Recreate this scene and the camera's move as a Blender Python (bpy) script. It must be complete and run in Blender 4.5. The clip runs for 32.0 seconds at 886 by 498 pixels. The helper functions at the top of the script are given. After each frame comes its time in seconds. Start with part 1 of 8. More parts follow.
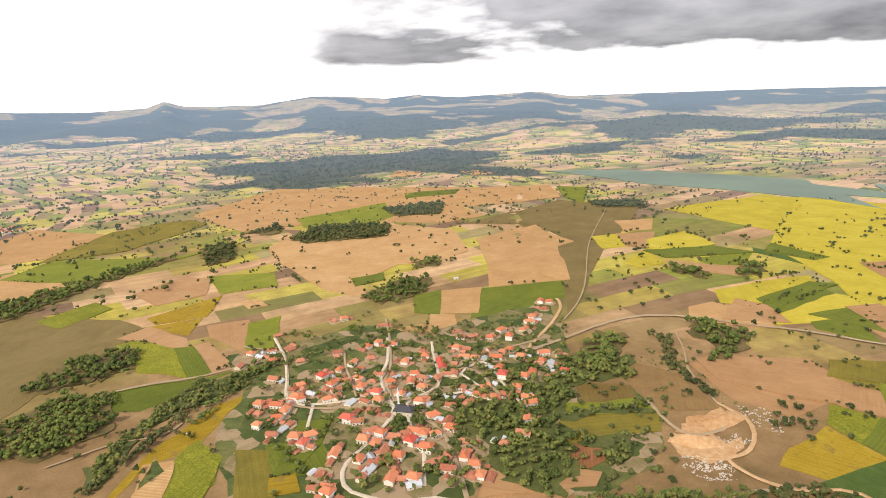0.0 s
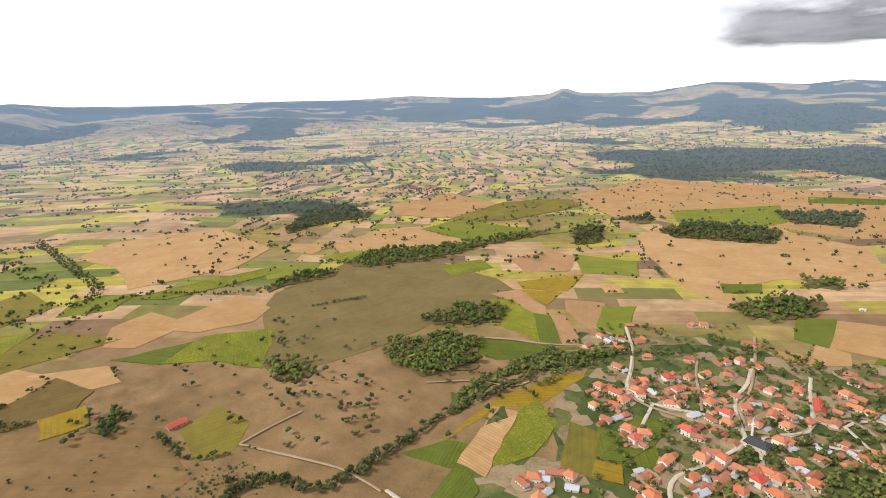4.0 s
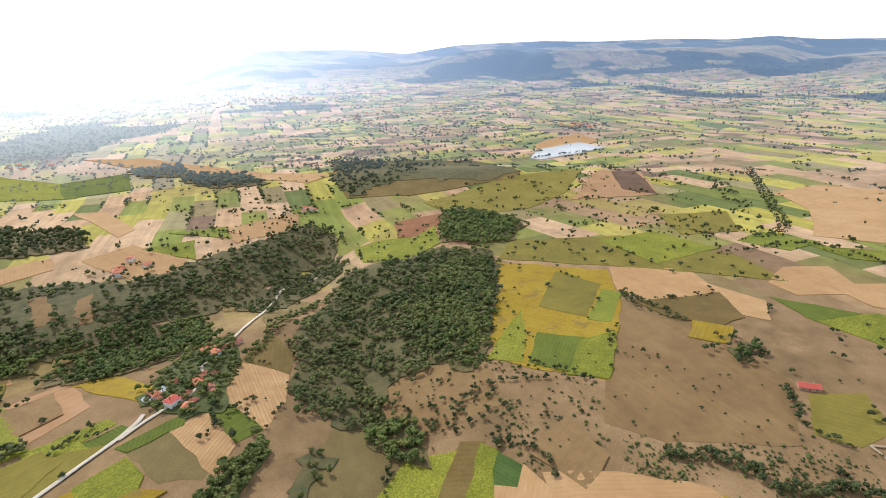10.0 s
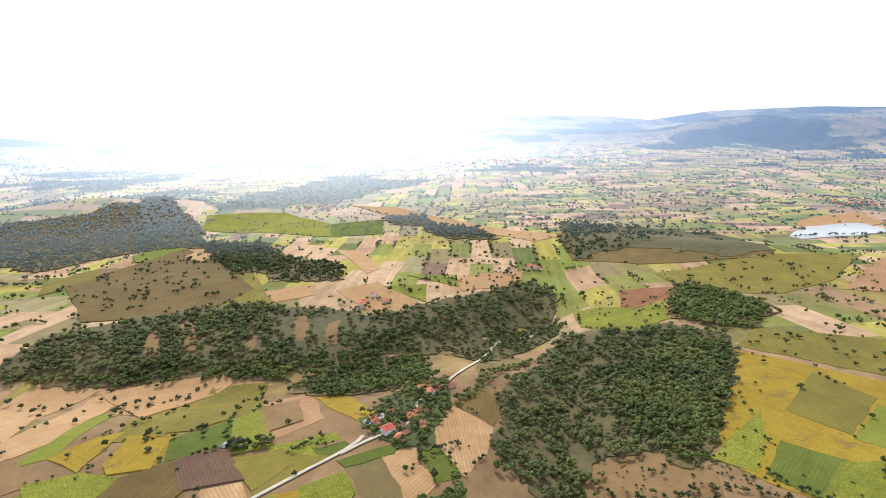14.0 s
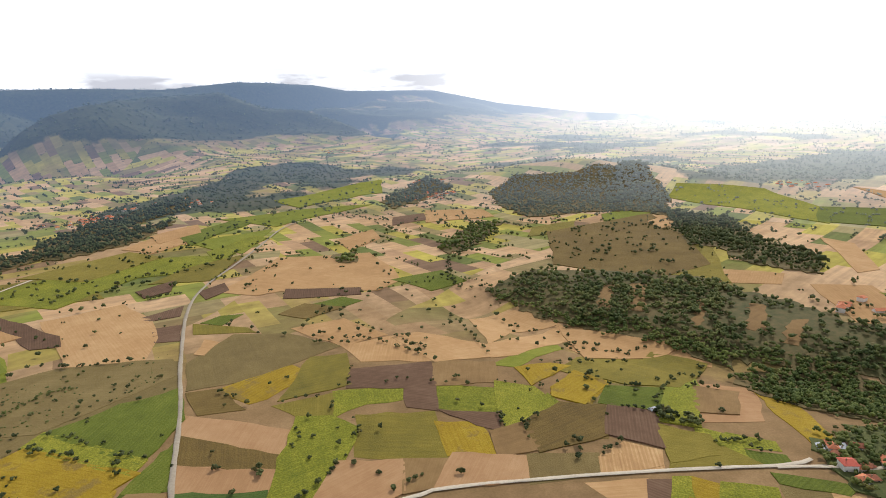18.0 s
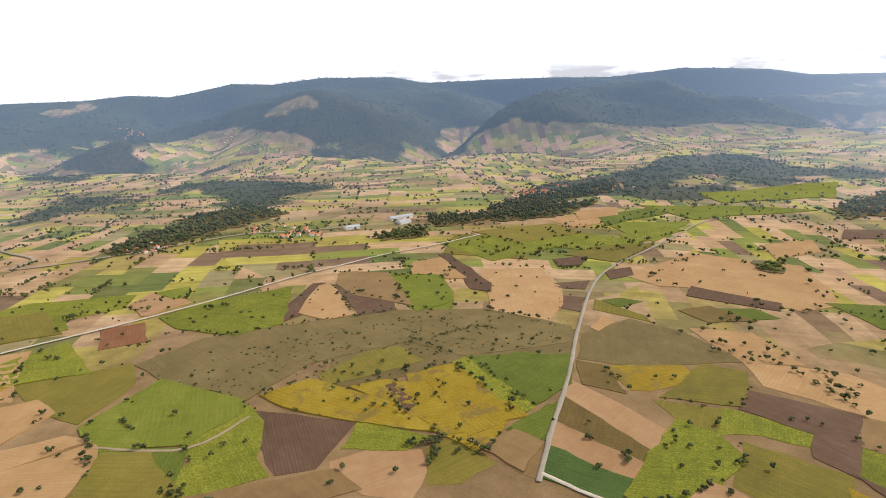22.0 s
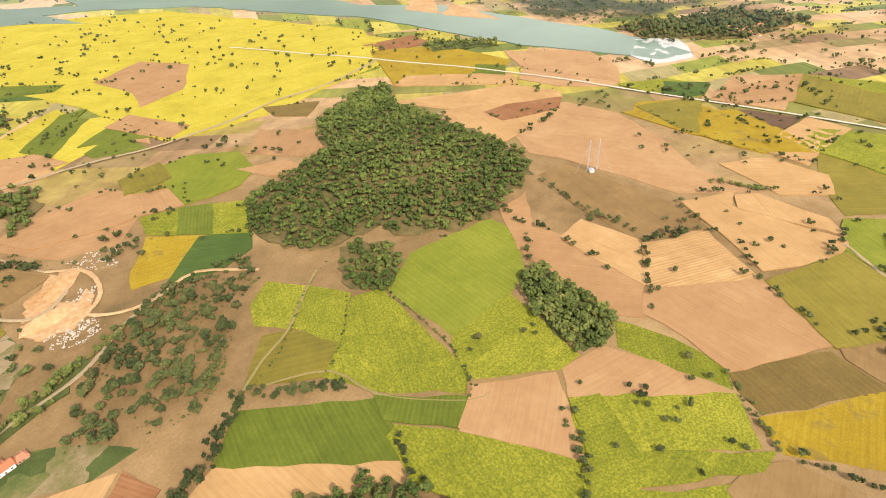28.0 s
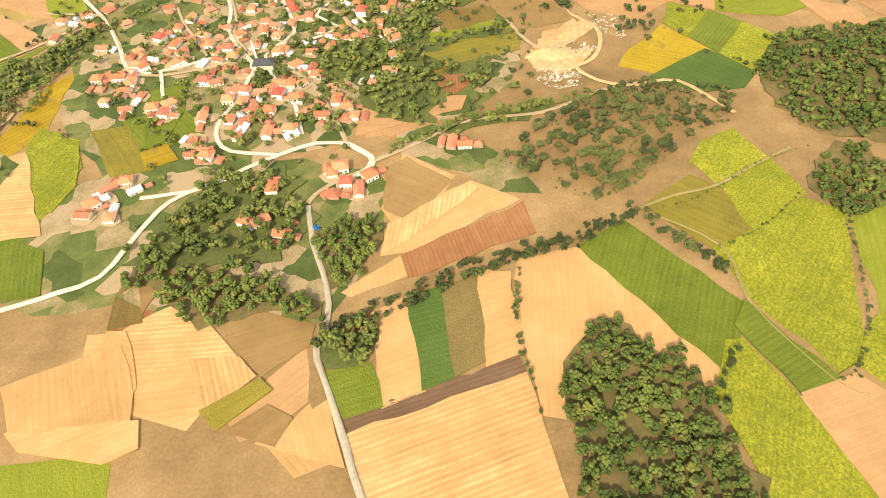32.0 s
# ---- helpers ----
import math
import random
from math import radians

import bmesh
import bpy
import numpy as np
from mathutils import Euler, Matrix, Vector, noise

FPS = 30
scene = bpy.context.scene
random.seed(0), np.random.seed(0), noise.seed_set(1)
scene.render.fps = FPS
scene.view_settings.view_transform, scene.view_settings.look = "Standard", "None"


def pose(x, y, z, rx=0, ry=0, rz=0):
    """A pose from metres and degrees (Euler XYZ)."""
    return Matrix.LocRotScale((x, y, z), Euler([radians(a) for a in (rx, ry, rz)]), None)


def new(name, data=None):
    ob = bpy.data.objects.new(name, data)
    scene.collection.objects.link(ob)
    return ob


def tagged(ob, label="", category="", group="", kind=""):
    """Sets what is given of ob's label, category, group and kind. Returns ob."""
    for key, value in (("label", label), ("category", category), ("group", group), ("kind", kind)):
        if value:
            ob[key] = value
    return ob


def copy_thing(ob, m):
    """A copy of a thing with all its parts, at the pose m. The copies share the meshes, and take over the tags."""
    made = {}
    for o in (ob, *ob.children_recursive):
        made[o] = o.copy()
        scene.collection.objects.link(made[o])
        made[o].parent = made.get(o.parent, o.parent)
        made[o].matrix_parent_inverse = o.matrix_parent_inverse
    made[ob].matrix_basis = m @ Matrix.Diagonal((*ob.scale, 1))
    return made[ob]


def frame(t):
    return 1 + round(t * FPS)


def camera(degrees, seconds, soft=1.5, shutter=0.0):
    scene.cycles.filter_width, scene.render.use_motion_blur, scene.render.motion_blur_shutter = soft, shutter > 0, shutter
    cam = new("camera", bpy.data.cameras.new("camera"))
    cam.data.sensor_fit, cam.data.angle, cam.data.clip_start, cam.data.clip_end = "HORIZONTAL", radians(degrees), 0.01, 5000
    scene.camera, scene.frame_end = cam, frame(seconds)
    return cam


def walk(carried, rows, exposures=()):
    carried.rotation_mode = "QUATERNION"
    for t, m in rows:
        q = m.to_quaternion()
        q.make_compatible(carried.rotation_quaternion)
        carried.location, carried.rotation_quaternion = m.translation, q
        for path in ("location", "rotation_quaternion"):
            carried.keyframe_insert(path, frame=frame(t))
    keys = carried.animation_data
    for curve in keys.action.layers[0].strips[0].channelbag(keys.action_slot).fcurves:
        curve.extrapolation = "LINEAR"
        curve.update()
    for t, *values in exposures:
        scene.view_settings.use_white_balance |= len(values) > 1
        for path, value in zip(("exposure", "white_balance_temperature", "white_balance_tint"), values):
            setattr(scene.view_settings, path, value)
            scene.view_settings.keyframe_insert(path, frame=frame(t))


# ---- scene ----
from mathutils.geometry import tessellate_polygon

# seconds, heading (degrees to the left of north), tilt above level, roll
HEADINGS = [
    (0, -0.09, -14.54, -2.11),
    (0.5, 4.56, -14.51, -2.04),
    (1, 6.52, -14.49, -1.94),
    (1.5, 10.91, -14.47, -1.85),
    (2, 14.95, -14.44, -1.67),
    (2.5, 18.93, -14.44, -1.64),
    (4.5, 44.77, -14.70, -1.57),
    (5, 52.39, -14.73, -1.49),
    (5.5, 59.48, -14.77, -1.38),
    (6, 66.00, -14.78, -1.29),
    (6.5, 72.14, -14.80, -1.20),
    (7, 78.40, -14.84, -1.18),
    (7.5, 84.80, -16.31, -1.17),
    (8, 91.36, -16.40, -1.18),
    (8.5, 98.12, -16.72, -1.12),
    (9, 100.57, -16.74, -1.12),
    (9.5, 101.91, -19.02, -1.15),
    (10, 102.88, -19.30, -1.18),
    (10.5, 103.47, -22.48, -1.16),
    (11, 103.89, -23.03, -1.27),
    (11.5, 105.58, -23.07, -1.38),
    (12, 108.37, -23.07, -1.50),
    (12.5, 111.87, -23.05, -1.60),
    (13, 116.67, -21.15, -1.68),
    (13.5, 121.72, -15.02, -1.57),
    (15.5, 140.88, -15.03, -2.03),
    (16, 146.81, -15.01, -1.97),
    (16.5, 153.22, -14.96, -1.96),
    (17, 159.75, -14.92, -2.06),
    (17.5, 166.13, -14.88, -2.01),
    (18, 172.09, -14.83, -2.10),
    (18.5, 177.96, -14.82, -2.00),
    (19, 183.96, -14.83, -1.90),
    (19.5, 189.94, -14.83, -1.88),
    (20, 196.06, -14.82, -1.94),
    (20.5, 199.74, -14.75, -1.91),
    (21, 201.52, -14.71, -1.99),
    (21.5, 206.83, -14.68, -1.90),
    (22, 213.69, -14.64, -1.96),
    (22.5, 221.55, -14.61, -1.95),
    (23, 229.54, -14.60, -1.89),
    (23.5, 237.83, -14.64, -1.77),
    (24, 246.26, -14.64, -1.68),
    (24.5, 254.48, -14.68, -1.48),
    (25, 262.53, -14.74, -1.32),
    (25.5, 270.59, -14.79, -1.19),
    (27.5, 289.50, -30.92, -2.30),
    (28, 290.73, -34.08, -2.22),
    (28.5, 291.95, -50.54, -2.01),
    (29, 293.54, -50.92, -2.03),
    (29.5, 300.51, -50.99, -2.15),
    (30, 307.86, -50.99, -2.23),
    (30.5, 320.65, -50.99, -2.38),
    (31, 331.50, -50.92, -2.46),
    (31.5, 335.42, -50.90, -2.48),
    (32, 346.29, -50.80, -2.57)]
EYE = (0.0, 0.0, 300.0)


def aim(heading, tilt, roll):
    return Matrix.Translation(EYE) @ Euler((0, 0, radians(heading))).to_matrix().to_4x4() @ Euler((radians(90 + tilt), 0, 0)).to_matrix().to_4x4() @ Euler((0, 0, radians(roll))).to_matrix().to_4x4()


cam = camera(76.75, 32.0, soft=0.95)
walk(cam, [(t, aim(h, p, q)) for t, h, p, q in HEADINGS],
     exposures=[(0, -0.35, 6600, 12), (2, -0.42, 6450, 11), (5, -0.52, 6100, 10), (7, -0.62, 5750, 9), (8, -0.74, 5700, 9), (9.5, -0.56, 5650, 10), (11, -0.18, 5550, 11), (13, -0.04, 5550, 11),
                (15.5, -0.82, 5900, 10), (20, -0.70, 6100, 11), (25, -0.58, 6300, 10), (27.5, -0.06, 6550, 10), (28.2, 0.10, 6800, 9), (29, 0.27, 7350, 8), (31, 0.40, 7300, 4), (32, 0.35, 7350, 5)])


# ---- world and sun ----
SUN_AZ, SUN_EL = 140.0, 42.0
SKY_LOW, SKY_TOP = 2.7, 0.72
world = bpy.data.worlds.new("world")
scene.world = world
world.use_nodes = True
wn, wl = world.node_tree.nodes, world.node_tree.links
wn.clear()


def wnode(kind, **values):
    n = wn.new(kind)
    for k, v in values.items():
        n.inputs[k].default_value = v
    return n


w_out = wn.new("ShaderNodeOutputWorld")
w_bg = wn.new("ShaderNodeBackground")
w_sky = wn.new("ShaderNodeTexSky")
w_sky.sky_type, w_sky.sun_disc = "NISHITA", False
w_sky.sun_elevation, w_sky.sun_rotation = radians(SUN_EL), radians(-SUN_AZ)
w_coord = wn.new("ShaderNodeTexCoord")
w_sep = wn.new("ShaderNodeSeparateXYZ")
wl.new(w_coord.outputs["Generated"], w_sep.inputs[0])


def wmath(op, a, b=None, c=None):
    n = wn.new("ShaderNodeMath")
    n.operation = op
    for i, v in enumerate((a, b, c)):
        if v is None:
            continue
        if isinstance(v, (int, float)):
            n.inputs[i].default_value = v
        else:
            wl.new(v, n.inputs[i])
    return n.outputs[0]


def wmix(fac, a, b):
    n = wn.new("ShaderNodeMix")
    n.data_type = "RGBA"
    for i, v in ((0, fac), (6, a), (7, b)):
        if isinstance(v, (int, float, tuple)):
            n.inputs[i].default_value = v
        else:
            wl.new(v, n.inputs[i])
    return n.outputs[2]


# cloud deck: directions cast on a level plane, so that the clouds flatten towards the horizon
up = wmath("MAXIMUM", w_sep.outputs[2], 0.0)
deck = wmath("DIVIDE", 1.0, wmath("ADD", up, 0.17))
w_comb = wn.new("ShaderNodeCombineXYZ")
wl.new(wmath("MULTIPLY", w_sep.outputs[0], deck), w_comb.inputs[0])
wl.new(wmath("MULTIPLY", w_sep.outputs[1], deck), w_comb.inputs[1])
w_comb.inputs[2].default_value = 3.7
w_noise = wnode("ShaderNodeTexNoise", Scale=0.8, Detail=6.0, Roughness=0.52, Distortion=0.2)
wl.new(w_comb.outputs[0], w_noise.inputs["Vector"])
w_wisp = wnode("ShaderNodeTexNoise", Scale=2.3, Detail=6.0, Roughness=0.52)
wl.new(w_comb.outputs[0], w_wisp.inputs["Vector"])


def clamp01(v):
    return wmath("MINIMUM", wmath("MAXIMUM", v, 0.0), 1.0)


# the heavy cloud bank stands to the north and north-east, on a flat base a little above the hills
bank = wmath("ADD", wmath("MULTIPLY", w_sep.outputs[0], 0.485), wmath("MULTIPLY", w_sep.outputs[1], 0.875))
bank = clamp01(wmath("MULTIPLY", wmath("SUBTRACT", bank, 0.66), 4.6))
base = wmath("ADD", wmath("SUBTRACT", up, 0.058), wmath("MULTIPLY", wmath("SUBTRACT", w_noise.outputs[0], 0.5), 0.10))
height = clamp01(wmath("MULTIPLY", base, 34.0))
lumps = clamp01(wmath("MULTIPLY", wmath("SUBTRACT", wmath("ADD", wmath("MULTIPLY", w_noise.outputs[0], 0.65), wmath("MULTIPLY", w_wisp.outputs[0], 0.35)), 0.30), 4.0))
dark = clamp01(wmath("SUBTRACT", wmath("MULTIPLY", wmath("MULTIPLY", wmath("MULTIPLY", bank, height), lumps), 1.9), 0.10))
streak = wmath("MULTIPLY", clamp01(wmath("MULTIPLY", wmath("SUBTRACT", w_noise.outputs[0], 0.58), 7.0)), clamp01(wmath("MULTIPLY", base, 16.0)))
thin = wmath("MULTIPLY", streak, 0.4)
# a veil of high cloud: brilliant low in the sky, dimmed overhead, out of view, to hold down the light on the land; thin
# cloud caps the southern ridge
veil = clamp01(wmath("MULTIPLY", wmath("SUBTRACT", up, 0.12), 1.9))
bright = wmix(veil, (SKY_LOW, SKY_LOW * 0.99, SKY_LOW * 0.98, 1.0), (SKY_TOP, SKY_TOP, SKY_TOP * 1.04, 1.0))
grey = wmix(clamp01(wmath("MULTIPLY", wmath("SUBTRACT", wmath("ADD", wmath("MULTIPLY", w_wisp.outputs[0], 0.5), wmath("MULTIPLY", up, 1.6)), 0.28), 3.2)), (0.27, 0.26, 0.28, 1.0), (0.95, 0.93, 0.95, 1.0))
cap = wmath("ADD", wmath("MULTIPLY", w_sep.outputs[0], 0.33), wmath("MULTIPLY", w_sep.outputs[1], -0.944))
cap = clamp01(wmath("MULTIPLY", wmath("SUBTRACT", cap, 0.76), 6.0))
cap = wmath("MULTIPLY", cap, clamp01(wmath("MULTIPLY", wmath("SUBTRACT", 0.072, up), 40.0)))
cap = wmath("MULTIPLY", cap, clamp01(wmath("MULTIPLY", wmath("SUBTRACT", w_wisp.outputs[0], 0.40), 5.0)))
bright = wmix(wmath("MULTIPLY", cap, 0.9), bright, (1.02, 1.0, 1.08, 1.0))
cloud = wmix(wmath("MAXIMUM", dark, thin), bright, grey)
w_scale = wn.new("ShaderNodeVectorMath")
w_scale.operation = "SCALE"
wl.new(w_sky.outputs[0], w_scale.inputs[0])
w_scale.inputs["Scale"].default_value = 0.12
wl.new(wmix(0.9, w_scale.outputs[0], cloud), w_bg.inputs["Color"])
wl.new(w_bg.outputs[0], w_out.inputs["Surface"])

sun_data = bpy.data.lights.new("sun", "SUN")
sun_data.energy, sun_data.angle, sun_data.color = 4.4, radians(2.0), (1.0, 0.90, 0.74)
sun = new("sun", sun_data)
sun.matrix_world = Euler((0, 0, radians(SUN_AZ + 180))).to_matrix().to_4x4() @ Euler((radians(90 - SUN_EL), 0, 0)).to_matrix().to_4x4()


# ---- lie of the land ----
SKYLINE_A = [(-2, 0.6), (2, 0.95), (5, 0.7), (9, 1.05), (12, 1.15), (17, 0.5), (21, 0.5), (23.6, 0.6), (25.1, 1.1), (26.6, 0.55), (31, 0.35), (36, 0.5), (40, 0.75), (46, 0.5), (54, 0.55), (63, 0.4), (70, 0.5), (73.6, 0.85), (77, 0.65), (82, 0.85), (88, 0.75), (93, 0.9), (101, 0.7), (106, 0.0), (112, 0.5), (120, 0.5), (123, -0.9), (128, -2.0), (138, -2.3), (148, -2.2), (158, -1.5)]
SKYLINE_B = [(158, -1.5), (166, -0.4), (172.5, 1.05), (181, 1.3), (184, 1.9), (188, 2.2), (191, 2.35), (197, 1.85), (204, 2.05), (209, 2.05), (215, 1.95), (218, 2.6), (225, 2.7), (229.5, 2.2), (233, 2.35), (236, 1.7), (238.5, 1.3), (241.5, 1.5), (245, 1.15), (250.5, 1.05), (255, 0.65), (264, 0.5), (276, 0.05), (284, -0.7), (289, -0.45), (300, -0.4), (329, 0.25), (341, 0.3), (347, 0.3), (350, 0.85), (358, 0.6)]
SKY_AZ = np.array([a for a, e in SKYLINE_A] + [a for a, e in SKYLINE_B[1:]])
SKY_EL = np.array([e for a, e in SKYLINE_A] + [e for a, e in SKYLINE_B[1:]])
EYE_H = 300.0
# true distance of the skyline, by azimuth
RIDGE_AZ = np.array([-2, 60, 101, 112, 125, 158, 166, 175, 190, 230, 245, 262, 290, 358.0])
RIDGE_AT = np.array([12000, 12000, 11500, 10500, 8000, 8000, 9000, 8500, 7200, 6800, 7000, 8200, 11500, 12000.0])
# where the plain ends and the land begins to climb, by azimuth
FOOT_AT = np.array([4200, 4300, 4300, 5000, 6500, 6000, 4500, 3200, 2800, 2700, 2600, 2600, 2900, 3600.0])
# hills and hollows: x, y, height, radius along, radius across, direction in degrees
HILLS = [(570, 290, 24, 170, 130, 60), (330, -480, 10, 260, 120, 20), (-780, -1950, 75, 420, 190, 150), (-720, -820, 14, 260, 160, 120),
         (-1350, -300, 22, 420, 130, 100), (-150, 1250, 12, 420, 240, 0), (260, 950, 10, 220, 160, 0), (-800, 300, 9, 300, 180, 60),
         (-560, 100, 7, 150, 120, 0), (-330, -330, 6, 120, 80, 30)]
# far hills: azimuth, true distance, height, half width, half depth
FAR_HILLS = [(203.5, 4500, 190, 430, 650), (197, 5200, 150, 600, 500), (226, 4700, 150, 650, 600), (240, 5000, 110, 600, 600), (187, 5500, 150, 520, 600), (96, 7500, 190, 1300, 700),
             (80, 7800, 130, 1000, 700), (62, 7000, 100, 1300, 600), (250, 4200, 60, 650, 500), (25, 8500, 90, 1000, 500), (5, 6500, 70, 1200, 600), (340, 5200, 80, 1100, 500), (318, 4300, 70, 800, 450)]
RAVINE = [(-240, 30), (-291, -48), (-380, -150), (-490, -212), (-600, -260), (-680, -360), (-830, -400), (-1040, -456)]
GORGE = [(-150, -800), (-239, -714), (-370, -575), (-480, -490), (-600, -440), (-720, -410), (-830, -400)]
STREAM = [(-230, 260), (-300, 330), (-330, 450), (-300, 600), (-250, 760)]


def smooth(a, b, v):
    u = np.clip((v - a) / (b - a), 0, 1)
    return u * u * (3 - 2 * u)


def chain_distance(x, y, pts):
    best = np.full(np.shape(x), 1e9)
    for (ax, ay), (bx, by) in zip(pts, pts[1:]):
        dx, dy = bx - ax, by - ay
        u = np.clip(((x - ax) * dx + (y - ay) * dy) / (dx * dx + dy * dy), 0, 1)
        best = np.minimum(best, np.hypot(x - ax - u * dx, y - ay - u * dy))
    return best


def waves(x, y, size, seed):
    v = 0
    for k in range(5):
        a = seed * 1.7 + k * 1.257
        f = 6.283 / (size * (0.72 + 0.19 * k))
        v = v + np.sin(f * (x * np.cos(a) + y * np.sin(a)) + seed * (k + 1) * 2.1 + 1.3 * np.sin(0.6 * f * (y * np.cos(a) - x * np.sin(a)) + k))
    return v / 5


GRID = np.random.default_rng(77).random((256, 256))


def patches(x, y, size, octaves=4, seed=0):
    """Soft random patches between 0 and 1, of the size given."""
    total, weight, out = 0.0, 1.0, 0.0
    for k in range(octaves):
        a = 0.7 + k * 1.1 + seed
        u = (x * math.cos(a) + y * math.sin(a)) / size + 31.7 * (k + seed) + 500
        v = (y * math.cos(a) - x * math.sin(a)) / size + 17.3 * (k + seed) + 500
        i, j = np.floor(u).astype(int), np.floor(v).astype(int)
        fu, fv = u - i, v - j
        fu, fv = fu * fu * (3 - 2 * fu), fv * fv * (3 - 2 * fv)
        g = GRID
        p = g[i % 256, j % 256] * (1 - fu) + g[(i + 1) % 256, j % 256] * fu
        q = g[i % 256, (j + 1) % 256] * (1 - fu) + g[(i + 1) % 256, (j + 1) % 256] * fu
        out = out + weight * (p * (1 - fv) + q * fv)
        total += weight
        weight *= 0.5
        size /= 2.03
    return out / total


# past 2.4 km the country is drawn in towards the eye, so that ridges twelve kilometres off stand within five
DRAWN = 2400.0


def true_distance(r):
    return r + 6.65e-7 * np.maximum(r - DRAWN, 0) ** 3


R_TABLE = np.linspace(0, 5200, 2601)
D_TABLE = true_distance(R_TABLE)


def drawn_in(x, y):
    """From true plan coordinates to where the land stands in the model, and how much smaller."""
    d = np.hypot(x, y)
    k = np.interp(d, D_TABLE, R_TABLE) / np.maximum(d, 1e-6)
    return x * k, y * k, k


def terrain(x, y):
    """Height of the land in metres: a rolling plain with a ravine, that climbs to the ridges all round."""
    x, y = np.asarray(x, float), np.asarray(y, float)
    r = np.hypot(x, y)
    d = true_distance(r)
    k = r / np.maximum(d, 1e-6)
    px, py = x / np.maximum(k, 1e-6), y / np.maximum(k, 1e-6)
    az = np.degrees(np.arctan2(-x, y)) % 360
    az = np.where(az > 358, az - 360, az)
    far = smooth(700, 2600, r)
    z = (1.5 + 7 * far) * waves(x, y, 330, 1) * smooth(0, 300, r)
    for hx, hy, h, a, b, turn in HILLS:
        c, s = math.cos(math.radians(turn)), math.sin(math.radians(turn))
        u, v = (x - hx) * c + (y - hy) * s, (y - hy) * c - (x - hx) * s
        z = z + h * np.exp(-(u / a) ** 2 - (v / b) ** 2)
    z = z - 20 * np.exp(-(chain_distance(x, y, RAVINE) / 70) ** 2) - 22 * np.exp(-(chain_distance(x, y, GORGE) / 80) ** 2) - 5 * np.exp(-(chain_distance(x, y, STREAM) / 30) ** 2)
    z = z * (1 - smooth(1150, 1350, r) * ((az > 265) & (az < 352)))
    z = z * (1 - 0.8 * smooth(2300, 3000, r))
    # the far country, at its true distance
    ridge, foot, sky = np.interp(az, RIDGE_AZ, RIDGE_AT), np.interp(az, RIDGE_AZ, FOOT_AT), np.tan(np.radians(np.interp(az, SKY_AZ, SKY_EL)))
    top = EYE_H + ridge * sky
    climb = np.clip((d - foot) / (ridge - foot), 0, 1)
    massif = smooth(165, 185, az) * (1 - smooth(248, 270, az))
    relief = (patches(px, py, 1500, 5, 1) - 0.5) * (90 + 230 * massif) * smooth(2500, 4600, d) * np.clip(climb * 5 + 0.25, 0, 1)
    relief = relief - (90 + 160 * massif) * np.maximum(0.16 - np.abs(patches(px, py, 2300, 3, 5) - 0.5), 0) / 0.16 * smooth(0.0, 0.35, climb)
    for ha, hd, h, wide, deep in FAR_HILLS:
        side = np.radians((az - ha + 180) % 360 - 180) * d
        relief = relief + h * np.exp(-(side / wide) ** 2 - ((d - hd) / deep) ** 2)
    z = z + top * climb ** (1.25 + 0.1 * massif) + relief * (1 - smooth(0.9, 1.0, climb))
    z = np.where(d > 2900, np.minimum(z, EYE_H + d * (sky - 0.0012 * (1 - smooth(0.97, 1.0, climb)))), z)
    z = z - 500 * smooth(1.01, 1.25, d / ridge)
    return EYE_H + (z - EYE_H) * k


# ---- materials ----
def material(name, build, rough=0.9):
    m = bpy.data.materials.new(name)
    m.use_nodes = True
    nt = m.node_tree
    b = nt.nodes["Principled BSDF"]
    b.inputs["Roughness"].default_value = rough
    b.inputs["Specular IOR Level"].default_value = 0.2
    build(nt, b)
    return m


def link(nt, a, b):
    nt.links.new(a, b)


def put(nt, socket, v):
    if isinstance(v, (int, float, tuple)):
        socket.default_value = v
    else:
        nt.links.new(v, socket)


def calc(nt, op, a, b=0.0):
    n = nt.nodes.new("ShaderNodeMath")
    n.operation = op
    put(nt, n.inputs[0], a)
    put(nt, n.inputs[1], b)
    return n.outputs[0]


def noise_tex(nt, vec, scale, detail=3.0, rough=0.55, distort=0.0):
    n = nt.nodes.new("ShaderNodeTexNoise")
    put(nt, n.inputs["Vector"], vec)
    n.inputs["Scale"].default_value, n.inputs["Detail"].default_value = scale, detail
    n.inputs["Roughness"].default_value, n.inputs["Distortion"].default_value = rough, distort
    return n.outputs[0]


def ramp(nt, fac, stops):
    n = nt.nodes.new("ShaderNodeValToRGB")
    put(nt, n.inputs[0], fac)
    els = n.color_ramp.elements
    while len(els) < len(stops):
        els.new(0.5)
    for e, (p, c) in zip(els, stops):
        e.position, e.color = p, (*c, 1)
    return n.outputs[0]


def blend(nt, fac, a, b, mode="MIX"):
    n = nt.nodes.new("ShaderNodeMix")
    n.data_type, n.blend_type = "RGBA", mode
    put(nt, n.inputs[0], fac)
    put(nt, n.inputs[6], a if not isinstance(a, tuple) else (*a, 1))
    put(nt, n.inputs[7], b if not isinstance(b, tuple) else (*b, 1))
    return n.outputs[2]


def bump(nt, b, height, strength=0.4, dist=0.3):
    n = nt.nodes.new("ShaderNodeBump")
    n.inputs["Strength"].default_value, n.inputs["Distance"].default_value = strength, dist
    put(nt, n.inputs["Height"], height)
    link(nt, n.outputs[0], b.inputs["Normal"])


def coords(nt, which="Object"):
    return nt.nodes.new("ShaderNodeTexCoord").outputs[which]


def place(nt):
    return nt.nodes.new("ShaderNodeNewGeometry").outputs["Position"]


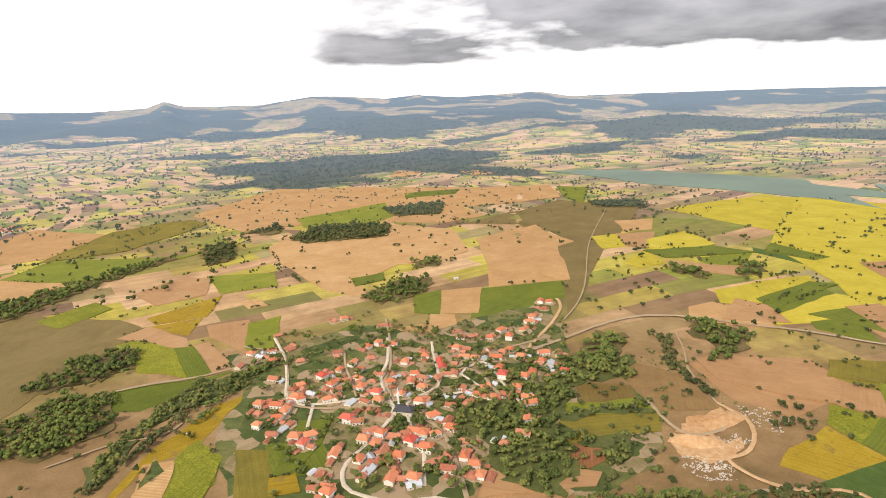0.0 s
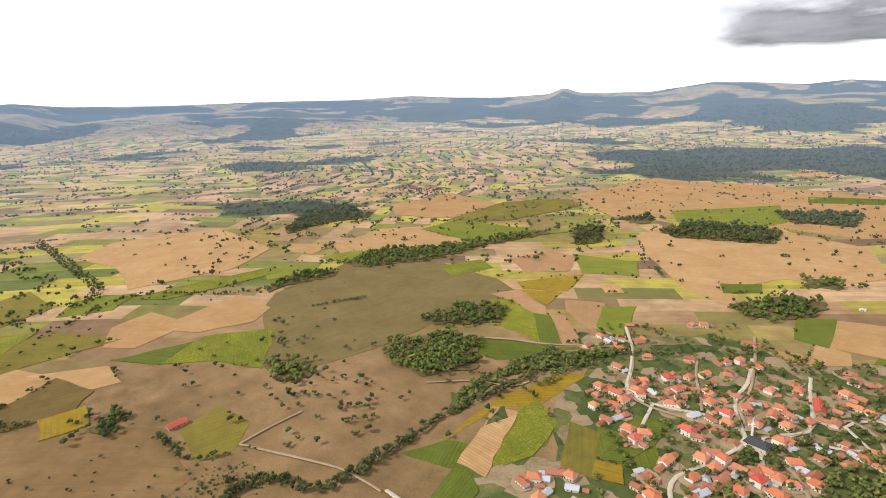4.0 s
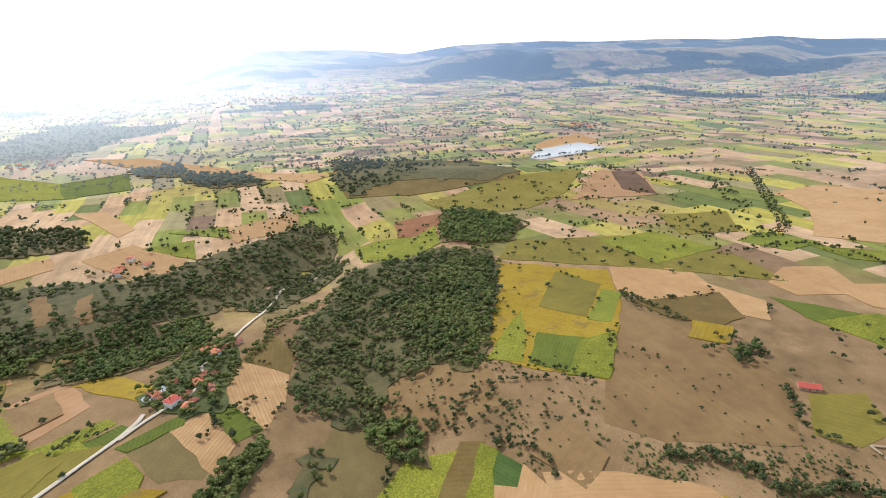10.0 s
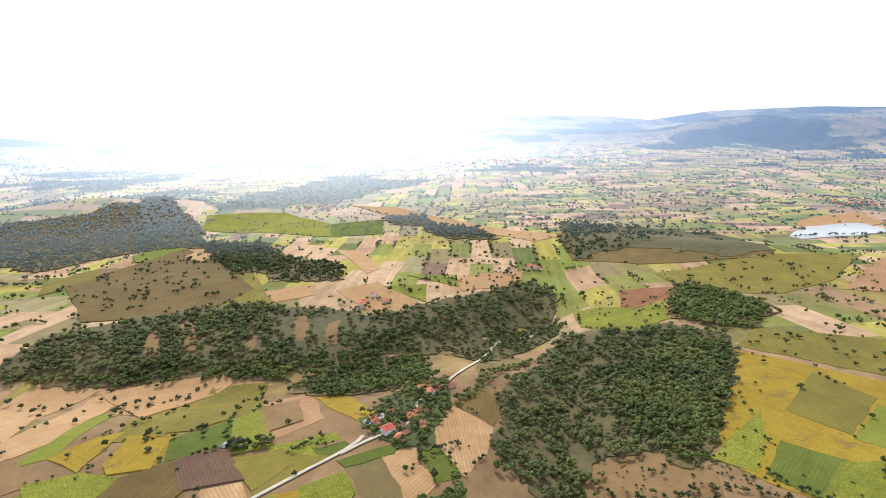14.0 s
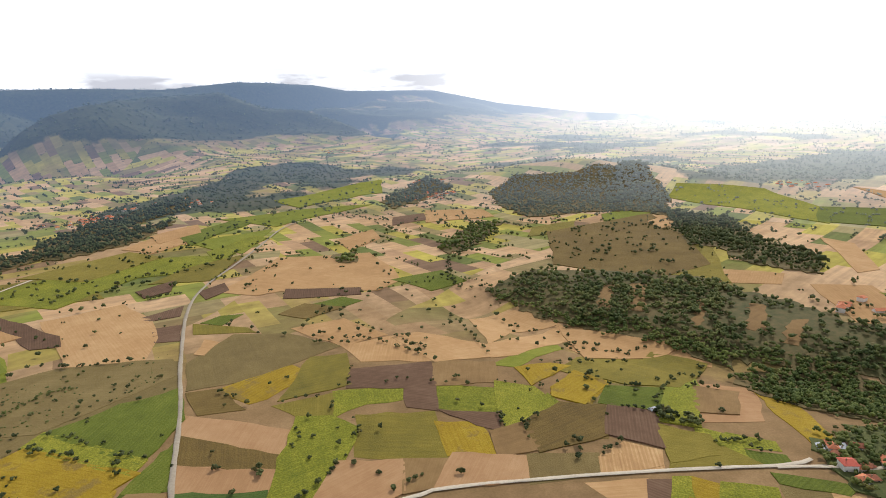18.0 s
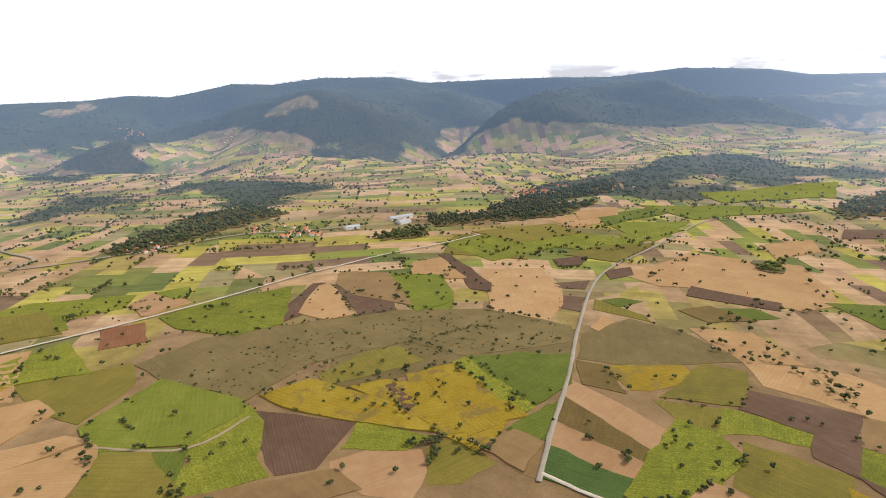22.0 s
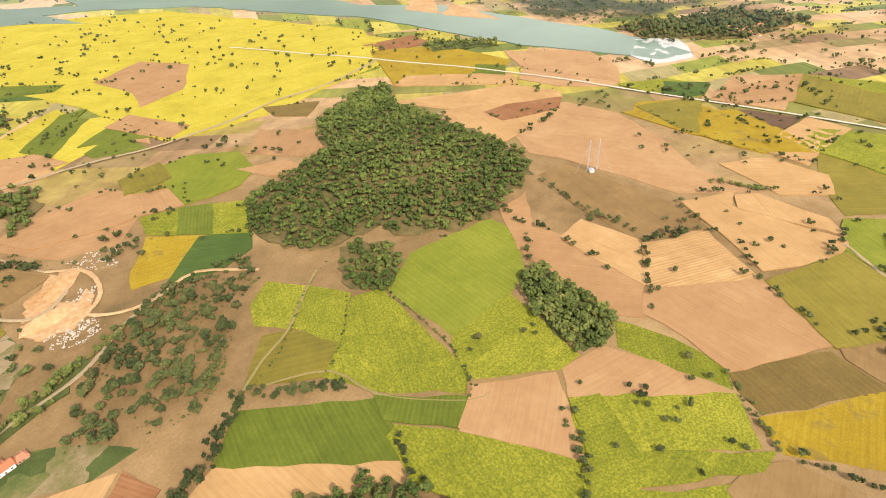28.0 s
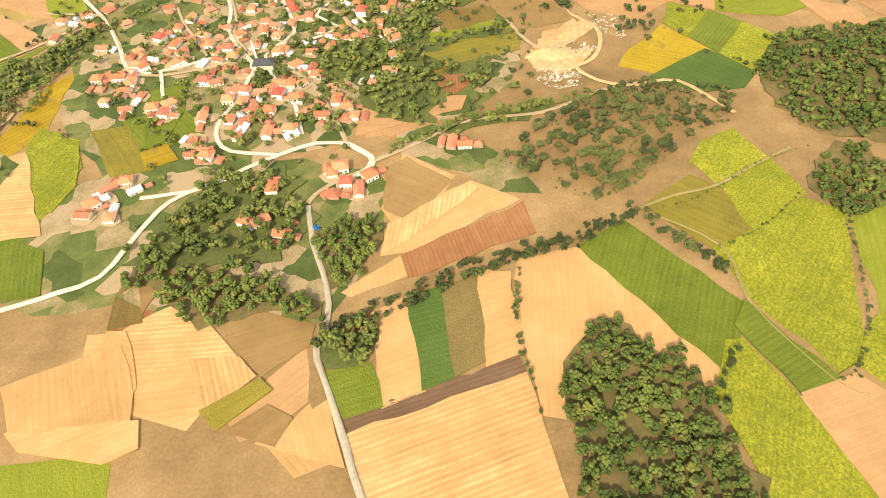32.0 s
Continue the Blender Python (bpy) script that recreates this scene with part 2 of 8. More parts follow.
def rand(nt):
    return nt.nodes.new("ShaderNodeObjectInfo").outputs["Random"]


def richer(c, dim=0.88, more=1.13):
    """Dry land under a high sun: a little deeper in tone and colour."""
    m = sum(c) / 3
    return tuple(max(0.01, (m + (v - m) * more) * dim) for v in c)


def crop(name, dark, mid, light, rows=4.0, stripe=0.25, fine=0.25, grain=1.2, tufts=0.0, spots=None):
    """A field's cover: tractor rows along its own x, large patches, grain and, where it has them, tufts and bare spots."""
    dark, mid, light = richer(dark), richer(mid), richer(light)

    def build(nt, b):
        vec = coords(nt)
        wave = nt.nodes.new("ShaderNodeTexWave")
        wave.bands_direction = "Y"
        put(nt, wave.inputs["Vector"], vec)
        wave.inputs["Scale"].default_value = 0.314 / rows
        wave.inputs["Distortion"].default_value, wave.inputs["Detail"].default_value = 0.5, 3.0
        pull = nt.nodes.new("ShaderNodeMapping")
        put(nt, pull.inputs["Vector"], vec)
        pull.inputs["Scale"].default_value = (0.035, 1.0, 1.0)
        streak = noise_tex(nt, pull.outputs[0], 0.75, 5.0, 0.68)
        wide = noise_tex(nt, pull.outputs[0], 0.09, 3.0, 0.6)
        big = noise_tex(nt, vec, 0.018, 4.0, 0.62, 0.6)
        middle = noise_tex(nt, vec, 0.11, 3.0, 0.6)
        small = noise_tex(nt, vec, grain, 2.0, 0.7)
        v = calc(nt, "ADD", calc(nt, "MULTIPLY", big, 0.8), calc(nt, "MULTIPLY", middle, 0.35))
        worn = calc(nt, "MULTIPLY", calc(nt, "SUBTRACT", wave.outputs["Fac"], 0.5), calc(nt, "MULTIPLY", noise_tex(nt, vec, 0.05, 3.0, 0.7), stripe))
        lines = calc(nt, "ADD", calc(nt, "MULTIPLY", streak, 0.45 + stripe), calc(nt, "MULTIPLY", wide, 0.24))
        v = calc(nt, "ADD", v, calc(nt, "ADD", worn, lines))
        v = calc(nt, "ADD", v, calc(nt, "MULTIPLY", small, fine))
        v = calc(nt, "ADD", v, calc(nt, "MULTIPLY", rand(nt), 0.22))
        v = calc(nt, "SUBTRACT", v, 0.575 + (0.45 + stripe + 0.24 + fine) * 0.5 + 0.11 - 0.5)
        col = ramp(nt, v, [(0.12, dark), (0.5, mid), (0.88, light)])
        if spots:
            s = noise_tex(nt, vec, 0.045, 4.0, 0.65)
            col = blend(nt, ramp(nt, s, [(0.56, (0, 0, 0)), (0.66, (1, 1, 1))]), col, spots)
        h = calc(nt, "ADD", small, calc(nt, "MULTIPLY", streak, 0.8))
        if tufts:
            t = noise_tex(nt, vec, 0.62, 2.0, 0.7)
            edge = ramp(nt, t, [(0.40, (0, 0, 0)), (0.60, (1, 1, 1))])
            col = blend(nt, calc(nt, "MULTIPLY", edge, tufts), col, dark)
            h = calc(nt, "ADD", h, calc(nt, "MULTIPLY", edge, -1.5))
        link(nt, col, b.inputs["Base Color"])
        bump(nt, b, h, 0.5, 0.35)
    return material(name, build, 0.92)


CROPS = {
    "straw": crop("straw stubble", (0.37, 0.22, 0.105), (0.50, 0.315, 0.16), (0.62, 0.42, 0.235), 4.0, 0.14, 0.16),
    "swath": crop("raked straw rows", (0.36, 0.21, 0.105), (0.53, 0.34, 0.175), (0.72, 0.52, 0.30), 3.4, 0.32, 0.2),
    "pink": crop("bare pinkish soil", (0.32, 0.185, 0.095), (0.435, 0.265, 0.145), (0.54, 0.36, 0.21), 4.0, 0.05, 0.26),
    "ripe": crop("ripening yellow crop", (0.12, 0.14, 0.025), (0.295, 0.295, 0.050), (0.47, 0.435, 0.085), 3.0, 0.12, 0.62, 0.5, 0.65),
    # ripe crop painted paler where sun breaks through the cloud
    "sunlit": crop("ripe yellow crop with sun patch in its colour", (0.37, 0.31, 0.055), (0.54, 0.45, 0.085), (0.68, 0.58, 0.15), 4.5, 0.14, 0.3, 0.7, 0.15),
    "gold": crop("golden crop", (0.25, 0.165, 0.03), (0.385, 0.27, 0.045), (0.50, 0.38, 0.075), 5.0, 0.2, 0.36, 0.7, 0.3, (0.24, 0.165, 0.045)),
    "olive": crop("olive meadow", (0.14, 0.125, 0.035), (0.245, 0.20, 0.048), (0.34, 0.28, 0.075), 6.0, 0.12, 0.3, 0.6, 0.2),
    "lime": crop("fresh light green crop", (0.14, 0.17, 0.03), (0.225, 0.245, 0.045), (0.33, 0.33, 0.075), 5.0, 0.14, 0.3, 0.8, 0.2),
    "green": crop("green crop", (0.085, 0.11, 0.022), (0.15, 0.178, 0.034), (0.225, 0.245, 0.055), 3.6, 0.26, 0.3, 0.9, 0.25),
    "deep": crop("deep green lucerne", (0.055, 0.092, 0.026), (0.092, 0.138, 0.038), (0.135, 0.185, 0.055), 3.6, 0.2, 0.25, 0.9, 0.2),
    "brown": crop("ploughed brown earth", (0.10, 0.06, 0.038), (0.155, 0.095, 0.062), (0.22, 0.145, 0.098), 3.0, 0.3, 0.3),
    "rust": crop("red-brown ploughed earth", (0.19, 0.09, 0.045), (0.28, 0.135, 0.07), (0.37, 0.20, 0.11), 3.0, 0.3, 0.25),
    "umber": crop("brown weedy fallow", (0.12, 0.085, 0.034), (0.20, 0.14, 0.052), (0.28, 0.205, 0.08), 5.0, 0.14, 0.3, 0.8, 0.25),
    "tan": crop("dry grazed grass", (0.19, 0.12, 0.058), (0.28, 0.182, 0.088), (0.37, 0.255, 0.13), 9.0, 0.03, 0.34),
    "fallow": crop("grey-olive pasture", (0.15, 0.115, 0.05), (0.222, 0.168, 0.074), (0.30, 0.235, 0.11), 9.0, 0.03, 0.3, 0.5, 0.1),
}
CROP_WORDS = {
    "straw": "harvested straw-coloured stubble field on the plain", "swath": "mown straw field with raked pale rows",
    "pink": "bare field of dry pinkish soil", "ripe": "field of ripening yellow-green crop", "gold": "golden ripe crop field with faint rows", "sunlit": "field of ripe yellow crop painted paler as a sun patch",
    "olive": "olive-green dry meadow strip", "lime": "fresh light green crop field", "green": "green leafy crop field in rows",
    "deep": "deep green lucerne field", "brown": "ploughed dark brown field", "rust": "ploughed red-brown field",
    "umber": "weedy brown fallow field", "tan": "dry grazed tan grass plot", "fallow": "grey-olive dry pasture"}


def read(nt, name):
    """A value laid on the land's points: plan (along, across, region) or lie (woods, true distance, height)."""
    n = nt.nodes.new("ShaderNodeAttribute")
    n.attribute_name = name
    sep = nt.nodes.new("ShaderNodeSeparateXYZ")
    link(nt, n.outputs["Vector"], sep.inputs[0])
    return n.outputs["Vector"], sep.outputs


PLOT_TONES = [(0.0, (0.52, 0.335, 0.185)), (0.13, (0.40, 0.34, 0.065)), (0.25, (0.20, 0.215, 0.05)), (0.34, (0.56, 0.375, 0.22)), (0.46, (0.47, 0.40, 0.085)),
              (0.56, (0.27, 0.21, 0.095)), (0.64, (0.46, 0.29, 0.165)), (0.72, (0.24, 0.26, 0.05)), (0.82, (0.145, 0.17, 0.045)), (0.88, (0.215, 0.135, 0.085)), (0.93, (0.33, 0.275, 0.13))]
PLOTS_A, PLOTS_B = (150.0, 58.0), (105.0, 46.0)


def plot_bricks(nt, vec, size):
    n = nt.nodes.new("ShaderNodeTexBrick")
    n.offset, n.offset_frequency, n.squash, n.squash_frequency = 0.37, 2, 1.0, 2
    link(nt, vec, n.inputs["Vector"])
    for k, v in (("Color1", (0, 0, 0, 1)), ("Color2", (1, 1, 1, 1)), ("Mortar", (0, 0, 0, 1)), ("Scale", 0.01), ("Mortar Size", 0.0), ("Brick Width", size[0] / 100), ("Row Height", size[1] / 100)):
        n.inputs[k].default_value = v
    m = nt.nodes.new("ShaderNodeValToRGB")
    link(nt, n.outputs["Color"], m.inputs[0])
    m.color_ramp.interpolation = "CONSTANT"
    while len(m.color_ramp.elements) < len(PLOT_TONES):
        m.color_ramp.elements.new(0.5)
    for e, (at, tone) in zip(m.color_ramp.elements, PLOT_TONES):
        e.position, e.color = at, (*tone, 1)
    return m.outputs[0], n.outputs["Color"]


def ground_build(nt, b):
    pos, _ = read(nt, "true_place")
    plan, axes = read(nt, "plan")
    _, lie = read(nt, "lie")
    big = noise_tex(nt, pos, 0.0045, 4.0, 0.6)
    mid = noise_tex(nt, pos, 0.03, 4.0, 0.65)
    small = noise_tex(nt, pos, 0.5, 3.0, 0.7)
    v = calc(nt, "ADD", calc(nt, "MULTIPLY", big, 0.6), calc(nt, "ADD", calc(nt, "MULTIPLY", mid, 0.45), calc(nt, "MULTIPLY", small, 0.25)))
    near = ramp(nt, v, [(0.42, (0.11, 0.088, 0.034)), (0.54, (0.20, 0.128, 0.058)), (0.66, (0.275, 0.175, 0.082)), (0.80, (0.38, 0.25, 0.125))])
    # far off the plain turns into a patchwork of small plots
    a, ta = plot_bricks(nt, plan, PLOTS_A)
    swap = nt.nodes.new("ShaderNodeCombineXYZ")
    link(nt, axes[1], swap.inputs[0])
    link(nt, axes[0], swap.inputs[1])
    c, tc = plot_bricks(nt, swap.outputs[0], PLOTS_B)
    plots = blend(nt, calc(nt, "GREATER_THAN", axes[2], 0.5), a, c)
    # within the plots: rows and patches, and rough grazing between them
    pull = nt.nodes.new("ShaderNodeMapping")
    put(nt, pull.inputs["Vector"], plan)
    pull.inputs["Scale"].default_value = (0.06, 1.0, 0.0)
    worn = calc(nt, "ADD", calc(nt, "MULTIPLY", noise_tex(nt, pull.outputs[0], 0.06, 4.0, 0.7), 0.7), calc(nt, "MULTIPLY", mid, 0.5))
    plots = blend(nt, 1.0, plots, ramp(nt, worn, [(0.38, (0.66, 0.66, 0.66)), (0.80, (1.3, 1.3, 1.25))]), "MULTIPLY")
    plots = blend(nt, calc(nt, "MULTIPLY", ramp(nt, noise_tex(nt, pos, 0.0021, 5.0, 0.6), [(0.50, (0, 0, 0)), (0.60, (1, 1, 1))]), 0.55), plots, near)
    out = calc(nt, "ADD", calc(nt, "MULTIPLY", lie[1], 1 / 380.0), -1.95)
    out = calc(nt, "MINIMUM", calc(nt, "MAXIMUM", calc(nt, "ADD", out, calc(nt, "MULTIPLY", mid, 0.6)), 0.0), 1.0)
    col = blend(nt, out, near, plots)
    # high ground is rough grazing, its plots faint
    upland = calc(nt, "MINIMUM", calc(nt, "MAXIMUM", calc(nt, "MULTIPLY", calc(nt, "SUBTRACT", lie[2], 25.0), 1 / 110.0), 0.0), 0.7)
    col = blend(nt, upland, col, ramp(nt, noise_tex(nt, pos, 0.004, 6.0, 0.7), [(0.35, (0.085, 0.085, 0.038)), (0.5, (0.18, 0.145, 0.066)), (0.70, (0.28, 0.20, 0.105))]))
    # woods, ragged at their edges
    wild = calc(nt, "ADD", lie[0], calc(nt, "MULTIPLY", calc(nt, "SUBTRACT", noise_tex(nt, pos, 0.006, 7.0, 0.75), 0.5), 1.9))
    leafy = ramp(nt, noise_tex(nt, pos, 0.035, 3.0, 0.7), [(0.3, (0.030, 0.040, 0.018)), (0.7, (0.075, 0.085, 0.035))])
    col = blend(nt, ramp(nt, wild, [(0.36, (0, 0, 0)), (0.70, (0.94, 0.94, 0.94))]), col, leafy)
    link(nt, col, b.inputs["Base Color"])
    bump(nt, b, calc(nt, "ADD", small, mid), 0.5, 0.6)


GROUND = material("dry grassland", ground_build, 0.95)


def add_haze_glow(nt, b):
    """Haze painted as emission, growing with true distance: bluish, and white towards the sun."""
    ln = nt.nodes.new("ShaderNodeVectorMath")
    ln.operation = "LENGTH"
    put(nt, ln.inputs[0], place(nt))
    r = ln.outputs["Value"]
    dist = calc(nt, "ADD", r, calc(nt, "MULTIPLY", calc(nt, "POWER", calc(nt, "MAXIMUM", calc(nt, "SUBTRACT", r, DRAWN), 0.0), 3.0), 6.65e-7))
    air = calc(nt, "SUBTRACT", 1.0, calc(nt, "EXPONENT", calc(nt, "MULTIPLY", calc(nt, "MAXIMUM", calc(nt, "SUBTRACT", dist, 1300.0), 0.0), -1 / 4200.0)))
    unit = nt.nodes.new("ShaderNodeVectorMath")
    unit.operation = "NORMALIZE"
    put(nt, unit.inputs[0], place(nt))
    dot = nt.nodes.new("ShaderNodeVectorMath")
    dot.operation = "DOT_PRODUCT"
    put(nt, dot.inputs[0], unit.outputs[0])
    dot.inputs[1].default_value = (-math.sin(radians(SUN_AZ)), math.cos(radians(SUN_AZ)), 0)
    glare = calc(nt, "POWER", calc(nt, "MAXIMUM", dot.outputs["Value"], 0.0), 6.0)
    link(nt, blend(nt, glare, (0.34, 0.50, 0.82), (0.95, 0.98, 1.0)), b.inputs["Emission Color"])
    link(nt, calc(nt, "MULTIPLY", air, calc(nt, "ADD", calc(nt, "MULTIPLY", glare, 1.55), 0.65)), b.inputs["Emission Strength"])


# far leaves glow too: haze is put into their emission
def hazed_leaf_build(nt, b):
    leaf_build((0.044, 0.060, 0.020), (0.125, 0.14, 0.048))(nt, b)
    add_haze_glow(nt, b)


BACKDROP = material("distant hills with haze glow", lambda nt, b: (ground_build(nt, b), add_haze_glow(nt, b)) and None, 1.0)


def speckle(name, a, c, scale=1.5, rough=0.85, bumps=0.4):
    def build(nt, b):
        pos = place(nt)
        v = calc(nt, "ADD", calc(nt, "MULTIPLY", noise_tex(nt, pos, scale, 4.0, 0.65), 0.6), calc(nt, "MULTIPLY", noise_tex(nt, pos, scale * 0.08, 3.0), 0.4))
        link(nt, ramp(nt, v, [(0.32, a), (0.68, c)]), b.inputs["Base Color"])
        bump(nt, b, v, bumps, 0.15)
    return material(name, build, rough)


ROADS = {
    "asphalt": speckle("worn pale asphalt", (0.31, 0.265, 0.205), (0.45, 0.39, 0.305), 0.5),
    "white": speckle("pale limestone gravel", (0.50, 0.43, 0.33), (0.70, 0.62, 0.50), 0.4),
    "dirt": speckle("dry dirt track", (0.32, 0.235, 0.145), (0.46, 0.35, 0.225), 0.4),
    "grass": speckle("grassy field lane", (0.20, 0.175, 0.06), (0.33, 0.25, 0.11), 0.4),
    "orange": speckle("orange quarry earth", (0.44, 0.27, 0.13), (0.62, 0.43, 0.25), 0.3),
}


def leaf_build(lo, hi):
    def build(nt, b):
        isl = nt.nodes.new("ShaderNodeNewGeometry").outputs["Random Per Island"]
        v = calc(nt, "ADD", calc(nt, "MULTIPLY", isl, 0.28), calc(nt, "MULTIPLY", rand(nt), 0.3))
        pos = place(nt)
        v = calc(nt, "ADD", v, calc(nt, "MULTIPLY", calc(nt, "SUBTRACT", noise_tex(nt, pos, 0.016, 3.0), 0.5), 1.5))
        each = noise_tex(nt, pos, 0.13, 1.0, 0.4)
        v = calc(nt, "ADD", v, calc(nt, "MULTIPLY", calc(nt, "SUBTRACT", each, 0.42), 1.5))
        col = ramp(nt, v, [(0.1, lo), (0.9, hi)])
        # here and there a crown that turns yellow or dusty grey
        dry = ramp(nt, noise_tex(nt, pos, 0.105, 0.0), [(0.64, (0, 0, 0)), (0.74, (1, 1, 1))])
        col = blend(nt, calc(nt, "MULTIPLY", dry, 0.4), col, (hi[0] * 1.45, hi[1] * 1.02, hi[2] * 1.2))
        link(nt, col, b.inputs["Base Color"])
        bump(nt, b, noise_tex(nt, pos, 1.6, 4.0, 0.75), 0.7, 0.5)
    return build


LEAF = material("oak foliage", leaf_build((0.040, 0.054, 0.018), (0.125, 0.14, 0.046)), 0.8)
# oak foliage again, lightened to offset the shade its crowns cast together
LEAF_WOOD = material("oak canopy lightened against its own shade", leaf_build((0.056, 0.084, 0.019), (0.175, 0.21, 0.050)), 0.8)
LEAF_FRESH = material("fresh foliage", leaf_build((0.072, 0.098, 0.024), (0.20, 0.22, 0.058)), 0.8)
LEAF_FAR = material("distant foliage with haze glow", hazed_leaf_build, 0.9)
LEAF_DRY = material("dusty foliage", leaf_build((0.058, 0.082, 0.024), (0.17, 0.185, 0.055)), 0.8)
BARK = speckle("bark", (0.06, 0.045, 0.03), (0.13, 0.10, 0.07), 3.0, 0.9)


# ---- mesh helpers ----
def mesh_of(name, verts, faces, mat, flat=True):
    me = bpy.data.meshes.new(name)
    me.from_pydata([tuple(v) for v in verts], [], [tuple(int(i) for i in f) for f in faces])
    me.materials.append(mat)
    if not flat:
        me.shade_smooth()
    me.update()
    return me


def tri_mesh(name, v, f, mat, soft=False):
    """A mesh from arrays of vertices and triangles."""
    me = bpy.data.meshes.new(name)
    me.vertices.add(len(v))
    me.vertices.foreach_set("co", np.asarray(v, np.float32).ravel())
    me.loops.add(len(f) * 3)
    me.loops.foreach_set("vertex_index", np.asarray(f, np.int32).ravel())
    me.polygons.add(len(f))
    me.polygons.foreach_set("loop_start", np.arange(0, len(f) * 3, 3, dtype=np.int32))
    me.materials.append(mat)
    me.update(calc_edges=True)
    if not soft:
        me.shade_flat()
    return me


def part(name, bm, mat, parent, label=""):
    """Links a bmesh as one mesh object under a thing or under a part."""
    me = bpy.data.meshes.new(name)
    bm.to_mesh(me)
    bm.free()
    me.materials.append(mat)
    ob = new(name, me)
    ob.parent = parent
    if label:
        tagged(ob, label)
    return ob


def thing(name, x, y, z, turn, label, category, group=""):
    ob = new(name)
    ob.empty_display_size = 1.0
    ob.matrix_basis = pose(x, y, z, 0, 0, turn)
    return tagged(ob, label, category, group)


def pairs(*n):
    return [(n[i], n[i + 1]) for i in range(0, len(n), 2)]


def inside(px, py, poly):
    px, py = np.asarray(px), np.asarray(py)
    hit = np.zeros(px.shape, bool)
    for (ax, ay), (bx, by) in zip(poly, poly[1:] + poly[:1]):
        if ay != by:
            hit ^= ((ay > py) != (by > py)) & (px < (bx - ax) * (py - ay) / (by - ay) + ax)
    return hit


def ragged(poly, step, amount, seed):
    """The outline with its sides cut into short pieces that wander a little."""
    rng = np.random.default_rng(seed)
    out = []
    for (ax, ay), (bx, by) in zip(poly, poly[1:] + poly[:1]):
        n = max(1, min(24, int(math.hypot(bx - ax, by - ay) / step)))
        for k in range(n):
            u = k / n
            w = amount if k else amount * 0.3
            out.append((ax + (bx - ax) * u + rng.normal() * w, ay + (by - ay) * u + rng.normal() * w))
    return out


def refine(verts, tris, longest):
    """Halves every edge longer than the limit, so that a flat sheet can follow the land."""
    verts = [tuple(v) for v in verts]
    for _ in range(7):
        mids, out, done = {}, [], True

        def mid(a, b):
            key = (a, b) if a < b else (b, a)
            if key not in mids:
                pa, pb = verts[a], verts[b]
                if math.hypot(pa[0] - pb[0], pa[1] - pb[1]) <= longest:
                    mids[key] = -1
                else:
                    verts.append(((pa[0] + pb[0]) / 2, (pa[1] + pb[1]) / 2))
                    mids[key] = len(verts) - 1
            return mids[key]
        for a, b, c in tris:
            m, n, o = mid(a, b), mid(b, c), mid(c, a)
            k = (m >= 0) + (n >= 0) + (o >= 0)
            if k == 0:
                out.append((a, b, c))
                continue
            done = False
            if k == 3:
                out += [(a, m, o), (m, b, n), (o, n, c), (m, n, o)]
            elif k == 1:
                if m >= 0:
                    out += [(a, m, c), (m, b, c)]
                elif n >= 0:
                    out += [(b, n, a), (n, c, a)]
                else:
                    out += [(c, o, b), (o, a, b)]
            else:
                if m < 0:
                    out += [(c, o, n), (a, b, o), (b, n, o)]
                elif n < 0:
                    out += [(a, m, o), (b, c, m), (c, o, m)]
                else:
                    out += [(b, n, m), (c, a, n), (a, m, n)]
        tris = out
        if done:
            break
    return verts, tris


def sheet(name, outline, mat, lift, skirt, turn=None, seed=0):
    """A patch that lies on the land, with a low rim down to it. Its own x runs along its longest side."""
    pts = [Vector((x, y, 0)) for x, y in outline]
    tris = tessellate_polygon([pts])
    cx, cy = sum(p[0] for p in outline) / len(outline), sum(p[1] for p in outline) / len(outline)
    far = math.hypot(cx, cy)
    limit = max(12.0, 0.035 * far)
    v, f = refine(outline, [tuple(t) for t in tris], limit)
    edges = {}
    for a, b, c in f:
        for e in ((a, b), (b, c), (c, a)):
            edges[e] = edges.get(e, 0) + 1
    x, y = np.array([p[0] for p in v]), np.array([p[1] for p in v])
    r = np.hypot(x, y)
    z = terrain(x, y) + lift + 0.0011 * np.maximum(r - 400, 0)
    n = len(v)
    area = sum((v[b][0] - v[a][0]) * (v[c][1] - v[a][1]) - (v[c][0] - v[a][0]) * (v[b][1] - v[a][1]) for a, b, c in f)
    if area < 0:
        f = [(a, c, b) for a, b, c in f]
        edges = {(b, a): k for (a, b), k in edges.items()}
    rim, low, extra = {}, [], []
    for a, b in edges:
        if (b, a) not in edges:
            for i in (a, b):
                if i not in rim:
                    rim[i] = n + len(low)
                    low.append((x[i], y[i], z[i] - lift - skirt - 0.002 * r[i]))
                    low.append((x[i], y[i], z[i]))
            extra += [(rim[a] + 1, rim[a], rim[b]), (rim[a] + 1, rim[b], rim[b] + 1)]
    if turn is None:
        best = max(zip(outline, outline[1:] + outline[:1]), key=lambda e: (e[0][0] - e[1][0]) ** 2 + (e[0][1] - e[1][1]) ** 2)
        turn = math.degrees(math.atan2(best[1][1] - best[0][1], best[1][0] - best[0][0]))
    c, s = math.cos(radians(-turn)), math.sin(radians(-turn))
    w = np.vstack([np.c_[x, y, z], np.array(low)]) - np.array([cx, cy, 0])
    w = np.c_[w[:, 0] * c - w[:, 1] * s, w[:, 0] * s + w[:, 1] * c, w[:, 2]]
    ob = new(name, tri_mesh(name, w, f + extra, mat, True))
    ob.matrix_basis = pose(cx, cy, 0, 0, 0, turn)
    return ob


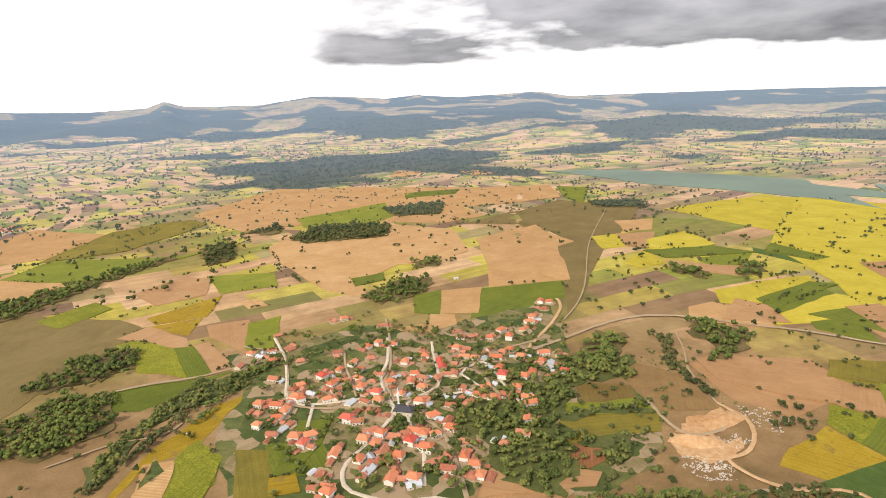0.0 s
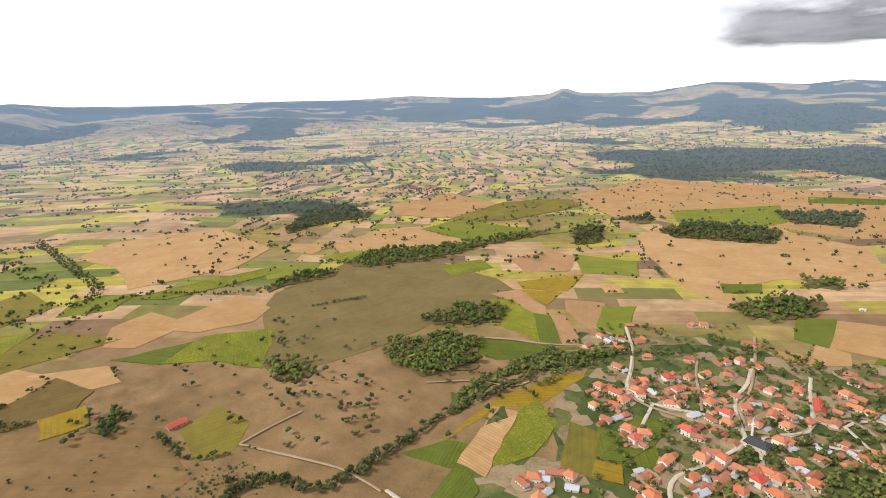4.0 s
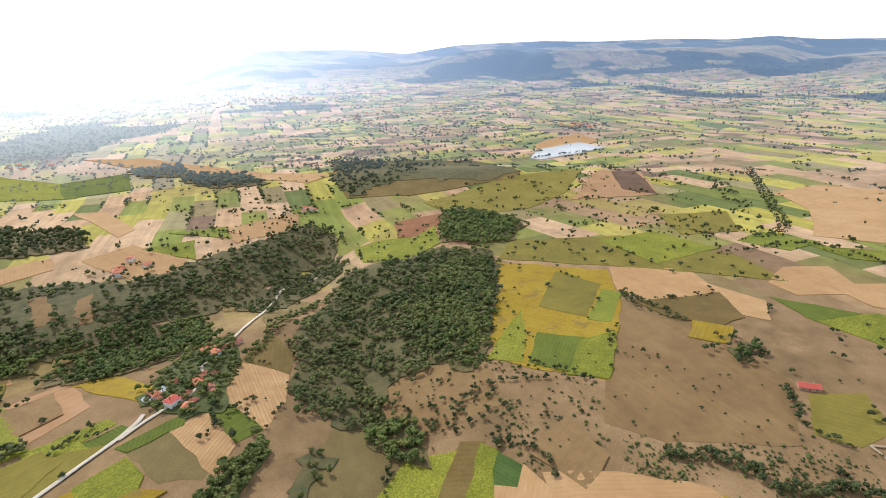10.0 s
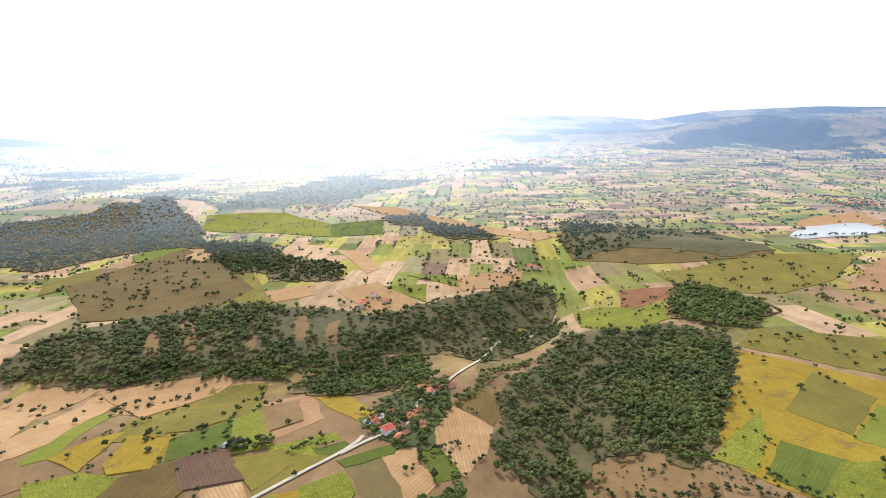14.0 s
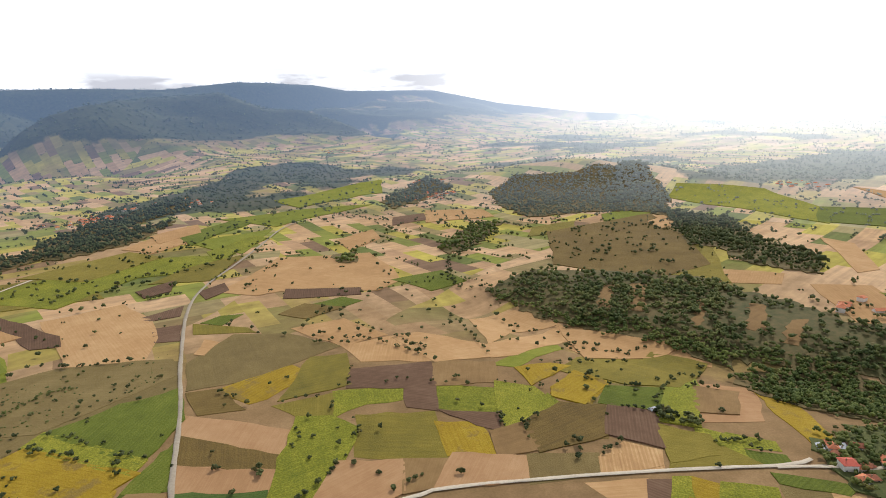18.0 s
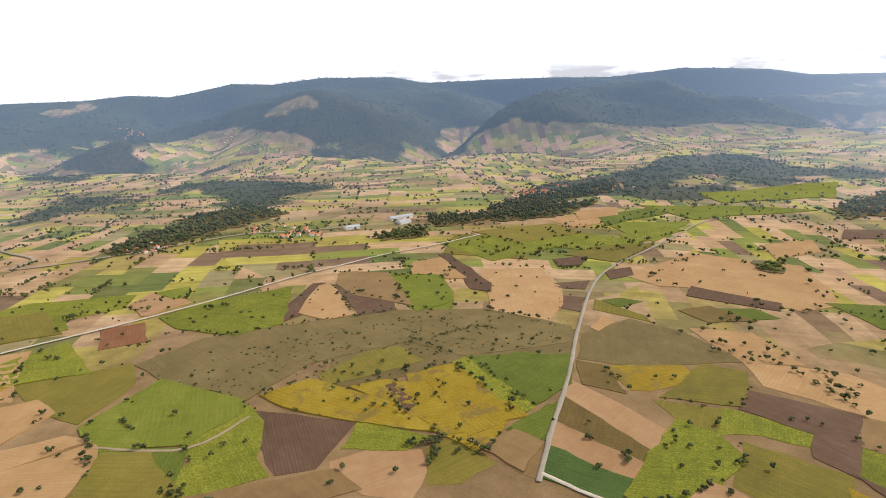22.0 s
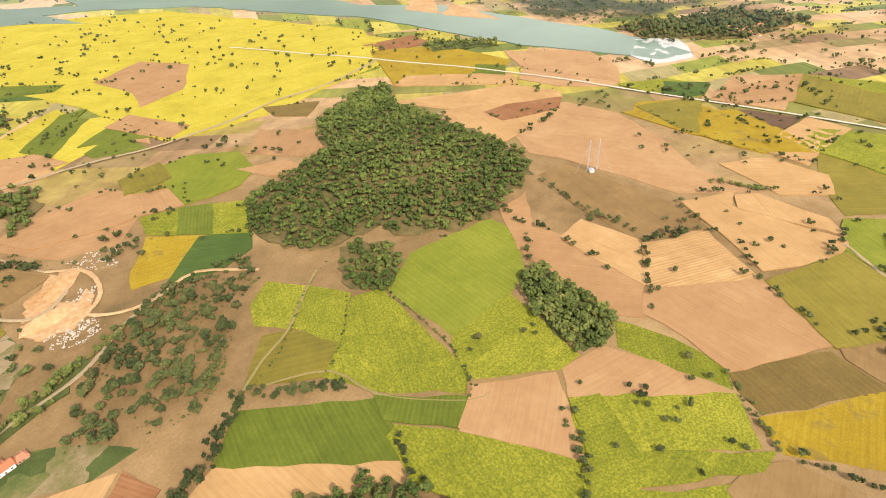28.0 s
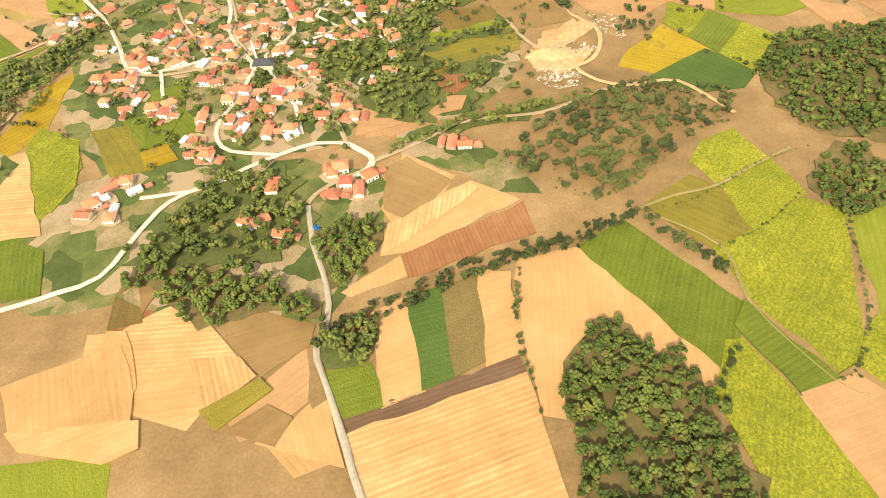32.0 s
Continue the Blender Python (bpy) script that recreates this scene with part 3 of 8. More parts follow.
COUNT = [0]
FIELDS = []


def field(kind, *n, turn=None, over=0):
    """One plot, by the corners of its plan; where it overlaps an earlier one it lies above it."""
    COUNT[0] += 1
    k = COUNT[0]
    poly = pairs(*n)
    xs, ys = np.array([p[0] for p in poly]), np.array([p[1] for p in poly])
    gx, gy = (g.ravel() for g in np.meshgrid(np.linspace(xs.min(), xs.max(), 12), np.linspace(ys.min(), ys.max(), 12)))
    mine = inside(gx, gy, poly)
    level = over
    for other, (x0, y0, x1, y1), low in FIELDS:
        if low + 1 > level and x0 < xs.max() and x1 > xs.min() and y0 < ys.max() and y1 > ys.min() and bool((inside(gx, gy, other) & mine).any()):
            level = low + 1
    level = min(level, 4)
    FIELDS.append((poly, (xs.min(), ys.min(), xs.max(), ys.max()), level))
    far = math.hypot(*poly[0])
    out = ragged(poly, max(14, far * 0.03), 0.7 + far * 0.0008, k)
    ob = sheet("field", out, CROPS[kind], 0.12 + 0.0004 * k + 0.28 * level, 1.0, turn, k)
    return tagged(ob, CROP_WORDS[kind], "field", "fields of the plain")


def strip(pts, width):
    """Left and right edges of a band along a chain of points, rounded at the bends."""
    fine = []
    p = [pts[0]] + list(pts) + [pts[-1]]
    for i in range(1, len(p) - 2):
        a, b, c, d = (np.array(q, float) for q in p[i - 1:i + 3])
        steps = max(2, min(12, int(np.hypot(*(c - b)) / 12)))
        for k in range(steps):
            u = k / steps
            fine.append(0.5 * (2 * b + (c - a) * u + (2 * a - 5 * b + 4 * c - d) * u * u + (3 * b - a - 3 * c + d) * u ** 3))
    fine.append(np.array(pts[-1], float))
    fine = np.array(fine)
    d = np.gradient(fine, axis=0)
    d /= np.maximum(np.hypot(d[:, 0], d[:, 1]), 1e-6)[:, None]
    nrm = np.c_[-d[:, 1], d[:, 0]]
    return fine, nrm


STREETS = []


def off_streets(x, y, need):
    """Moves a place sideways until it stands clear of the village streets."""
    for chain in STREETS:
        d = np.hypot(chain[:, 0] - x, chain[:, 1] - y)
        k = int(np.argmin(d))
        if d[k] < need:
            u = np.array([x - chain[k, 0], y - chain[k, 1]]) / max(d[k], 0.1)
            x, y = chain[k, 0] + u[0] * need, chain[k, 1] + u[1] * need
    return float(x), float(y)


def road(kind, width, name, label, *n):
    fine, nrm = strip(pairs(*n), width)
    if name == "street":
        STREETS.append(fine)
    rng = np.random.default_rng(len(fine))
    r = np.hypot(fine[:, 0], fine[:, 1])
    rows = []
    for k in (-1.0, -0.75, 0.0, 0.75, 1.0):
        q = fine + nrm * (width / 2 * k * (1 + 0.10 * rng.normal(size=len(fine))))[:, None]
        z = terrain(q[:, 0], q[:, 1]) + 1.4 + 0.0016 * np.maximum(r - 400, 0) - (0.4 if abs(k) == 1 else 0.04 * abs(k))
        rows.append(np.c_[q, z])
    m = len(fine)
    v = np.vstack(rows)
    f = []
    for j in range(4):
        for i in range(m - 1):
            a, b, c, d = j * m + i, j * m + i + 1, (j + 1) * m + i + 1, (j + 1) * m + i
            f += [(a, c, b), (a, d, c)]
    ob = new(name, tri_mesh(name, v, f, ROADS[kind], True))
    return tagged(ob, label, "road", kind="structure")


# ---- land ----
RIVER = [(1300, -600), (1000, -980), (728, -1473), (620, -2076), (430, -2700), (213, -3318), (60, -4100), (-300, -5200)]
# far woods in true plan: x, y, half length, half width, direction, weight
# those beyond the lake and far north-west also stand for cloud shadow
FAR_WOODS = [(-300, 3150, 760, 480, 10, 0.30), (300, 2450, 420, 170, 140, 0.28), (1900, 3500, 1500, 800, 20, 0.16), (2500, 4700, 1800, 700, 10, 0.2), (-4100, 7300, 2400, 900, 20, 0.2),
             (2900, 1500, 900, 500, 60, 0.12), (-1500, -2450, 600, 260, 20, 0.16), (-3000, -1400, 700, 160, 60, 0.14), (-1800, 1450, 800, 500, 60, -0.22), (-1100, 2300, 500, 300, 0, -0.1)]


def plan_of(x, y):
    """The lie of the plots: distances along and across them, and which of two patterns they follow."""
    u = x * 0.84 + y * 0.54 + 420 * (patches(x, y, 1300, 2, 9) - 0.5)
    v = y * 0.84 - x * 0.54 + 420 * (patches(x, y, 1300, 2, 14) - 0.5)
    return u, v, patches(x, y, 800, 2, 12)


def woods_of(x, y):
    """How wooded the far country is: copses on the plain, valley bottoms, and forest up the mountain."""
    d = np.hypot(x, y)
    az = np.degrees(np.arctan2(-x, y)) % 360
    w = patches(x, y, 620, 5, 3) + 0.12 * (patches(x, y, 3000, 2, 8) - 0.5)
    w = w + 0.24 * np.exp(-(chain_distance(x, y, RIVER) / 130) ** 2) * smooth(900, 1400, d)
    for cx, cy, a, b, turn, weight in FAR_WOODS:
        c, s = math.cos(radians(turn)), math.sin(radians(turn))
        p, q = (x - cx) * c + (y - cy) * s, (y - cy) * c - (x - cx) * s
        w = w + weight * np.exp(-((p / a) ** 2 + (q / b) ** 2) ** 1.5)
    mx, my, k = drawn_in(x, y)
    high = EYE_H + (terrain(mx, my) - EYE_H) / k
    south = smooth(160, 185, az) * (1 - smooth(250, 285, az))
    w = w + (0.11 + 0.27 * south) * smooth(30, 190, high) * smooth(2600, 3600, d)
    # extra woods far off, away from the sun, darken hills as cloud shadow would
    w = w + 0.085 * smooth(4600, 8000, d) * (1 - south) * (1 - np.exp(-((az - 140) / 32) ** 2))
    return smooth(0.56, 0.70, w) * smooth(1200, 1700, d), high


def land(name, radii, turns, mat, label):
    a = np.linspace(0, 2 * math.pi, turns, endpoint=False)
    rr, aa = np.meshgrid(radii, a, indexing="ij")
    x, y = (-rr * np.sin(aa)).ravel(), (rr * np.cos(aa)).ravel()
    i, j = np.meshgrid(np.arange(len(radii) - 1), np.arange(turns), indexing="ij")
    p, q = i * turns + j, i * turns + (j + 1) % turns
    s, t = p + turns, q + turns
    f = np.vstack([np.c_[p.ravel(), q.ravel(), t.ravel()], np.c_[p.ravel(), t.ravel(), s.ravel()]])
    if name == "ground":
        k = np.arange(turns)
        f = np.vstack([f, np.c_[k, np.full(turns, len(x)), (k + 1) % turns]])
        x, y = np.r_[x, 0.01], np.r_[y, 0.0]
    me = tri_mesh(name, np.c_[x, y, terrain(x, y)], f, mat, True)
    r = np.hypot(x, y)
    d = true_distance(r)
    tx, ty = x * d / r, y * d / r
    woods, high = woods_of(tx, ty)
    for key, values in (("true_place", (tx, ty, 0 * tx)), ("plan", plan_of(tx, ty)), ("lie", (woods, d, high))):
        at = me.attributes.new(key, "FLOAT_VECTOR", "POINT")
        at.data.foreach_set("vector", np.stack(values, axis=1).astype(np.float32).ravel())
    return tagged(new(name, me), label, "ground", kind="structure")


near_rings = list(np.arange(8, 720, 8.0)) + list(720 * (1500 / 720) ** (np.linspace(0, 1, 66)))
land("ground", np.array(near_rings), 720, GROUND, "rolling dry grassland of a farmed plain")
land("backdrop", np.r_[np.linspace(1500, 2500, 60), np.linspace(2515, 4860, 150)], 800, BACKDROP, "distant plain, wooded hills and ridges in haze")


# ---- trees ----
OCT_V = np.array([(1, 0, 0), (-1, 0, 0), (0, 1, 0), (0, -1, 0), (0, 0, 1), (0, 0, -1)], float)
GOLD = (1 + 5 ** 0.5) / 2
ICO_V = np.array([(-1, GOLD, 0), (1, GOLD, 0), (-1, -GOLD, 0), (1, -GOLD, 0), (0, -1, GOLD), (0, 1, GOLD), (0, -1, -GOLD), (0, 1, -GOLD), (GOLD, 0, -1), (GOLD, 0, 1), (-GOLD, 0, -1), (-GOLD, 0, 1)]) / 1.902
ICO_F = np.array([(0, 11, 5), (0, 5, 1), (0, 1, 7), (0, 7, 10), (0, 10, 11), (1, 5, 9), (5, 11, 4), (11, 10, 2), (10, 7, 6), (7, 1, 8),
                  (3, 9, 4), (3, 4, 2), (3, 2, 6), (3, 6, 8), (3, 8, 9), (4, 9, 5), (2, 4, 11), (6, 2, 10), (8, 6, 7), (9, 8, 1)])
OCT_F = np.array([(0, 2, 4), (2, 1, 4), (1, 3, 4), (3, 0, 4), (2, 0, 5), (1, 2, 5), (3, 1, 5), (0, 3, 5)])


def crown_arrays(seed, clumps, height=8.0, radius=3.2, leaf=1.15, round_clumps=False):
    """Clumps of leaves on an uneven dome, as arrays."""
    rng = np.random.default_rng(seed)
    unit_v, unit_f = (ICO_V, ICO_F) if round_clumps else (OCT_V, OCT_F)
    vs, fs = [], []
    lean = rng.normal(size=2) * 0.25
    if clumps > 8:
        vs.append(ICO_V * np.array([radius * 0.80, radius * 0.80, height * 0.30]) * (0.85 + 0.3 * rng.random((12, 1))) + np.array([0, 0, height * 0.58]))
        fs.append(ICO_F)
    base = sum(len(v) for v in vs)
    for k in range(clumps):
        d = rng.normal(size=3)
        d /= np.linalg.norm(d)
        d[2] = abs(d[2]) * 0.9 if rng.random() < 0.65 else d[2] * 0.6
        shell = (0.72 if clumps > 8 else 0.45) + (0.26 if clumps > 8 else 0.55) * rng.random() ** 0.6
        c = np.array([d[0] * radius * shell * (1 + lean[0]), d[1] * radius * shell * (1 + lean[1]), height * 0.60 + d[2] * height * 0.36 * shell])
        size = leaf * (0.65 + 0.7 * rng.random()) * (10.0 / (clumps + 6)) ** 0.18
        v = unit_v * (size * (0.72 + 0.56 * rng.random((len(unit_v), 1)))) * np.array([1, 1, 0.8])
        a = rng.random() * 3.14
        t = rng.random() * 1.2
        rz = np.array([[math.cos(a), -math.sin(a), 0], [math.sin(a), math.cos(a), 0], [0, 0, 1]])
        rx = np.array([[1, 0, 0], [0, math.cos(t), -math.sin(t)], [0, math.sin(t), math.cos(t)]])
        vs.append(v @ rx.T @ rz.T + c)
        fs.append(unit_f + len(unit_v) * k + base)
    return np.vstack(vs), np.vstack(fs)


def trunk_arrays(seed, height=8.0, sides=6, limbs=4):
    """A tapered trunk with limbs that reach into the crown."""
    rng = np.random.default_rng(seed)
    vs, fs = [], []

    def limb(a, b, ra, rb):
        base = sum(len(v) for v in vs)
        a, b = np.array(a), np.array(b)
        ax = (b - a) / np.linalg.norm(b - a)
        p = np.cross(ax, [0.3, 0.9, 0.2])
        p /= np.linalg.norm(p)
        q = np.cross(ax, p)
        ang = np.linspace(0, 2 * math.pi, sides, endpoint=False)
        ring = np.outer(np.cos(ang), p) + np.outer(np.sin(ang), q)
        vs.append(np.vstack([a + ring * ra, b + ring * rb]))
        for i in range(sides):
            j = (i + 1) % sides
            fs.extend([(base + i, base + j, base + sides + j), (base + i, base + sides + j, base + sides + i)])
    top = (rng.normal() * 0.15, rng.normal() * 0.15, height * 0.45)
    limb((0, 0, -0.6), (0, 0, 0.5), 0.42, 0.28)
    limb((0, 0, 0.5), top, 0.28, 0.19)
    for k in range(limbs):
        a = k * 6.283 / limbs + rng.random()
        limb(top, (math.cos(a) * height * 0.2, math.sin(a) * height * 0.2, height * (0.62 + 0.16 * rng.random())), 0.14, 0.05)
    return np.vstack(vs), np.array(fs)


LEAVES = {"far": LEAF_FAR, "oak": LEAF, "fresh": LEAF_FRESH, "dry": LEAF_DRY}
TREE_WORDS = {"oak": "rounded dark green oak standing in the open", "fresh": "leafy fresh green garden tree", "dry": "dusty olive-green scrub tree"}
BASE_TREES = {}


def tree(kind, x, y, size, rng, group):
    """One tree of its own; trees of a kind share six shapes."""
    key = (kind, int(rng.integers(6)))
    m = pose(x, y, float(terrain(x, y)), 0, 0, float(rng.random() * 360))
    if key in BASE_TREES:
        ob = copy_thing(BASE_TREES[key], m)
    else:
        seed = key[1] * 7 + len(kind)
        ob = thing("tree", x, y, float(terrain(x, y)), 0, TREE_WORDS[kind], "tree", group)
        for name, arrays, mat in (("trunk", trunk_arrays(seed), BARK), ("crown", crown_arrays(seed, 34, leaf=1.3, round_clumps=True), LEAVES[kind])):
            p = new(name, tri_mesh(name, *arrays, mat, True))
            p.parent = ob
        BASE_TREES[key] = ob
    s = size * float(rng.uniform(0.7, 1.25))
    w = s * float(rng.uniform(0.85, 1.2))
    ob.scale = (w, w, s)
    return ob


TEMPLATES = {(level, k): crown_arrays(100 + k, n, leaf=lf, round_clumps=level == 0) for level, n, lf in ((0, 15, 1.3), (1, 6, 2.2), (2, 2, 3.0)) for k in range(7)}
STEMS = trunk_arrays(5, sides=3, limbs=0)


def mass(name, xs, ys, sizes, kind, label, seed, category="trees"):
    """Many trees as one mesh, leafier where they stand nearer."""
    rng = np.random.default_rng(seed)
    zs = terrain(xs, ys)
    rs = np.hypot(xs, ys)
    vs, fs, base = [], [], 0
    for x, y, z, r, s in zip(xs, ys, zs, rs, sizes):
        level = 0 if r < 430 else 1 if r < 900 else 2
        v, f = TEMPLATES[level, int(rng.integers(7))]
        a = rng.random() * 6.283
        c, q = math.cos(a) * s, math.sin(a) * s
        h = s * rng.uniform(0.8, 1.2)
        w = np.c_[v[:, 0] * c - v[:, 1] * q + x, v[:, 0] * q + v[:, 1] * c + y, v[:, 2] * h + z]
        vs.append(w)
        fs.append(f + base)
        base += len(v)
        if level == 0:
            v, f = STEMS
            vs.append(v * s + np.array([x, y, z]))
            fs.append(f + base)
            base += len(v)
    # far off, trees take the foliage that carries the haze glow
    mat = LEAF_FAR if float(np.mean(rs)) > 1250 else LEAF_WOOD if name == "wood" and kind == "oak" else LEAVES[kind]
    ob = new(name, tri_mesh(name, np.vstack(vs), np.vstack(fs), mat, True))
    return tagged(ob, label, category, kind="stuff")


# dark sheets close the gaps between crowns, where pale ground would show through
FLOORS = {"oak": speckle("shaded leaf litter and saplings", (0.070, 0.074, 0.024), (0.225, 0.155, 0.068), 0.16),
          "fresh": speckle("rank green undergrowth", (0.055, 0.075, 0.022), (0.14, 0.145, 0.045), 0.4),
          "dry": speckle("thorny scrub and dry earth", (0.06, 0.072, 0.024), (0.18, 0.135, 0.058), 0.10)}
FLOOR_WORDS = {"oak": "dark leaf litter and saplings under the oaks", "fresh": "rank green undergrowth beneath the trees", "dry": "thorny scrub over dry brown earth"}
WOOD_WORDS = {"oak": "dense dark green oak wood with a ragged edge", "fresh": "thick fresh green broadleaf wood", "dry": "thin scrub wood of olive-green bushes"}


CLEARINGS = []


def wood(gap, kind, size, *n):
    COUNT[0] += 1
    rng = np.random.default_rng(COUNT[0])
    poly = pairs(*n)
    xs, ys = [p[0] for p in poly], [p[1] for p in poly]
    gx, gy = np.meshgrid(np.arange(min(xs), max(xs), gap), np.arange(min(ys), max(ys), gap))
    gx, gy = gx.ravel() + rng.normal(size=gx.size) * gap * 0.33, gy.ravel() + rng.normal(size=gy.size) * gap * 0.33
    far_off = math.hypot(sum(xs) / len(xs), sum(ys) / len(ys)) > 420
    bend = (18.0 if kind == "dry" else 15.0) if far_off and gap < 9 else min(13.0, 1.1 * gap) if gap < 9 else gap
    keep = inside(gx + rng.normal(size=gx.size) * gap * 0.5 + bend * waves(gx, gy, 55, 3), gy + rng.normal(size=gx.size) * gap * 0.5 + bend * waves(gx, gy, 48, 4), poly)
    thin = 0.70 if kind == "dry" else 0.80 if kind == "fresh" and gap > 7 else 0.88
    keep &= (rng.random(gx.size) < thin + (0.75 if kind == "dry" else 0.55 if kind == "fresh" else 0.42 if gap < 5.7 else 0.45) * waves(gx, gy, 34 if gap < 6 else 60, 6))
    if far_off and kind == "dry":
        keep &= patches(gx, gy, 70, 4, 6) + 0.16 * rng.normal(size=gx.size) > 0.36
    for poly_bare in CLEARINGS:
        keep &= ~inside(gx, gy, poly_bare) | (rng.random(gx.size) < 0.3)
    gx, gy = gx[keep], gy[keep]
    if len(gx) > 4200:
        pick = rng.choice(len(gx), 4200, replace=False)
        gx, gy = gx[pick], gy[pick]
    size *= 0.84 if gap < 5.7 and kind != "fresh" else 1.0
    grow = 1.0 + max(0.0, gap - 6) * 0.065
    sizes = size * grow * rng.uniform(0.75, 1.3, len(gx)) * (1.05 if kind == "dry" else 1.05)
    if len(gx):
        mass("wood", gx, gy, sizes, kind, WOOD_WORDS[kind], COUNT[0], "wood")
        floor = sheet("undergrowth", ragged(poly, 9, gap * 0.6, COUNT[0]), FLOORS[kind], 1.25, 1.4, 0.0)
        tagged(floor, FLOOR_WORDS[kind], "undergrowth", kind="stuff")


def hedge(width, gap, kind, size, *n):
    COUNT[0] += 1
    rng = np.random.default_rng(COUNT[0])
    fine, nrm = strip(pairs(*n), width)
    length = np.r_[0, np.cumsum(np.hypot(*np.diff(fine, axis=0).T))]
    rows = max(1, int(width / 4))
    at = np.arange(0, length[-1], gap)
    xs, ys = [], []
    for k in range(rows):
        s = at + rng.normal(size=len(at)) * gap * 0.5
        ok = rng.random(len(at)) < 0.85
        px, py = np.interp(s, length, fine[:, 0]), np.interp(s, length, fine[:, 1])
        nx, ny = np.interp(s, length, nrm[:, 0]), np.interp(s, length, nrm[:, 1])
        o = rng.uniform(-0.5, 0.5, len(at)) * width
        xs.append((px + nx * o)[ok])
        ys.append((py + ny * o)[ok])
    xs, ys = np.concatenate(xs), np.concatenate(ys)
    if len(xs):
        mass("hedge", xs, ys, size * rng.uniform(0.5, 1.1, len(xs)), kind, "irregular hedgerow of bushes and trees on a field edge", COUNT[0], "hedge")


TREE_REACH = 445.0


def grove(count, size, kind, *n):
    """Trees strewn over a stretch of land: things of their own where they stand near, one mass where they are far."""
    COUNT[0] += 1
    rng = np.random.default_rng(COUNT[0])
    poly = pairs(*n)
    xs, ys = [p[0] for p in poly], [p[1] for p in poly]
    far_x, far_y, got, tries = [], [], 0, 0
    while got < count and tries < count * 40:
        tries += 1
        x, y = float(rng.uniform(min(xs), max(xs))), float(rng.uniform(min(ys), max(ys)))
        if not bool(inside(x, y, poly)):
            continue
        got += 1
        if kind == "fresh":
            x, y = off_streets(x, y, 7.5)
        if math.hypot(x, y) < TREE_REACH and kind != "fresh":
            tree(kind, x, y, size * 0.95, rng, "scattered trees")
        else:
            for k in range(int(rng.choice([1, 1, 2, 3])) if math.hypot(x, y) > 900 else 1):
                far_x.append(x + rng.normal() * 5 * k)
                far_y.append(y + rng.normal() * 5 * k)
    if far_x:
        mass("far_trees", np.array(far_x), np.array(far_y), size * 0.95 * rng.uniform(0.6, 1.2, len(far_x)), kind, "small far trees dotted over the fields", COUNT[0])


def garden_build(nt, b):
    pos = place(nt)
    vo = nt.nodes.new("ShaderNodeTexVoronoi")
    vo.voronoi_dimensions, vo.distance = "2D", "CHEBYCHEV"
    put(nt, vo.inputs["Vector"], pos)
    vo.inputs["Scale"].default_value = 0.045
    sep = nt.nodes.new("ShaderNodeSeparateColor")
    put(nt, sep.inputs[0], vo.outputs["Color"])
    v = calc(nt, "ADD", calc(nt, "MULTIPLY", sep.outputs[0], 0.5), calc(nt, "MULTIPLY", noise_tex(nt, pos, 0.06, 5.0, 0.65), 0.5))
    v = calc(nt, "ADD", v, calc(nt, "MULTIPLY", calc(nt, "SUBTRACT", noise_tex(nt, pos, 0.9, 3.0, 0.7), 0.5), 0.3))
    link(nt, ramp(nt, v, [(0.22, (0.055, 0.078, 0.022)), (0.40, (0.095, 0.12, 0.035)), (0.50, (0.155, 0.155, 0.052)), (0.58, (0.23, 0.18, 0.09)), (0.70, (0.36, 0.265, 0.165))]), b.inputs["Base Color"])
    bump(nt, b, noise_tex(nt, pos, 0.7, 4.0, 0.7), 0.6, 0.5)


GARDEN = material("garden plots and yards", garden_build, 0.95)


def garden(*n):
    ob = sheet("garden", ragged(pairs(*n), 18, 3.0, 7), GARDEN, 0.2, 1.0, 0.0)
    tagged(ob, "green gardens and yards between the houses", "garden", kind="structure")


QUARRY = speckle("orange and cream quarry face", (0.40, 0.19, 0.06), (0.60, 0.42, 0.25), 0.22, 0.9, 0.9)
ROCK = speckle("pale broken stone", (0.42, 0.36, 0.29), (0.66, 0.60, 0.52), 0.8)


def quarry(*n):
    """Scraped orange ground of a small quarry."""
    ob = sheet("quarry_floor", ragged(pairs(*n), 6, 2.2, 5), QUARRY, 1.05, 1.0, 0.0)
    tagged(ob, "scraped orange and cream earth of a small quarry", "quarry", kind="structure")


def quarry_bank(height, *n):
    """A cut face of crumbling orange rock: ledges that step back from the foot, each uneven."""
    fine, nrm = strip(pairs(*n), 1.0)
    rng = np.random.default_rng(len(fine) + 3)
    m = len(fine)
    taper = np.sin(np.linspace(0.12, math.pi - 0.12, m))
    rows = []
    for out, up in ((-5, -0.3), (-2.2, 0.1), (-1.2, 0.45), (-0.2, 0.52), (0.7, 0.9), (1.8, 1.0), (6.0, 0.72), (13.0, -0.1)):
        q = fine + nrm * (out + rng.normal(size=m) * 0.55)[:, None]
        rows.append(np.c_[q, terrain(q[:, 0], q[:, 1]) + 1.1 + height * taper * up * (1 + rng.normal(size=m) * 0.12)])
    f = []
    for j in range(len(rows) - 1):
        for i in range(m - 1):
            p, q, r, t = j * m + i, j * m + i + 1, (j + 1) * m + i + 1, (j + 1) * m + i
            f += [(p, q, r), (p, r, t)]
    tagged(new("quarry_bank", tri_mesh("quarry_bank", np.vstack(rows), f, QUARRY)), "crumbling orange cut face of the quarry", "quarry", kind="structure")


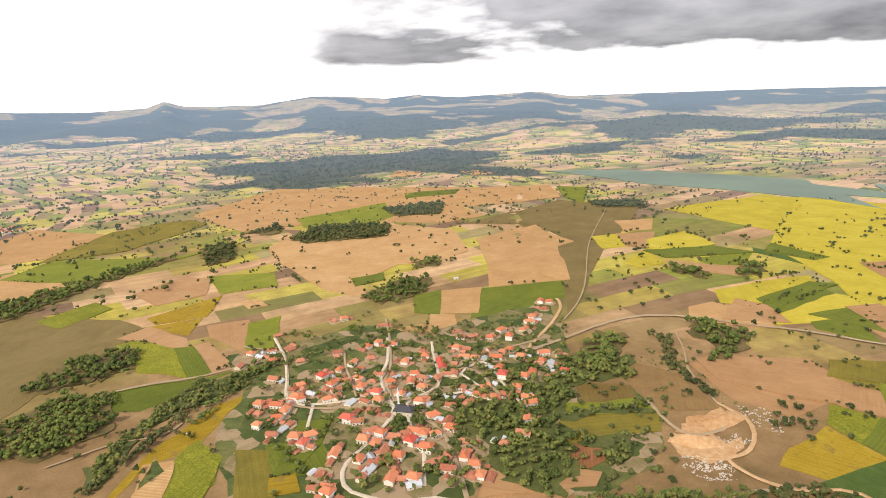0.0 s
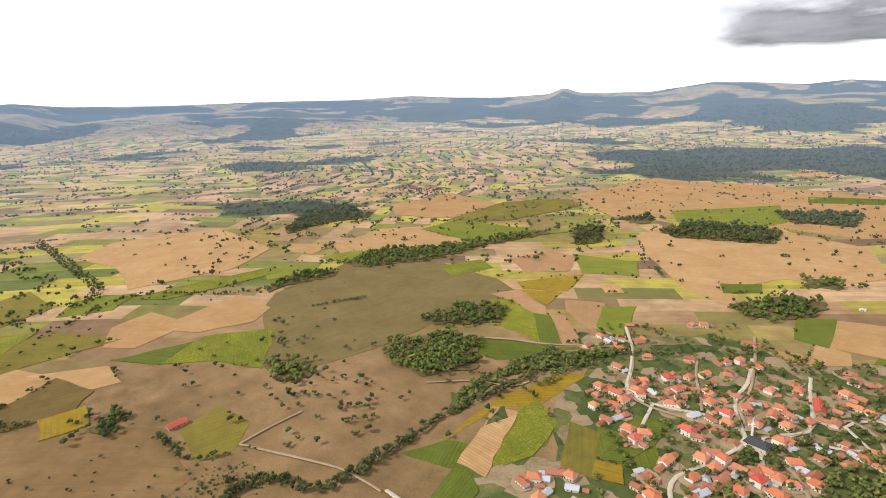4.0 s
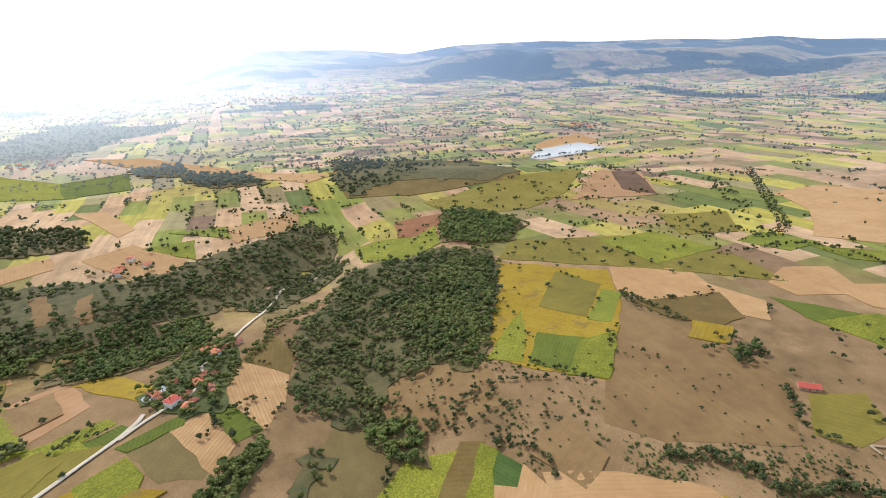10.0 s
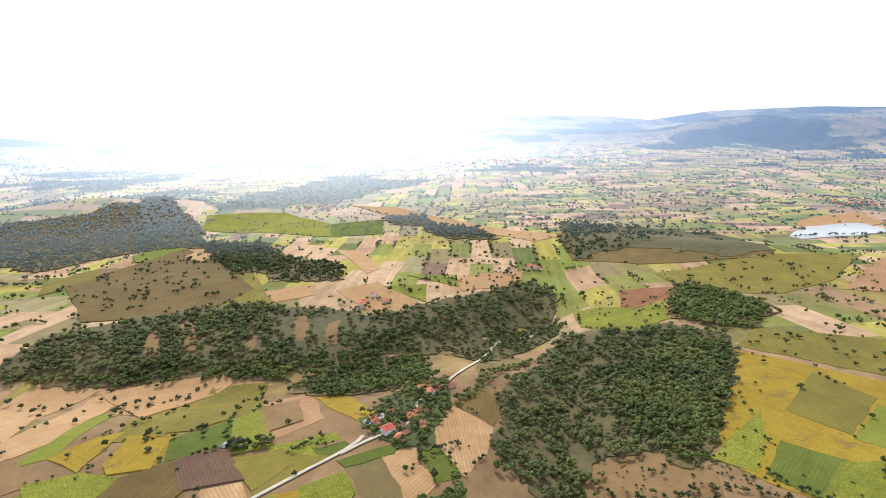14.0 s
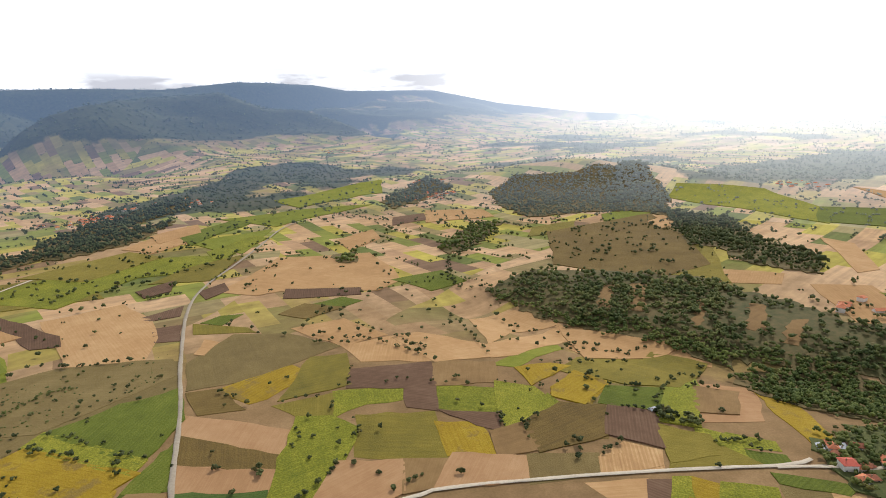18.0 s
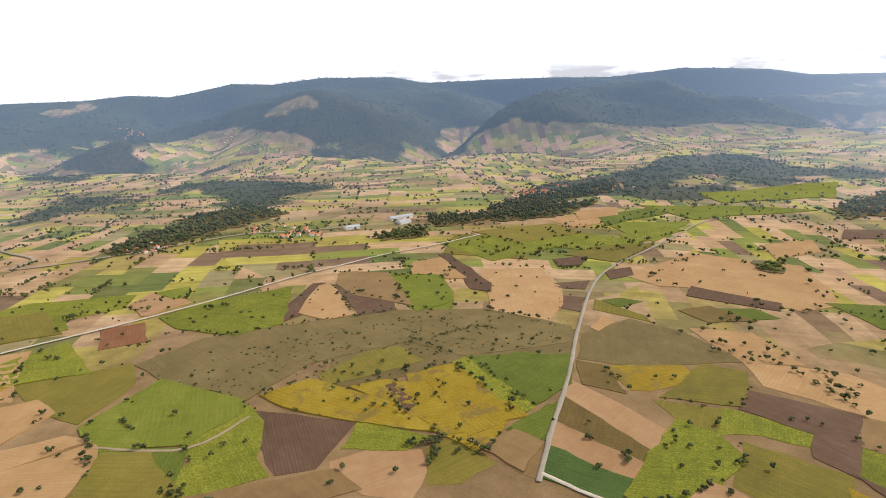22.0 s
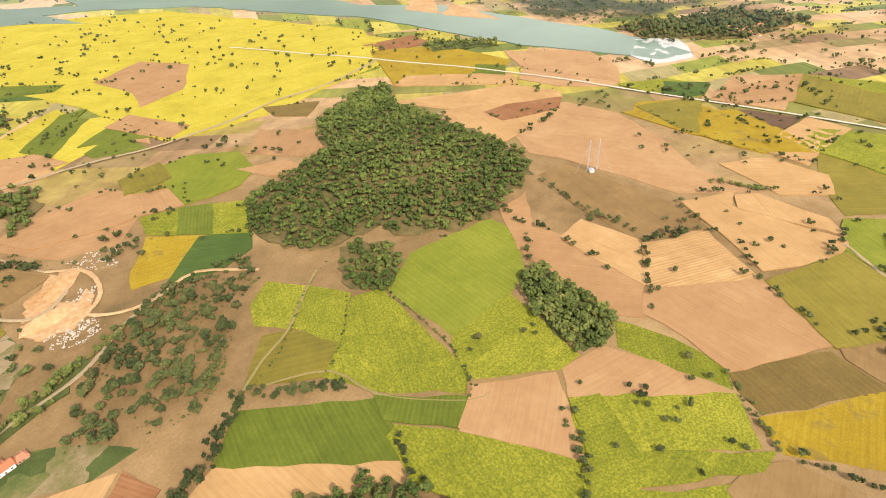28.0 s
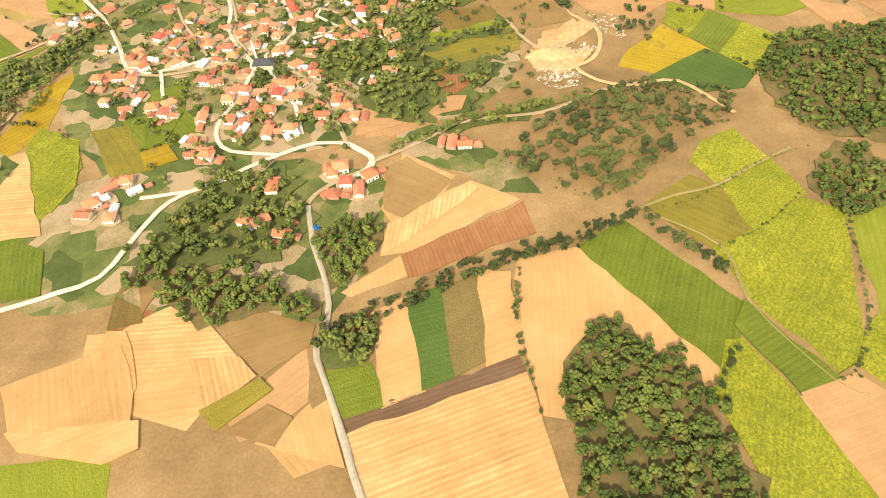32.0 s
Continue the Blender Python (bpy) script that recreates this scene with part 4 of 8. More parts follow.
def rubble(count, seed, *n):
    """Pale broken stone tipped over the ground."""
    poly = pairs(*n)
    rng = np.random.default_rng(seed)
    xs, ys = [p[0] for p in poly], [p[1] for p in poly]
    vs, fs, k = [], [], 0
    while k < count:
        x, y = rng.uniform(min(xs), max(xs)), rng.uniform(min(ys), max(ys))
        if not bool(inside(x, y, poly)) or waves(x, y, 14, 5) < -0.15:
            continue
        s = 0.25 + 0.9 * rng.random() ** 3
        vs.append(ICO_V * (s * rng.uniform(0.6, 1.3, (12, 1))) * np.array([1, 1, 0.7]) + np.array([x, y, float(terrain(x, y)) + 1.0]))
        fs.append(ICO_F + 12 * k)
        k += 1
    tagged(new("rubble", tri_mesh("rubble", np.vstack(vs), np.vstack(fs), ROCK)), "pale broken stones strewn over the quarry", "rubble", kind="stuff")


def cliff(*n):
    ob = sheet("cliff", ragged(pairs(*n), 12, 3.0, 6), QUARRY, 1.3, 1.0, 0.0)
    tagged(ob, "eroded orange bank above the water", "cliff", kind="structure")


# ---- water ----
def water_build(deep, rough):
    def build(nt, b):
        pos = place(nt)
        v = noise_tex(nt, pos, 0.004, 3.0)
        link(nt, ramp(nt, v, [(0.35, deep), (0.7, tuple(c * 1.35 for c in deep))]), b.inputs["Base Color"])
        b.inputs["Specular IOR Level"].default_value = 0.22
        bump(nt, b, noise_tex(nt, pos, 0.25, 3.0), 0.12, 0.3)
    return lambda name: material(name, build, rough)


LAKE = water_build((0.125, 0.185, 0.135), 0.34)("reservoir water")
POND = water_build((0.42, 0.42, 0.40), 0.25)("shallow silty water")


def water(*n_and_words):
    words = [a for a in n_and_words if isinstance(a, str)]
    n = [a for a in n_and_words if not isinstance(a, str)]
    poly = ragged(pairs(*n), 40, 4.0, 11)
    ob = sheet("water", poly, LAKE if words[0] == "lake" else POND, 1.1, 1.5, 0.0)
    tagged(ob, words[1], "water", kind="structure")


# ---- buildings ----
def tiles(name, a, c):
    def build(nt, b):
        vec = coords(nt)
        w = nt.nodes.new("ShaderNodeTexWave")
        w.bands_direction = "X"
        put(nt, w.inputs["Vector"], vec)
        w.inputs["Scale"].default_value, w.inputs["Distortion"].default_value = 0.9, 0.4
        v = calc(nt, "ADD", calc(nt, "MULTIPLY", noise_tex(nt, vec, 0.9, 4.0, 0.7), 0.6), calc(nt, "MULTIPLY", rand(nt), 0.55))
        v = calc(nt, "ADD", v, calc(nt, "MULTIPLY", w.outputs["Fac"], 0.12))
        link(nt, ramp(nt, v, [(0.3, a), (0.95, c)]), b.inputs["Base Color"])
        bump(nt, b, w.outputs["Fac"], 0.5, 0.08)
    return material(name, build, 0.8)


def plaster(name, a, c):
    def build(nt, b):
        vec = coords(nt)
        v = calc(nt, "ADD", calc(nt, "MULTIPLY", noise_tex(nt, vec, 0.6, 4.0, 0.65), 0.6), calc(nt, "MULTIPLY", rand(nt), 0.45))
        link(nt, ramp(nt, v, [(0.3, a), (0.85, c)]), b.inputs["Base Color"])
        bump(nt, b, v, 0.2, 0.04)
    return material(name, build, 0.85)


ROOF_ORANGE = tiles("orange clay tiles", (0.50, 0.15, 0.075), (0.70, 0.28, 0.15))
ROOF_RED = tiles("red clay tiles", (0.50, 0.085, 0.06), (0.66, 0.17, 0.12))
ROOF_OLD = tiles("weathered clay tiles", (0.34, 0.12, 0.07), (0.54, 0.23, 0.14))
ROOF_METAL = plaster("grey sheet roofing", (0.42, 0.45, 0.50), (0.60, 0.63, 0.68))
ROOF_DARK = plaster("dark slate roofing", (0.04, 0.04, 0.05), (0.09, 0.09, 0.10))
WALL_WHITE = plaster("white plaster", (0.74, 0.70, 0.64), (0.86, 0.84, 0.80))
WALL_CREAM = plaster("cream plaster", (0.62, 0.55, 0.44), (0.78, 0.71, 0.60))
WALL_BRICK = plaster("bare brick and mud wall", (0.36, 0.22, 0.15), (0.50, 0.34, 0.24))
WINDOW_DARK = material("window glass", lambda nt, b: put(nt, b.inputs["Base Color"], (0.05, 0.06, 0.07, 1.0)), 0.15)
DOOR_WOOD = plaster("brown door wood", (0.14, 0.08, 0.05), (0.22, 0.13, 0.08))
BLUE_TARP = plaster("blue plastic tarpaulin", (0.02, 0.22, 0.55), (0.05, 0.38, 0.75))
STEEL = plaster("galvanised steel", (0.45, 0.45, 0.46), (0.62, 0.62, 0.63))


def box_into(bm, x0, y0, z0, x1, y1, z1):
    v = [bm.verts.new(p) for p in ((x0, y0, z0), (x1, y0, z0), (x1, y1, z0), (x0, y1, z0), (x0, y0, z1), (x1, y0, z1), (x1, y1, z1), (x0, y1, z1))]
    for f in ((3, 2, 1, 0), (4, 5, 6, 7), (0, 1, 5, 4), (1, 2, 6, 5), (2, 3, 7, 6), (3, 0, 4, 7)):
        bm.faces.new([v[i] for i in f])


def box_mesh(*dims):
    bm = bmesh.new()
    box_into(bm, *dims)
    return bm


def roof_mesh(w, d, eave, rise, hip, over=0.6, thick=0.25):
    """A pitched roof with overhang and thickness; hip is how far the ridge is drawn in at both ends."""
    bm = bmesh.new()
    a, c = w / 2 + over, d / 2 + over
    r = a - hip
    low = eave - over * rise / (d / 2)
    for dz, flip in ((0.0, False), (-thick, True)):
        p = [(-a, -c, low + dz), (a, -c, low + dz), (a, c, low + dz), (-a, c, low + dz), (-r, 0, eave + rise + dz), (r, 0, eave + rise + dz)]
        v = [bm.verts.new(q) for q in p]
        fs = [(0, 1, 5, 4), (2, 3, 4, 5), (1, 2, 5), (3, 0, 4)] if hip > 0 else [(0, 1, 5, 4), (2, 3, 4, 5)]
        for f in fs:
            bm.faces.new([v[i] for i in (reversed(f) if flip else f)])
    bm.verts.ensure_lookup_table()
    t, b = list(bm.verts[:6]), list(bm.verts[6:12])
    ring = [(0, 1), (1, 2), (2, 3), (3, 0)] if hip > 0 else [(0, 1), (1, 5), (5, 2), (2, 3), (3, 4), (4, 0)]
    for i, j in ring:
        bm.faces.new([b[i], b[j], t[j], t[i]])
    return bm


def gable_walls(w, d, h, rise, gable):
    bm = bmesh.new()
    box_into(bm, -w / 2, -d / 2, -1.2, w / 2, d / 2, h)
    if gable:
        for s in (-1, 1):
            x0, x1 = s * w / 2, s * (w / 2 - 0.3)
            tri = [(x0, -d / 2, h), (x0, d / 2, h), (x0, 0, h + rise - 0.3), (x1, -d / 2, h), (x1, d / 2, h), (x1, 0, h + rise - 0.3)]
            v = [bm.verts.new(q) for q in tri]
            for f in ((0, 1, 2), (5, 4, 3), (0, 2, 5, 3), (1, 4, 5, 2)):
                bm.faces.new([v[i] for i in f])
    return bm


def build_house(name, x, y, turn, w, d, h, rise, hip, wall, roof, label, windows, category="house", group=""):
    ob = thing(name, x, y, float(terrain(x, y)), turn, label, category, group)
    part("wall", gable_walls(w, d, h, rise, hip == 0), wall, ob)
    r = part("roof", roof_mesh(w, d, h, rise, hip), roof, ob)
    part("chimney", box_mesh(w * 0.18, 0.5, h + rise * 0.3, w * 0.18 + 0.7, 1.2, h + rise + 0.9), WALL_BRICK, r)
    part("door", box_mesh(-0.55, -d / 2 - 0.06, -0.1, 0.55, -d / 2 + 0.05, 2.05), DOOR_WOOD, ob)
    for k in range(windows):
        side = -1 if k % 2 == 0 else 1
        cx = (-0.3 + 0.6 * ((k // 2) % 2)) * w
        cz = 1.0 if k < 4 or h < 4.5 else 3.9
        part("window", box_mesh(cx - 0.55, side * d / 2 - 0.07, cz, cx + 0.55, side * d / 2 + 0.07, cz + 1.25), WINDOW_DARK, ob)
    return ob


HOUSE_KINDS = [
    (10.0, 8.0, 4.8, 2.1, 3.2, WALL_WHITE, ROOF_ORANGE, "white plastered house with an orange tiled hip roof"),
    (9.0, 7.5, 6.2, 1.9, 2.8, WALL_WHITE, ROOF_ORANGE, "two-storey white house with an orange tiled roof"),
    (11.0, 7.0, 4.0, 2.0, 0.0, WALL_CREAM, ROOF_OLD, "low cream house with a weathered tiled gable roof"),
    (8.0, 7.0, 3.0, 2.0, 2.5, WALL_BRICK, ROOF_OLD, "small mud-brick shed with old brown tiles"),
    (12.0, 7.5, 4.2, 2.0, 0.0, WALL_WHITE, ROOF_ORANGE, "long whitewashed farmhouse with an orange gable roof"),
    (9.5, 8.5, 6.4, 2.1, 3.0, WALL_WHITE, ROOF_RED, "two-storey white house with a bright red roof"),
    (7.0, 6.0, 2.6, 1.7, 0.0, WALL_BRICK, ROOF_OLD, "small brick outbuilding under old tiles"),
    (10.0, 6.5, 2.8, 1.6, 0.0, WALL_CREAM, ROOF_METAL, "low cream building under a grey metal roof"),
    (13.0, 6.5, 3.0, 1.9, 0.0, WALL_BRICK, ROOF_OLD, "long stable with a sagging old tiled roof"),
    (9.0, 8.0, 4.8, 2.0, 3.0, WALL_CREAM, ROOF_ORANGE, "cream village house with an orange tiled roof"),
]
HOUSE_PICK = [0, 1, 2, 3, 4, 9, 0, 5, 6, 2, 3, 9, 8, 4, 6, 0, 7, 2, 9, 3]
BASE_HOUSES = {}


def one_house(kind, x, y, turn, scale, group):
    if kind in BASE_HOUSES:
        ob = copy_thing(BASE_HOUSES[kind], pose(x, y, float(terrain(x, y)), 0, 0, turn))
        ob["group"] = group
    else:
        w, d, h, rise, hip, wall, roof, label = HOUSE_KINDS[kind]
        name = "stable" if kind == 8 else "outbuilding" if kind in (3, 6, 7) else "house"
        ob = build_house(name, x, y, turn, w, d, h, rise, hip, wall, roof, label, 4 if h > 3.5 else 2, name, group)
        BASE_HOUSES[kind] = ob
    ob.scale = (scale, scale, scale)


def yard(x, y, size, rng):
    """Trodden pale earth round a house."""
    turn = float(rng.random() * 6.28)
    ring = [(x + math.cos(turn + k * 0.785) * size * float(rng.uniform(0.7, 1.25)), y + math.sin(turn + k * 0.785) * size * float(rng.uniform(0.7, 1.25))) for k in range(8)]
    tagged(sheet("yard", ring, ROADS["dirt"], 1.0, 1.0, 0.0), "trodden pale earth yard beside a house", "yard", kind="structure")


def houses(*n):
    COUNT[0] += 1
    rng = np.random.default_rng(COUNT[0] + 50)
    for k, (x, y) in enumerate(pairs(*n)):
        x, y = off_streets(x, y, 8.5)
        turn = float(rng.choice([-20, -20, 70, 25])) + float(rng.normal() * 9)
        one_house(int(HOUSE_PICK[(k + COUNT[0]) % 20]), x, y, turn, float(rng.uniform(0.95, 1.2)), "houses of the village")
        if rng.random() < 0.6:
            yard(x, y, float(rng.uniform(8, 12)), rng)
        sides = rng.permutation([0, 90, 180, 270])
        for j in range(int(rng.choice([0, 1, 1, 2]))):
            a = radians(turn + float(sides[j]))
            away = 10.5 if sides[j] in (0, 180) else 8.5
            ax, ay = off_streets(x + away * math.cos(a), y + away * math.sin(a), 7.0)
            one_house(int(rng.choice([6, 3, 2, 8, 6, 7])), ax, ay, turn + float(rng.choice([0, 90])), float(rng.uniform(0.65, 0.95)), "houses of the village")


def joined(bm, dst):
    """Adds the faces of one bmesh to lists of vertices and triangles."""
    base = len(dst[0])
    bmesh.ops.triangulate(bm, faces=bm.faces[:])
    bm.verts.index_update()
    dst[0].extend(v.co.to_tuple() for v in bm.verts)
    dst[1].extend(tuple(base + v.index for v in f.verts) for f in bm.faces)
    bm.free()


def hamlet(count, spread, x, y):
    """A far cluster of houses with trees between them."""
    COUNT[0] += 1
    rng = np.random.default_rng(COUNT[0] + 90)
    tx, ty, walls, roofs = [], [], ([], []), ([], [])
    for k in range(count):
        a, r = rng.random() * 6.283, spread * math.sqrt(rng.random())
        px, py = x + math.cos(a) * r, y + math.sin(a) * r * 0.7
        w, d, h, rise, hip = HOUSE_KINDS[int(rng.integers(10))][:5]
        hx, hy, small = (float(v) for v in drawn_in(px, py))
        m = pose(hx, hy, float(terrain(hx, hy)), 0, 0, float(rng.random() * 180)) @ Matrix.Scale(small * float(rng.uniform(0.9, 1.3)), 4)
        for bm, dst in ((gable_walls(w, d, h, rise, hip == 0), walls), (roof_mesh(w, d, h, rise, hip), roofs)):
            bm.transform(m)
            joined(bm, dst)
        for q in range(3):
            tx.append(hx + rng.normal() * 18 * small)
            ty.append(hy + rng.normal() * 18 * small)
    for name, dst, mat in (("far_house_walls", walls, WALL_WHITE), ("far_house_roofs", roofs, ROOF_ORANGE)):
        ob = new(name, tri_mesh(name, np.array(dst[0]), np.array(dst[1]), mat))
        tagged(ob, "far village houses with pale walls and tiled roofs", "houses", kind="stuff")
    mass("far_trees", np.array(tx), np.array(ty), small * rng.uniform(0.6, 1.1, len(tx)), "oak", "garden trees round a far hamlet", COUNT[0])


def big_house(x, y):
    build_house("house", x, y, -20, 13, 10, 6.2, 2.6, 3.6, WALL_WHITE, ROOF_RED if x < -60 else ROOF_ORANGE, "large two-storey white house with a broad tiled roof", 8, "house", "houses of the village")


def long_barn(x0, y0, x1, y1):
    turn = math.degrees(math.atan2(y1 - y0, x1 - x0))
    w = max(18.0, math.hypot(x1 - x0, y1 - y0))
    build_house("barn", (x0 + x1) / 2, (y0 + y1) / 2, turn, w, 9, 3.4, 2.2, 0.0, WALL_BRICK, ROOF_RED, "long barn with a bright red tiled roof", 6, "barn")


def hut(x, y):
    build_house("hut", x, y, 15, 7, 5, 2.6, 0.9, 0.0, WALL_WHITE, ROOF_METAL, "small white hut with a pale metal roof", 2, "hut")


def sheds(x0, y0, x1, y1):
    turn = math.degrees(math.atan2(y1 - y0, x1 - x0))
    w = math.hypot(x1 - x0, y1 - y0)
    build_house("shed", (x0 + x1) / 2, (y0 + y1) / 2, turn, max(30.0, w), 22, 7, 2.5, 0.0, WALL_WHITE, ROOF_METAL, "long white works shed with a pale roof", 4, "shed", "works sheds in the valley")


def cone_rings(bm, rings, sides=12, x=0.0, y=0.0):
    loops = []
    for r, z in rings:
        loops.append([bm.verts.new((x + r * math.cos(a), y + r * math.sin(a), z)) for a in np.linspace(0, 2 * math.pi, sides, endpoint=False)])
    for a, b in zip(loops, loops[1:]):
        for i in range(sides):
            j = (i + 1) % sides
            bm.faces.new((a[i], a[j], b[j], b[i]))
    bm.faces.new(loops[-1])


def mosque(x, y):
    ob = build_house("mosque", x, y, -14, 19, 13, 5.5, 2.6, 4.5, WALL_CREAM, ROOF_DARK, "village mosque with a dark roof and a white minaret", 6, "mosque")
    bm = bmesh.new()
    cone_rings(bm, [(1.3, -1.0), (1.3, 5.0), (1.0, 5.6), (1.0, 15.0), (1.6, 15.6), (1.6, 16.6), (0.9, 16.7), (0.9, 19.0)], 12, -8.5, 8.6)
    shaft = part("minaret", bm, WALL_WHITE, ob, "slim white minaret with one balcony")
    bm = bmesh.new()
    cone_rings(bm, [(1.1, 19.0), (0.05, 24.0)], 12, -8.5, 8.6)
    part("spire", bm, ROOF_METAL, shaft, "grey pointed spire")


def pool_tarp(x, y):
    bm = bmesh.new()
    v = []
    for i in range(7):
        for j in range(6):
            v.append(bm.verts.new((i * 1.0 - 3, j * 1.0 - 2.5, 1.6 + 0.5 * math.sin(i * 1.4) * math.cos(j * 1.1) - 0.1 * (i - 3) ** 2)))
    for i in range(6):
        for j in range(5):
            bm.faces.new((v[i * 6 + j], v[(i + 1) * 6 + j], v[(i + 1) * 6 + j + 1], v[i * 6 + j + 1]))
    bmesh.ops.solidify(bm, geom=bm.faces[:], thickness=0.12)
    ob = thing("tarpaulin", x, y, float(terrain(x, y)), 30, "bright blue tarpaulin over a haystack in a farmyard", "tarpaulin")
    part("cover", bm, BLUE_TARP, ob)
    part("haystack", box_mesh(-2.4, -2.0, -0.5, 2.4, 1.9, 1.0), CROPS["straw"], ob)


def mast(x, y):
    """A guyed lattice mast with its stays."""
    h = 38.0
    ob = thing("radio_mast", x, y, float(terrain(x, y)), 0, "tall thin lattice radio mast held by stays", "mast", "radio masts on the hill")
    corners = [(0.9 * math.cos(a), 0.9 * math.sin(a)) for a in (0.5, 2.594, 4.689)]

    def bar(bm, a, b, t):
        a, b = Vector(a), Vector(b)
        m = (b - a).to_track_quat("Z", "Y").to_matrix().to_4x4()
        n = (b - a).length
        vs = [bm.verts.new(Matrix.Translation(a) @ m @ Vector((px * t, py * t, pz))) for pz in (0, n) for px, py in ((-1, -1), (1, -1), (1, 1), (-1, 1))]
        for f in ((0, 1, 5, 4), (1, 2, 6, 5), (2, 3, 7, 6), (3, 0, 4, 7), (4, 5, 6, 7), (3, 2, 1, 0)):
            bm.faces.new([vs[i] for i in f])
    for cx, cy in corners:
        bm = bmesh.new()
        bar(bm, (cx, cy, -0.5), (cx * 0.6, cy * 0.6, h), 0.12)
        part("leg", bm, STEEL, ob)
    bm = bmesh.new()
    for k in range(19):
        z0, z1 = k * 2.0, k * 2.0 + 2.0
        s0, s1 = 1 - 0.4 * z0 / h, 1 - 0.4 * z1 / h
        for i in range(3):
            a, b = corners[i], corners[(i + 1) % 3]
            bar(bm, (a[0] * s0, a[1] * s0, z0), (b[0] * s1, b[1] * s1, z1), 0.06)
    part("lattice", bm, STEEL, ob)
    for a in (0.3, 2.4, 4.5):
        bm = bmesh.new()
        bar(bm, (0, 0, h * 0.9), (18 * math.cos(a), 18 * math.sin(a), 0), 0.04)
        part("stay", bm, STEEL, ob)


def edge_gap(u, v, size):
    """Distance to the nearest side of a plot, and a lot between 0 and 1 for that side."""
    w, h = size
    row = np.floor(v / h).astype(int)
    shift = np.where(row % 2 == 0, 0.37 * w, 0.0)
    col = np.floor((u + shift) / w).astype(int)
    across, along = v - row * h, u + shift - col * w
    up = across > h / 2
    a = np.where(up, h - across, across)
    side = along > w / 2
    c = np.where(side, w - along, along)
    lot_a = GRID[(row + up) * 37 % 256, np.floor(u / 75).astype(int) * 11 % 256]
    lot_c = GRID[row * 53 % 256, (col + side) * 29 % 256]
    return np.minimum(a, c), np.where(a < c, lot_a, lot_c)


def countryside(r0, r1, samples, reach, share, grow, per_wood, seed, alone=0.004):
    """Hedges along the far plots, single trees, and the crowns of the far woods, as one mass."""
    rng = np.random.default_rng(seed)
    d = np.sqrt(rng.uniform(r0 * r0, r1 * r1, samples))
    a = rng.random(samples) * 6.2832
    x, y = d * np.cos(a), d * np.sin(a)
    u, v, region = plan_of(x, y)
    ga, la = edge_gap(u, v, PLOTS_A)
    gb, lb = edge_gap(v, u, PLOTS_B)
    gap, lot = np.where(region > 0.5, gb, ga), np.where(region > 0.5, lb, la)
    rough = patches(x, y, 420, 3, 21)
    woods, _ = woods_of(x, y)
    in_hedge = (gap < reach) & (lot < share * (0.4 + 1.2 * rough))
    single = rng.random(samples) < alone * np.clip(rough * 6 - 2.4, 0.12, 2)
    in_wood = (woods > 0.45) & (rng.random(samples) < per_wood)
    keep = in_hedge | single | in_wood
    mx, my, k = drawn_in(x, y)
    keep &= ~inside(mx, my, LAKE_KEEP)
    if r0 < 2500:
        for poly, _, _ in FIELDS:
            if max(math.hypot(*p) for p in poly) > r0:
                keep &= single | ~inside(x, y, poly)
    x, y, k, in_wood = mx[keep], my[keep], k[keep], in_wood[keep]
    size = k * grow * rng.uniform(0.55, 1.2, len(x)) * np.where(in_wood, 1.15, 1.0)
    if r0 < 2000:
        mass("far_trees", x, y, size, "far", "far hedgerows, copses and scattered trees over the plain", seed)
        return
    z = terrain(x, y)
    n = len(x)
    v = OCT_V[None] * (rng.uniform(0.7, 1.3, (n, 6, 1)) * (3.6 * size)[:, None, None])
    turn = rng.random(n) * 6.28
    c, q = np.cos(turn)[:, None], np.sin(turn)[:, None]
    w = np.stack([v[..., 0] * c - v[..., 1] * q + x[:, None], v[..., 0] * q + v[..., 1] * c + y[:, None], v[..., 2] * 1.05 + (z + 3.0 * size)[:, None]], axis=2)
    f = (OCT_F[None] + 6 * np.arange(n)[:, None, None]).reshape(-1, 3)
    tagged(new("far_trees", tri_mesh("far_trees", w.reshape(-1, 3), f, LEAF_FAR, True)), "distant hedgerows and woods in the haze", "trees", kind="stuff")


def field_edges(r0, r1, chance, seed):
    """Rows of bushes and small trees left standing along the sides of the plots."""
    rng = np.random.default_rng(seed)
    xs, ys, ss = [], [], []
    for poly, _, _ in FIELDS:
        for (ax, ay), (bx, by) in zip(poly, poly[1:] + poly[:1]):
            r, long = math.hypot((ax + bx) / 2, (ay + by) / 2), math.hypot(bx - ax, by - ay)
            if not r0 < r < r1 or rng.random() > chance:
                continue
            at, stop = rng.random() * 0.5, 0.5 + rng.random() * 0.5
            big = rng.uniform(0.45, 1.0)
            while at < stop:
                xs.append(ax + (bx - ax) * at + rng.normal() * 1.6)
                ys.append(ay + (by - ay) * at + rng.normal() * 1.6)
                ss.append(big * rng.uniform(0.5, 1.25))
                at += rng.choice([4, 6, 9, 22]) * (1 + r / 2500) / long
    mass("hedge", np.array(xs), np.array(ys), np.array(ss), "oak", "straggling bushes and small trees along field edges", seed, "hedge")


